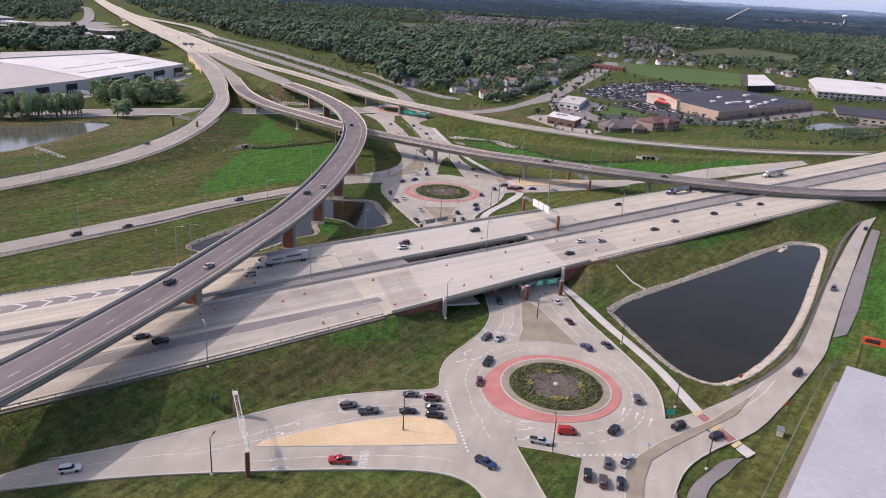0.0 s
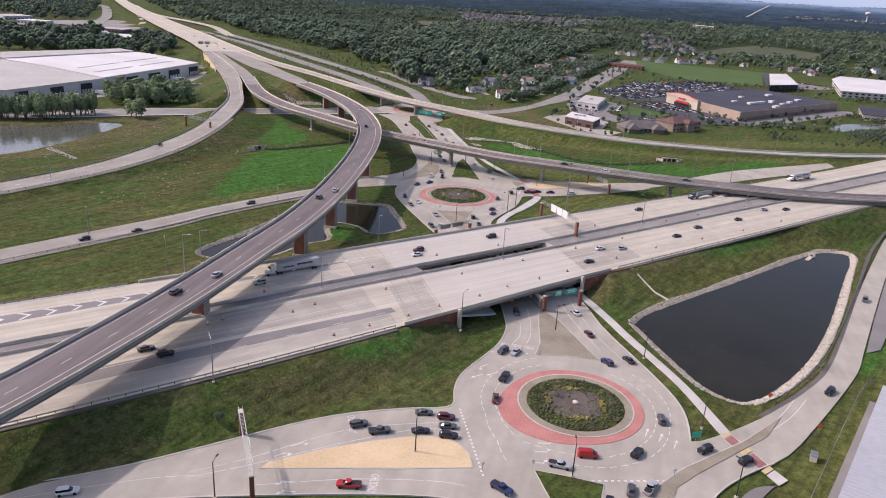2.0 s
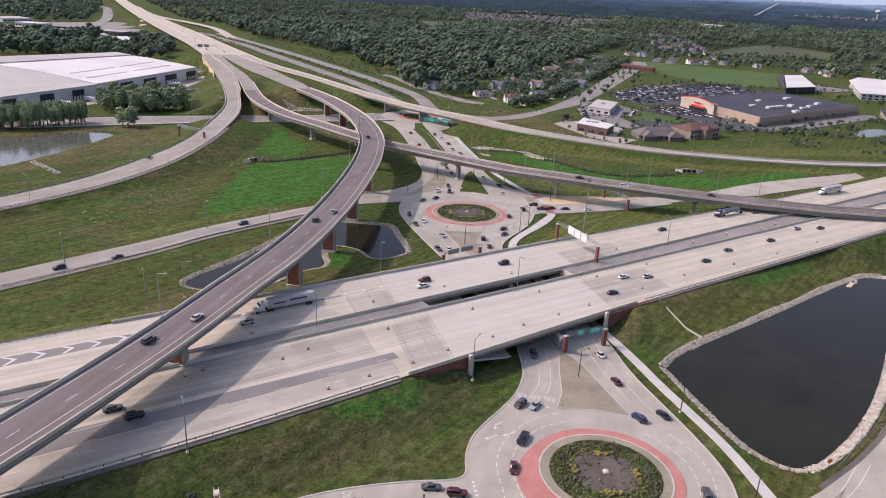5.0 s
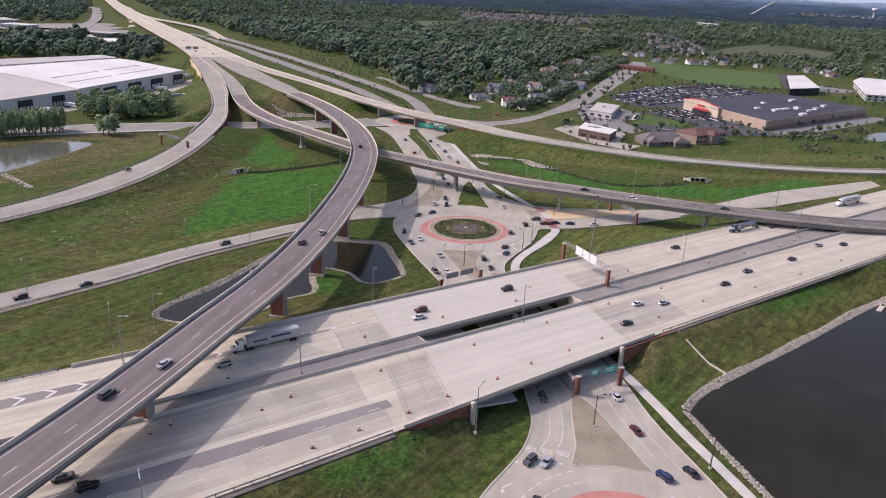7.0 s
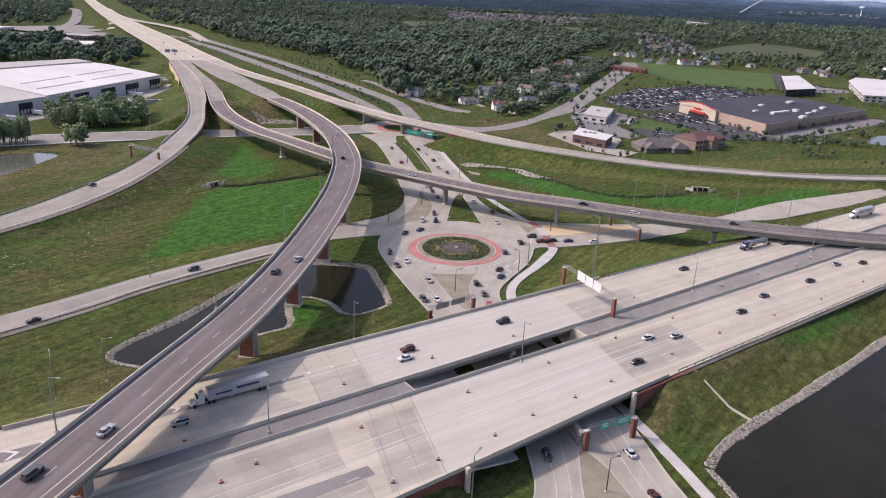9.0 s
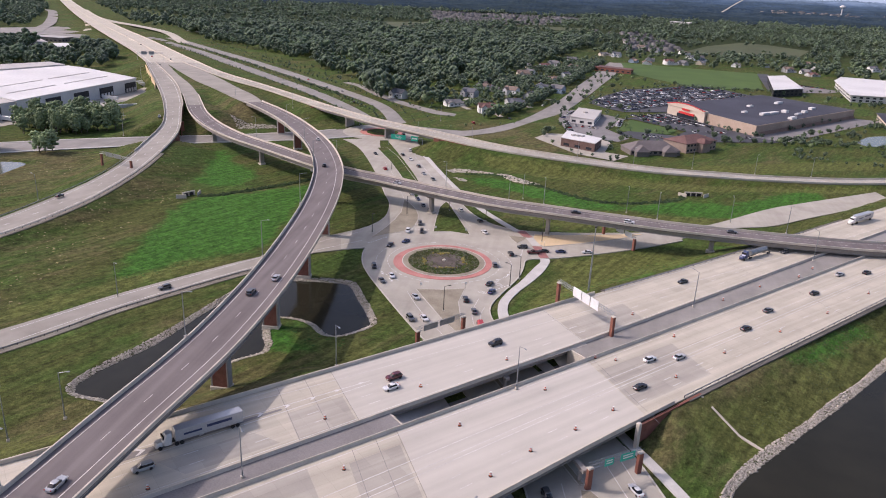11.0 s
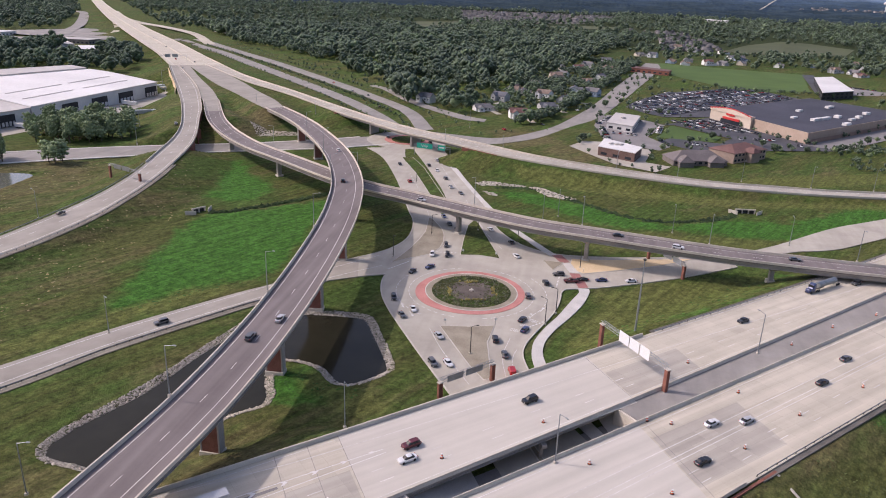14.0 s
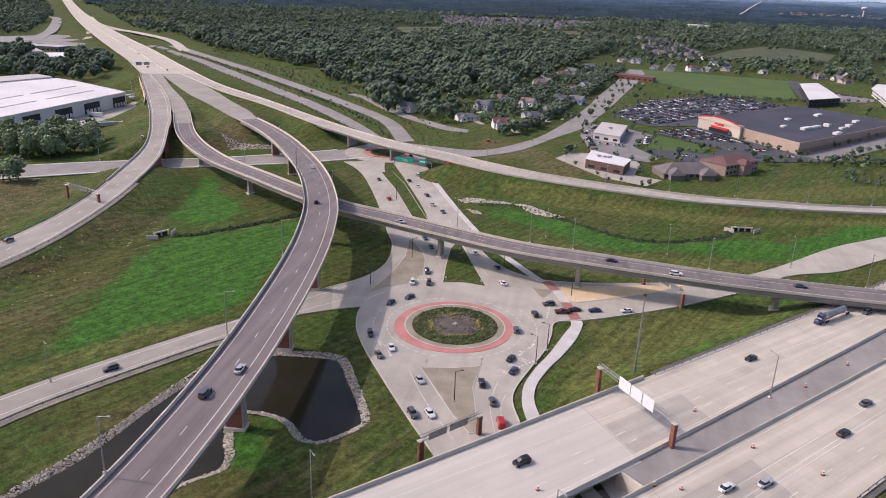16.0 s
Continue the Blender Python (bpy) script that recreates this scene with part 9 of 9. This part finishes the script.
def tufts(name, p, size, mat, label, tall=(0.25, 0.6)):
    for o in (pond_outline(POND_S), pond_outline(POND_N), pond_outline(POND_W)):
        p = p[~inside(p, o)]
    p = p[open_ground(p, 0.7)]
    s = size * rng.uniform(0.5, 1.5, len(p))
    v, f = blobs(np.c_[p, ground_height(p) - 0.05], np.c_[s, s, s * rng.uniform(*tall, len(p))], PYR, 0.4)
    ob = array_mesh(name, v, f, mat, None, True)
    if mat is M_GROUND:
        for nm, val in ground_marks(p):
            a = ob.data.attributes.new(nm, "FLOAT", "POINT")
            a.data.foreach_set("value", np.repeat(val, len(v) // len(p)).astype(np.float32))
    return tagged(ob, label, "weeds", kind="stuff")


def strip_poly(ctrl_lo, ctrl_hi):
    return list(ctrl_lo) + list(ctrl_hi)[::-1]


near = scatter([(-70, 70), (75, 70), (150, 160), (230, 300), (200, 330), (-150, 330), (-200, 250)], 46000)
tufts("rough_grass", near, 0.36, M_GROUND, "rough tufted grass on verges and slopes")
mid_ = scatter([(-230, 250), (-150, 330), (200, 330), (260, 380), (300, 560), (-40, 600), (-330, 560), (-300, 380)], 34000)
tufts("rough_grass", mid_, 0.6, M_GROUND, "rough tufted grass of the meadows")
lush_pts = [patchy(scatter([tuple(q) for q in pond_outline(poly)[:-1]], n), 0.13, -0.4) for poly, n in zip(GREENER, (1500, 300, 160, 140, 700, 250, 120, 250))]
tufts("tall_weeds", np.vstack(lush_pts), 0.45, M_WEED2, "lush bright green weeds in wet ground")
slope_pts = [patchy(scatter(strip_poly([uv(s, 154.5 + max(0, s) * 0.05) for s in range(-60, 106, 15)], [uv(s, n) for s, n in ((-60, 133), (-30, 135), (0, 137), (30, 138), (60, 139), (105, 142))]), 4200), 0.16, 0.2), patchy(scatter(strip_poly([uv(s, n) for s, n in ((206, 164), (260, 167), (320, 169), (400, 172))], [uv(s, n) for s, n in ((206, 142), (260, 146), (320, 150), (400, 160))]), 3000), 0.16, 0.2), patchy(scatter([(40, 425), (100, 425), (180, 450), (260, 500), (260, 522), (160, 520), (90, 532), (50, 545), (10, 560), (20, 480)], 3200), 0.09, 0.4)]
tufts("tall_weeds", np.vstack(slope_pts), 0.34, M_WEED, "rough dark green weeds on the embankments")
dry_pts = [patchy(scatter([tuple(q) for q in pond_outline(poly)[:-1]], n), 0.11, 0.1) for poly, n in zip(DRIER, (900, 1900, 2600))]
tufts("dry_weeds", np.vstack(dry_pts), 0.45, M_DRYWEED, "dry brown weeds and reeds")
ditch_w = strip_poly([(-129, 447.5), (-118, 451.5), (-104, 464), (-93, 474.5), (-78, 490)], [(-128, 444.5), (-117.5, 448), (-103, 461), (-92, 471), (-77, 486)])
tufts("hedge_weeds", scatter(ditch_w, 420), 0.9, M_DITCH, "dark hedge-like growth along a ditch", (0.6, 1.2))
ditch_e = strip_poly([(11, 520), (33, 520), (49, 505), (60, 494), (74, 478.5), (86, 471.5), (99, 470.8), (114, 475.5), (127, 483), (136, 491)], [(11, 517), (32, 517), (47, 501), (59, 490.5), (73, 474.5), (86, 468), (100, 467), (115, 471.5), (129, 478), (137, 486)])
tufts("hedge_weeds", scatter(ditch_e, 520), 0.9, M_DITCH, "dark weeds along the eastern ditch", (0.4, 0.9))

# rough stones in the eastern meadow
p = np.vstack([scatter([(-170, 648), (-136, 646), (-130, 634), (-157, 624)], 420), scatter([(-253, 411), (-251, 414), (-221, 391), (-223, 388)], 150), scatter([(-1, 525), (5, 531), (18, 528), (29, 524), (28, 521), (16, 523), (3, 521)], 300), scatter([(30, 523), (37, 522.5), (46, 510), (55, 502), (50, 499.5), (39, 506), (34, 516)], 420), scatter([(4, 509), (10, 506), (12, 501), (8, 502)], 60)])
v, f = blobs(on_ground(p, 0.1), rng.uniform(0.3, 0.8, len(p)), ICO1, 0.3, (1, 1, 0.6))
tagged(array_mesh("riprap", v, f, M_RIPRAP), "pale stones lining a drainage channel", "stones", kind="stuff")

# ---------------- culverts, drain, yard at the side ----------------
def culvert(x, y, ang, n, label):
    c = empty("culvert")
    c.matrix_basis = pose(x, y, ground_at(x, y), 0, 0, ang)
    tagged(c, label, "culvert")
    w = 3.2
    part("headwall", box_bm([(0, 0, 2.15, n * w + 1.0, 0.6, 0.6)] + [((i - n / 2) * w, 0, 0.9, 0.5, 0.9, 2.6) for i in range(n + 1)], 0.04), M_BARRIER, c)
    # A solid dark block stands for the shade inside the culvert cells.
    part("opening", box_bm([(0, 0.5, 0.8, n * w, 0.4, 2.2)]), M_DOCK, c, "dark block painted as the shade in the culvert mouth")
    for sgn in (-1, 1):
        part("wing_wall", box_bm([(sgn * (n * w / 2 + 2.0), -1.4, 0.9, 5.0, 0.4, 2.2, sgn * 40)], 0.03), M_BARRIER, c)
    return c


culvert(142, 491, 0, 3, "three-cell concrete box culvert under the ramp")
culvert(-133, 446, 52, 2, "weathered concrete culvert headwall in the meadow")
dr = np.array([(70.2, 263), (72.3, 259), (74.7, 254.5), (77, 251.2), (79.4, 247.8), (84.3, 243.5)])
tagged(between("drain_1", with_z(dr + (-0.3, -0.2), ground_height(dr) + 0.12), with_z(dr + (0.3, 0.2), ground_height(dr) + 0.12), 0.4, M_BARRIER), "pale concrete drain flume down the slope", "drain", kind="structure")

side = empty("warehouse_shed")
tagged(side, "long warehouse with a ribbed pale grey metal roof", "warehouse")
Q = [(128.2, 176.2), (147.4, 163.4), (99, 92), (79.8, 104.8)]
prism("wall", Q, -0.5, 5.74, M_PANEL, side)
M_SHEDROOF = surface("weathered_metal_roof", (0.35, 0.36, 0.385), (0.44, 0.45, 0.475), 0.5, 0.06, rough=0.5)
prism("roof", [(128.7, 177), (148.2, 164), (99.2, 91), (79, 104.3)], 5.75, 6.0, M_SHEDROOF, side, "ribbed pale grey metal roof")
a, b = np.array((128.7, 177.0)), np.array((79.0, 104.3))
c, d = np.array((148.2, 164.0)), np.array((99.2, 91.0))
for i in range(60):
    t = (i + 0.5) / 60
    p, q = a + (b - a) * t, c + (d - c) * t
    wall_box(p, q, 5.99, 6.05, 0.08, M_SHEDROOF, "roof_rib", side)
edge = curve_pts(with_z([(91.3, 164.9), (99.5, 171.8), (108.5, 180), (121.6, 194.6), (137.9, 220.2), (165, 266), (197.6, 321), (234.6, 372)], 0.075), 2.0)
tagged(between("shoulder_5", shifted(edge, 1.0), shifted(edge, -0.4), 0.4, M_GRAVEL), "dark gravel shoulder under the guard rail by the pond", "shoulder", kind="structure")
outlet = empty("pond_outlet")
outlet.matrix_basis = pose(162.5, 306.0, -0.9, 0, 0, 52)
tagged(outlet, "pale concrete outlet structure on the pond shore", "outlet")
part("apron_slab", box_bm([(-1.5, 0, 0.2, 6.5, 1.8, 0.4)], 0.04), M_BARRIER, outlet)
part("headwall", box_bm([(2.2, 0, 0.8, 0.5, 3.0, 1.4)], 0.04), M_BARRIER, outlet)
# Capped dark stub: the shade within the pipe is put into its colour.
part("pipe_mouth", tube((1.6, 0, 0.75), (2.0, 0, 0.75), 0.45, 0.45, 14), M_DOCK, outlet, "dark stub painted as the shade in the pipe mouth")
flat_quad("gravel_apron", [(141, 209.5), (147.4, 212.8), (163.5, 236.8), (196.5, 292), (228, 344), (225.5, 347.5), (182.8, 279.8), (160.7, 243.2)], 0.05, M_SHOULDER, "grey gravel apron beside the road", "gravel")
flat_quad("gravel_strip", [(127, 178), (129, 176.5), (80, 104.5), (77.5, 106.5)], 0.04, M_SHOULDER, "dark gravel strip along the shed", "gravel")
fence = empty("wire_fence")
tagged(fence, "wire fence on thin steel posts beside the shed", "fence")
fl_ = curve_pts(with_z([(134.3, 191.3), (122.5, 177), (82.7, 118.9), (71, 101)], 0), 3.0)
for z in (0.5, 1.1, 1.7):
    sweep("wire", fl_, [(-0.03, z), (0, z + 0.04), (0.03, z)], M_STEEL, fence)
for x, y, z in fl_:
    part("post", box_bm([(x, y, 0.8, 0.08, 0.08, 2.0)]), M_STEEL, fence)
board = empty("roadside_sign")
tagged(board, "orange roadside advertising board on two dark posts", "sign")
M_ORSIGN = paint("orange_red_board", (0.75, 0.11, 0.04), 0.45)
part("panel", box_bm([(145.5, 185.3, 9.6, 16, 0.4, 2.4, -27)], 0.03), M_ORSIGN, board)
for x, y in ((138.8, 188.7), (151, 182.5)):
    part("post", tube((x, y, -0.3), (x, y, 8.2), 0.16, 0.16), M_DARKSTEEL, board)
for i, (dx, w, dz) in enumerate(((-3.6, 3.0, 0.1), (0.2, 1.0, 0), (3.4, 4.2, 0.1), (-3.5, 2.6, 0.85))):
    cx, cy = 145.5 + dx * 1.4 * math.cos(radians(-27)), 185.3 + dx * 1.4 * math.sin(radians(-27))
    nx, ny = math.sin(radians(-27)), -math.cos(radians(-27))
    part("lettering_bar", box_bm([(cx + nx * 0.22, cy + ny * 0.22, 9.4 + dz, w * 1.4, 0.04, 0.9 if i < 3 else 0.35, -27)]), M_BLACKTRIM if i != 1 else M_WHITEP, board)
cab = empty("utility_cabinet")
tagged(cab, "small pale utility cabinet on the grass verge", "utility cabinet")
part("body", box_bm([(97.6, 146.4, 0.7, 1.6, 2.6, 1.7, -25)], 0.05), M_BARRIER, cab)
part("lid", box_bm([(97.6, 146.4, 1.6, 1.8, 2.8, 0.15, -25)], 0.03), M_STEEL, cab)


def small_sign(x, y, ang, mat, label, diamond=False, w=1.2, h=1.2, post=2.2):
    s = empty("road_sign")
    s.matrix_basis = pose(x, y, ground_at(x, y), 0, 0, ang)
    tagged(s, label, "road sign")
    part("post", tube((0, 0, -0.3), (0, 0, post), 0.05, 0.05, 6), M_STEEL, s)
    bm = bmesh.new()
    bmesh.ops.create_cube(bm, size=1, matrix=pose(0, -0.08, post + h * 0.4, 0, 45 if diamond else 0, 0) @ Matrix.Diagonal((w, 0.05, h, 1)))
    part("panel", bm, mat, s)
    return s


for x, y in ((96.1, 173), (104, 158.5), (24.5, 226.5)):
    small_sign(x, y, 10, M_ORANGE, "orange diamond construction sign on a post", True)
small_sign(69.2, 150, 15, M_SIGN_G, "green guide sign at the roundabout exit", False, 2.6, 1.6, 2.0)
for x, y, a in ((26.5, 133.5, 0), (14.5, 131, 40), (32, 190.5, 180), (60, 134.5, 0), (-8, 338, 0), (9, 340.5, 0), (10, 404.5, 180), (-4, 406.5, 180), (45, 392, 90)):
    small_sign(x, y, a, M_WHITEP, "small white traffic sign on a steel post", False, 0.7, 0.8, 2.0)
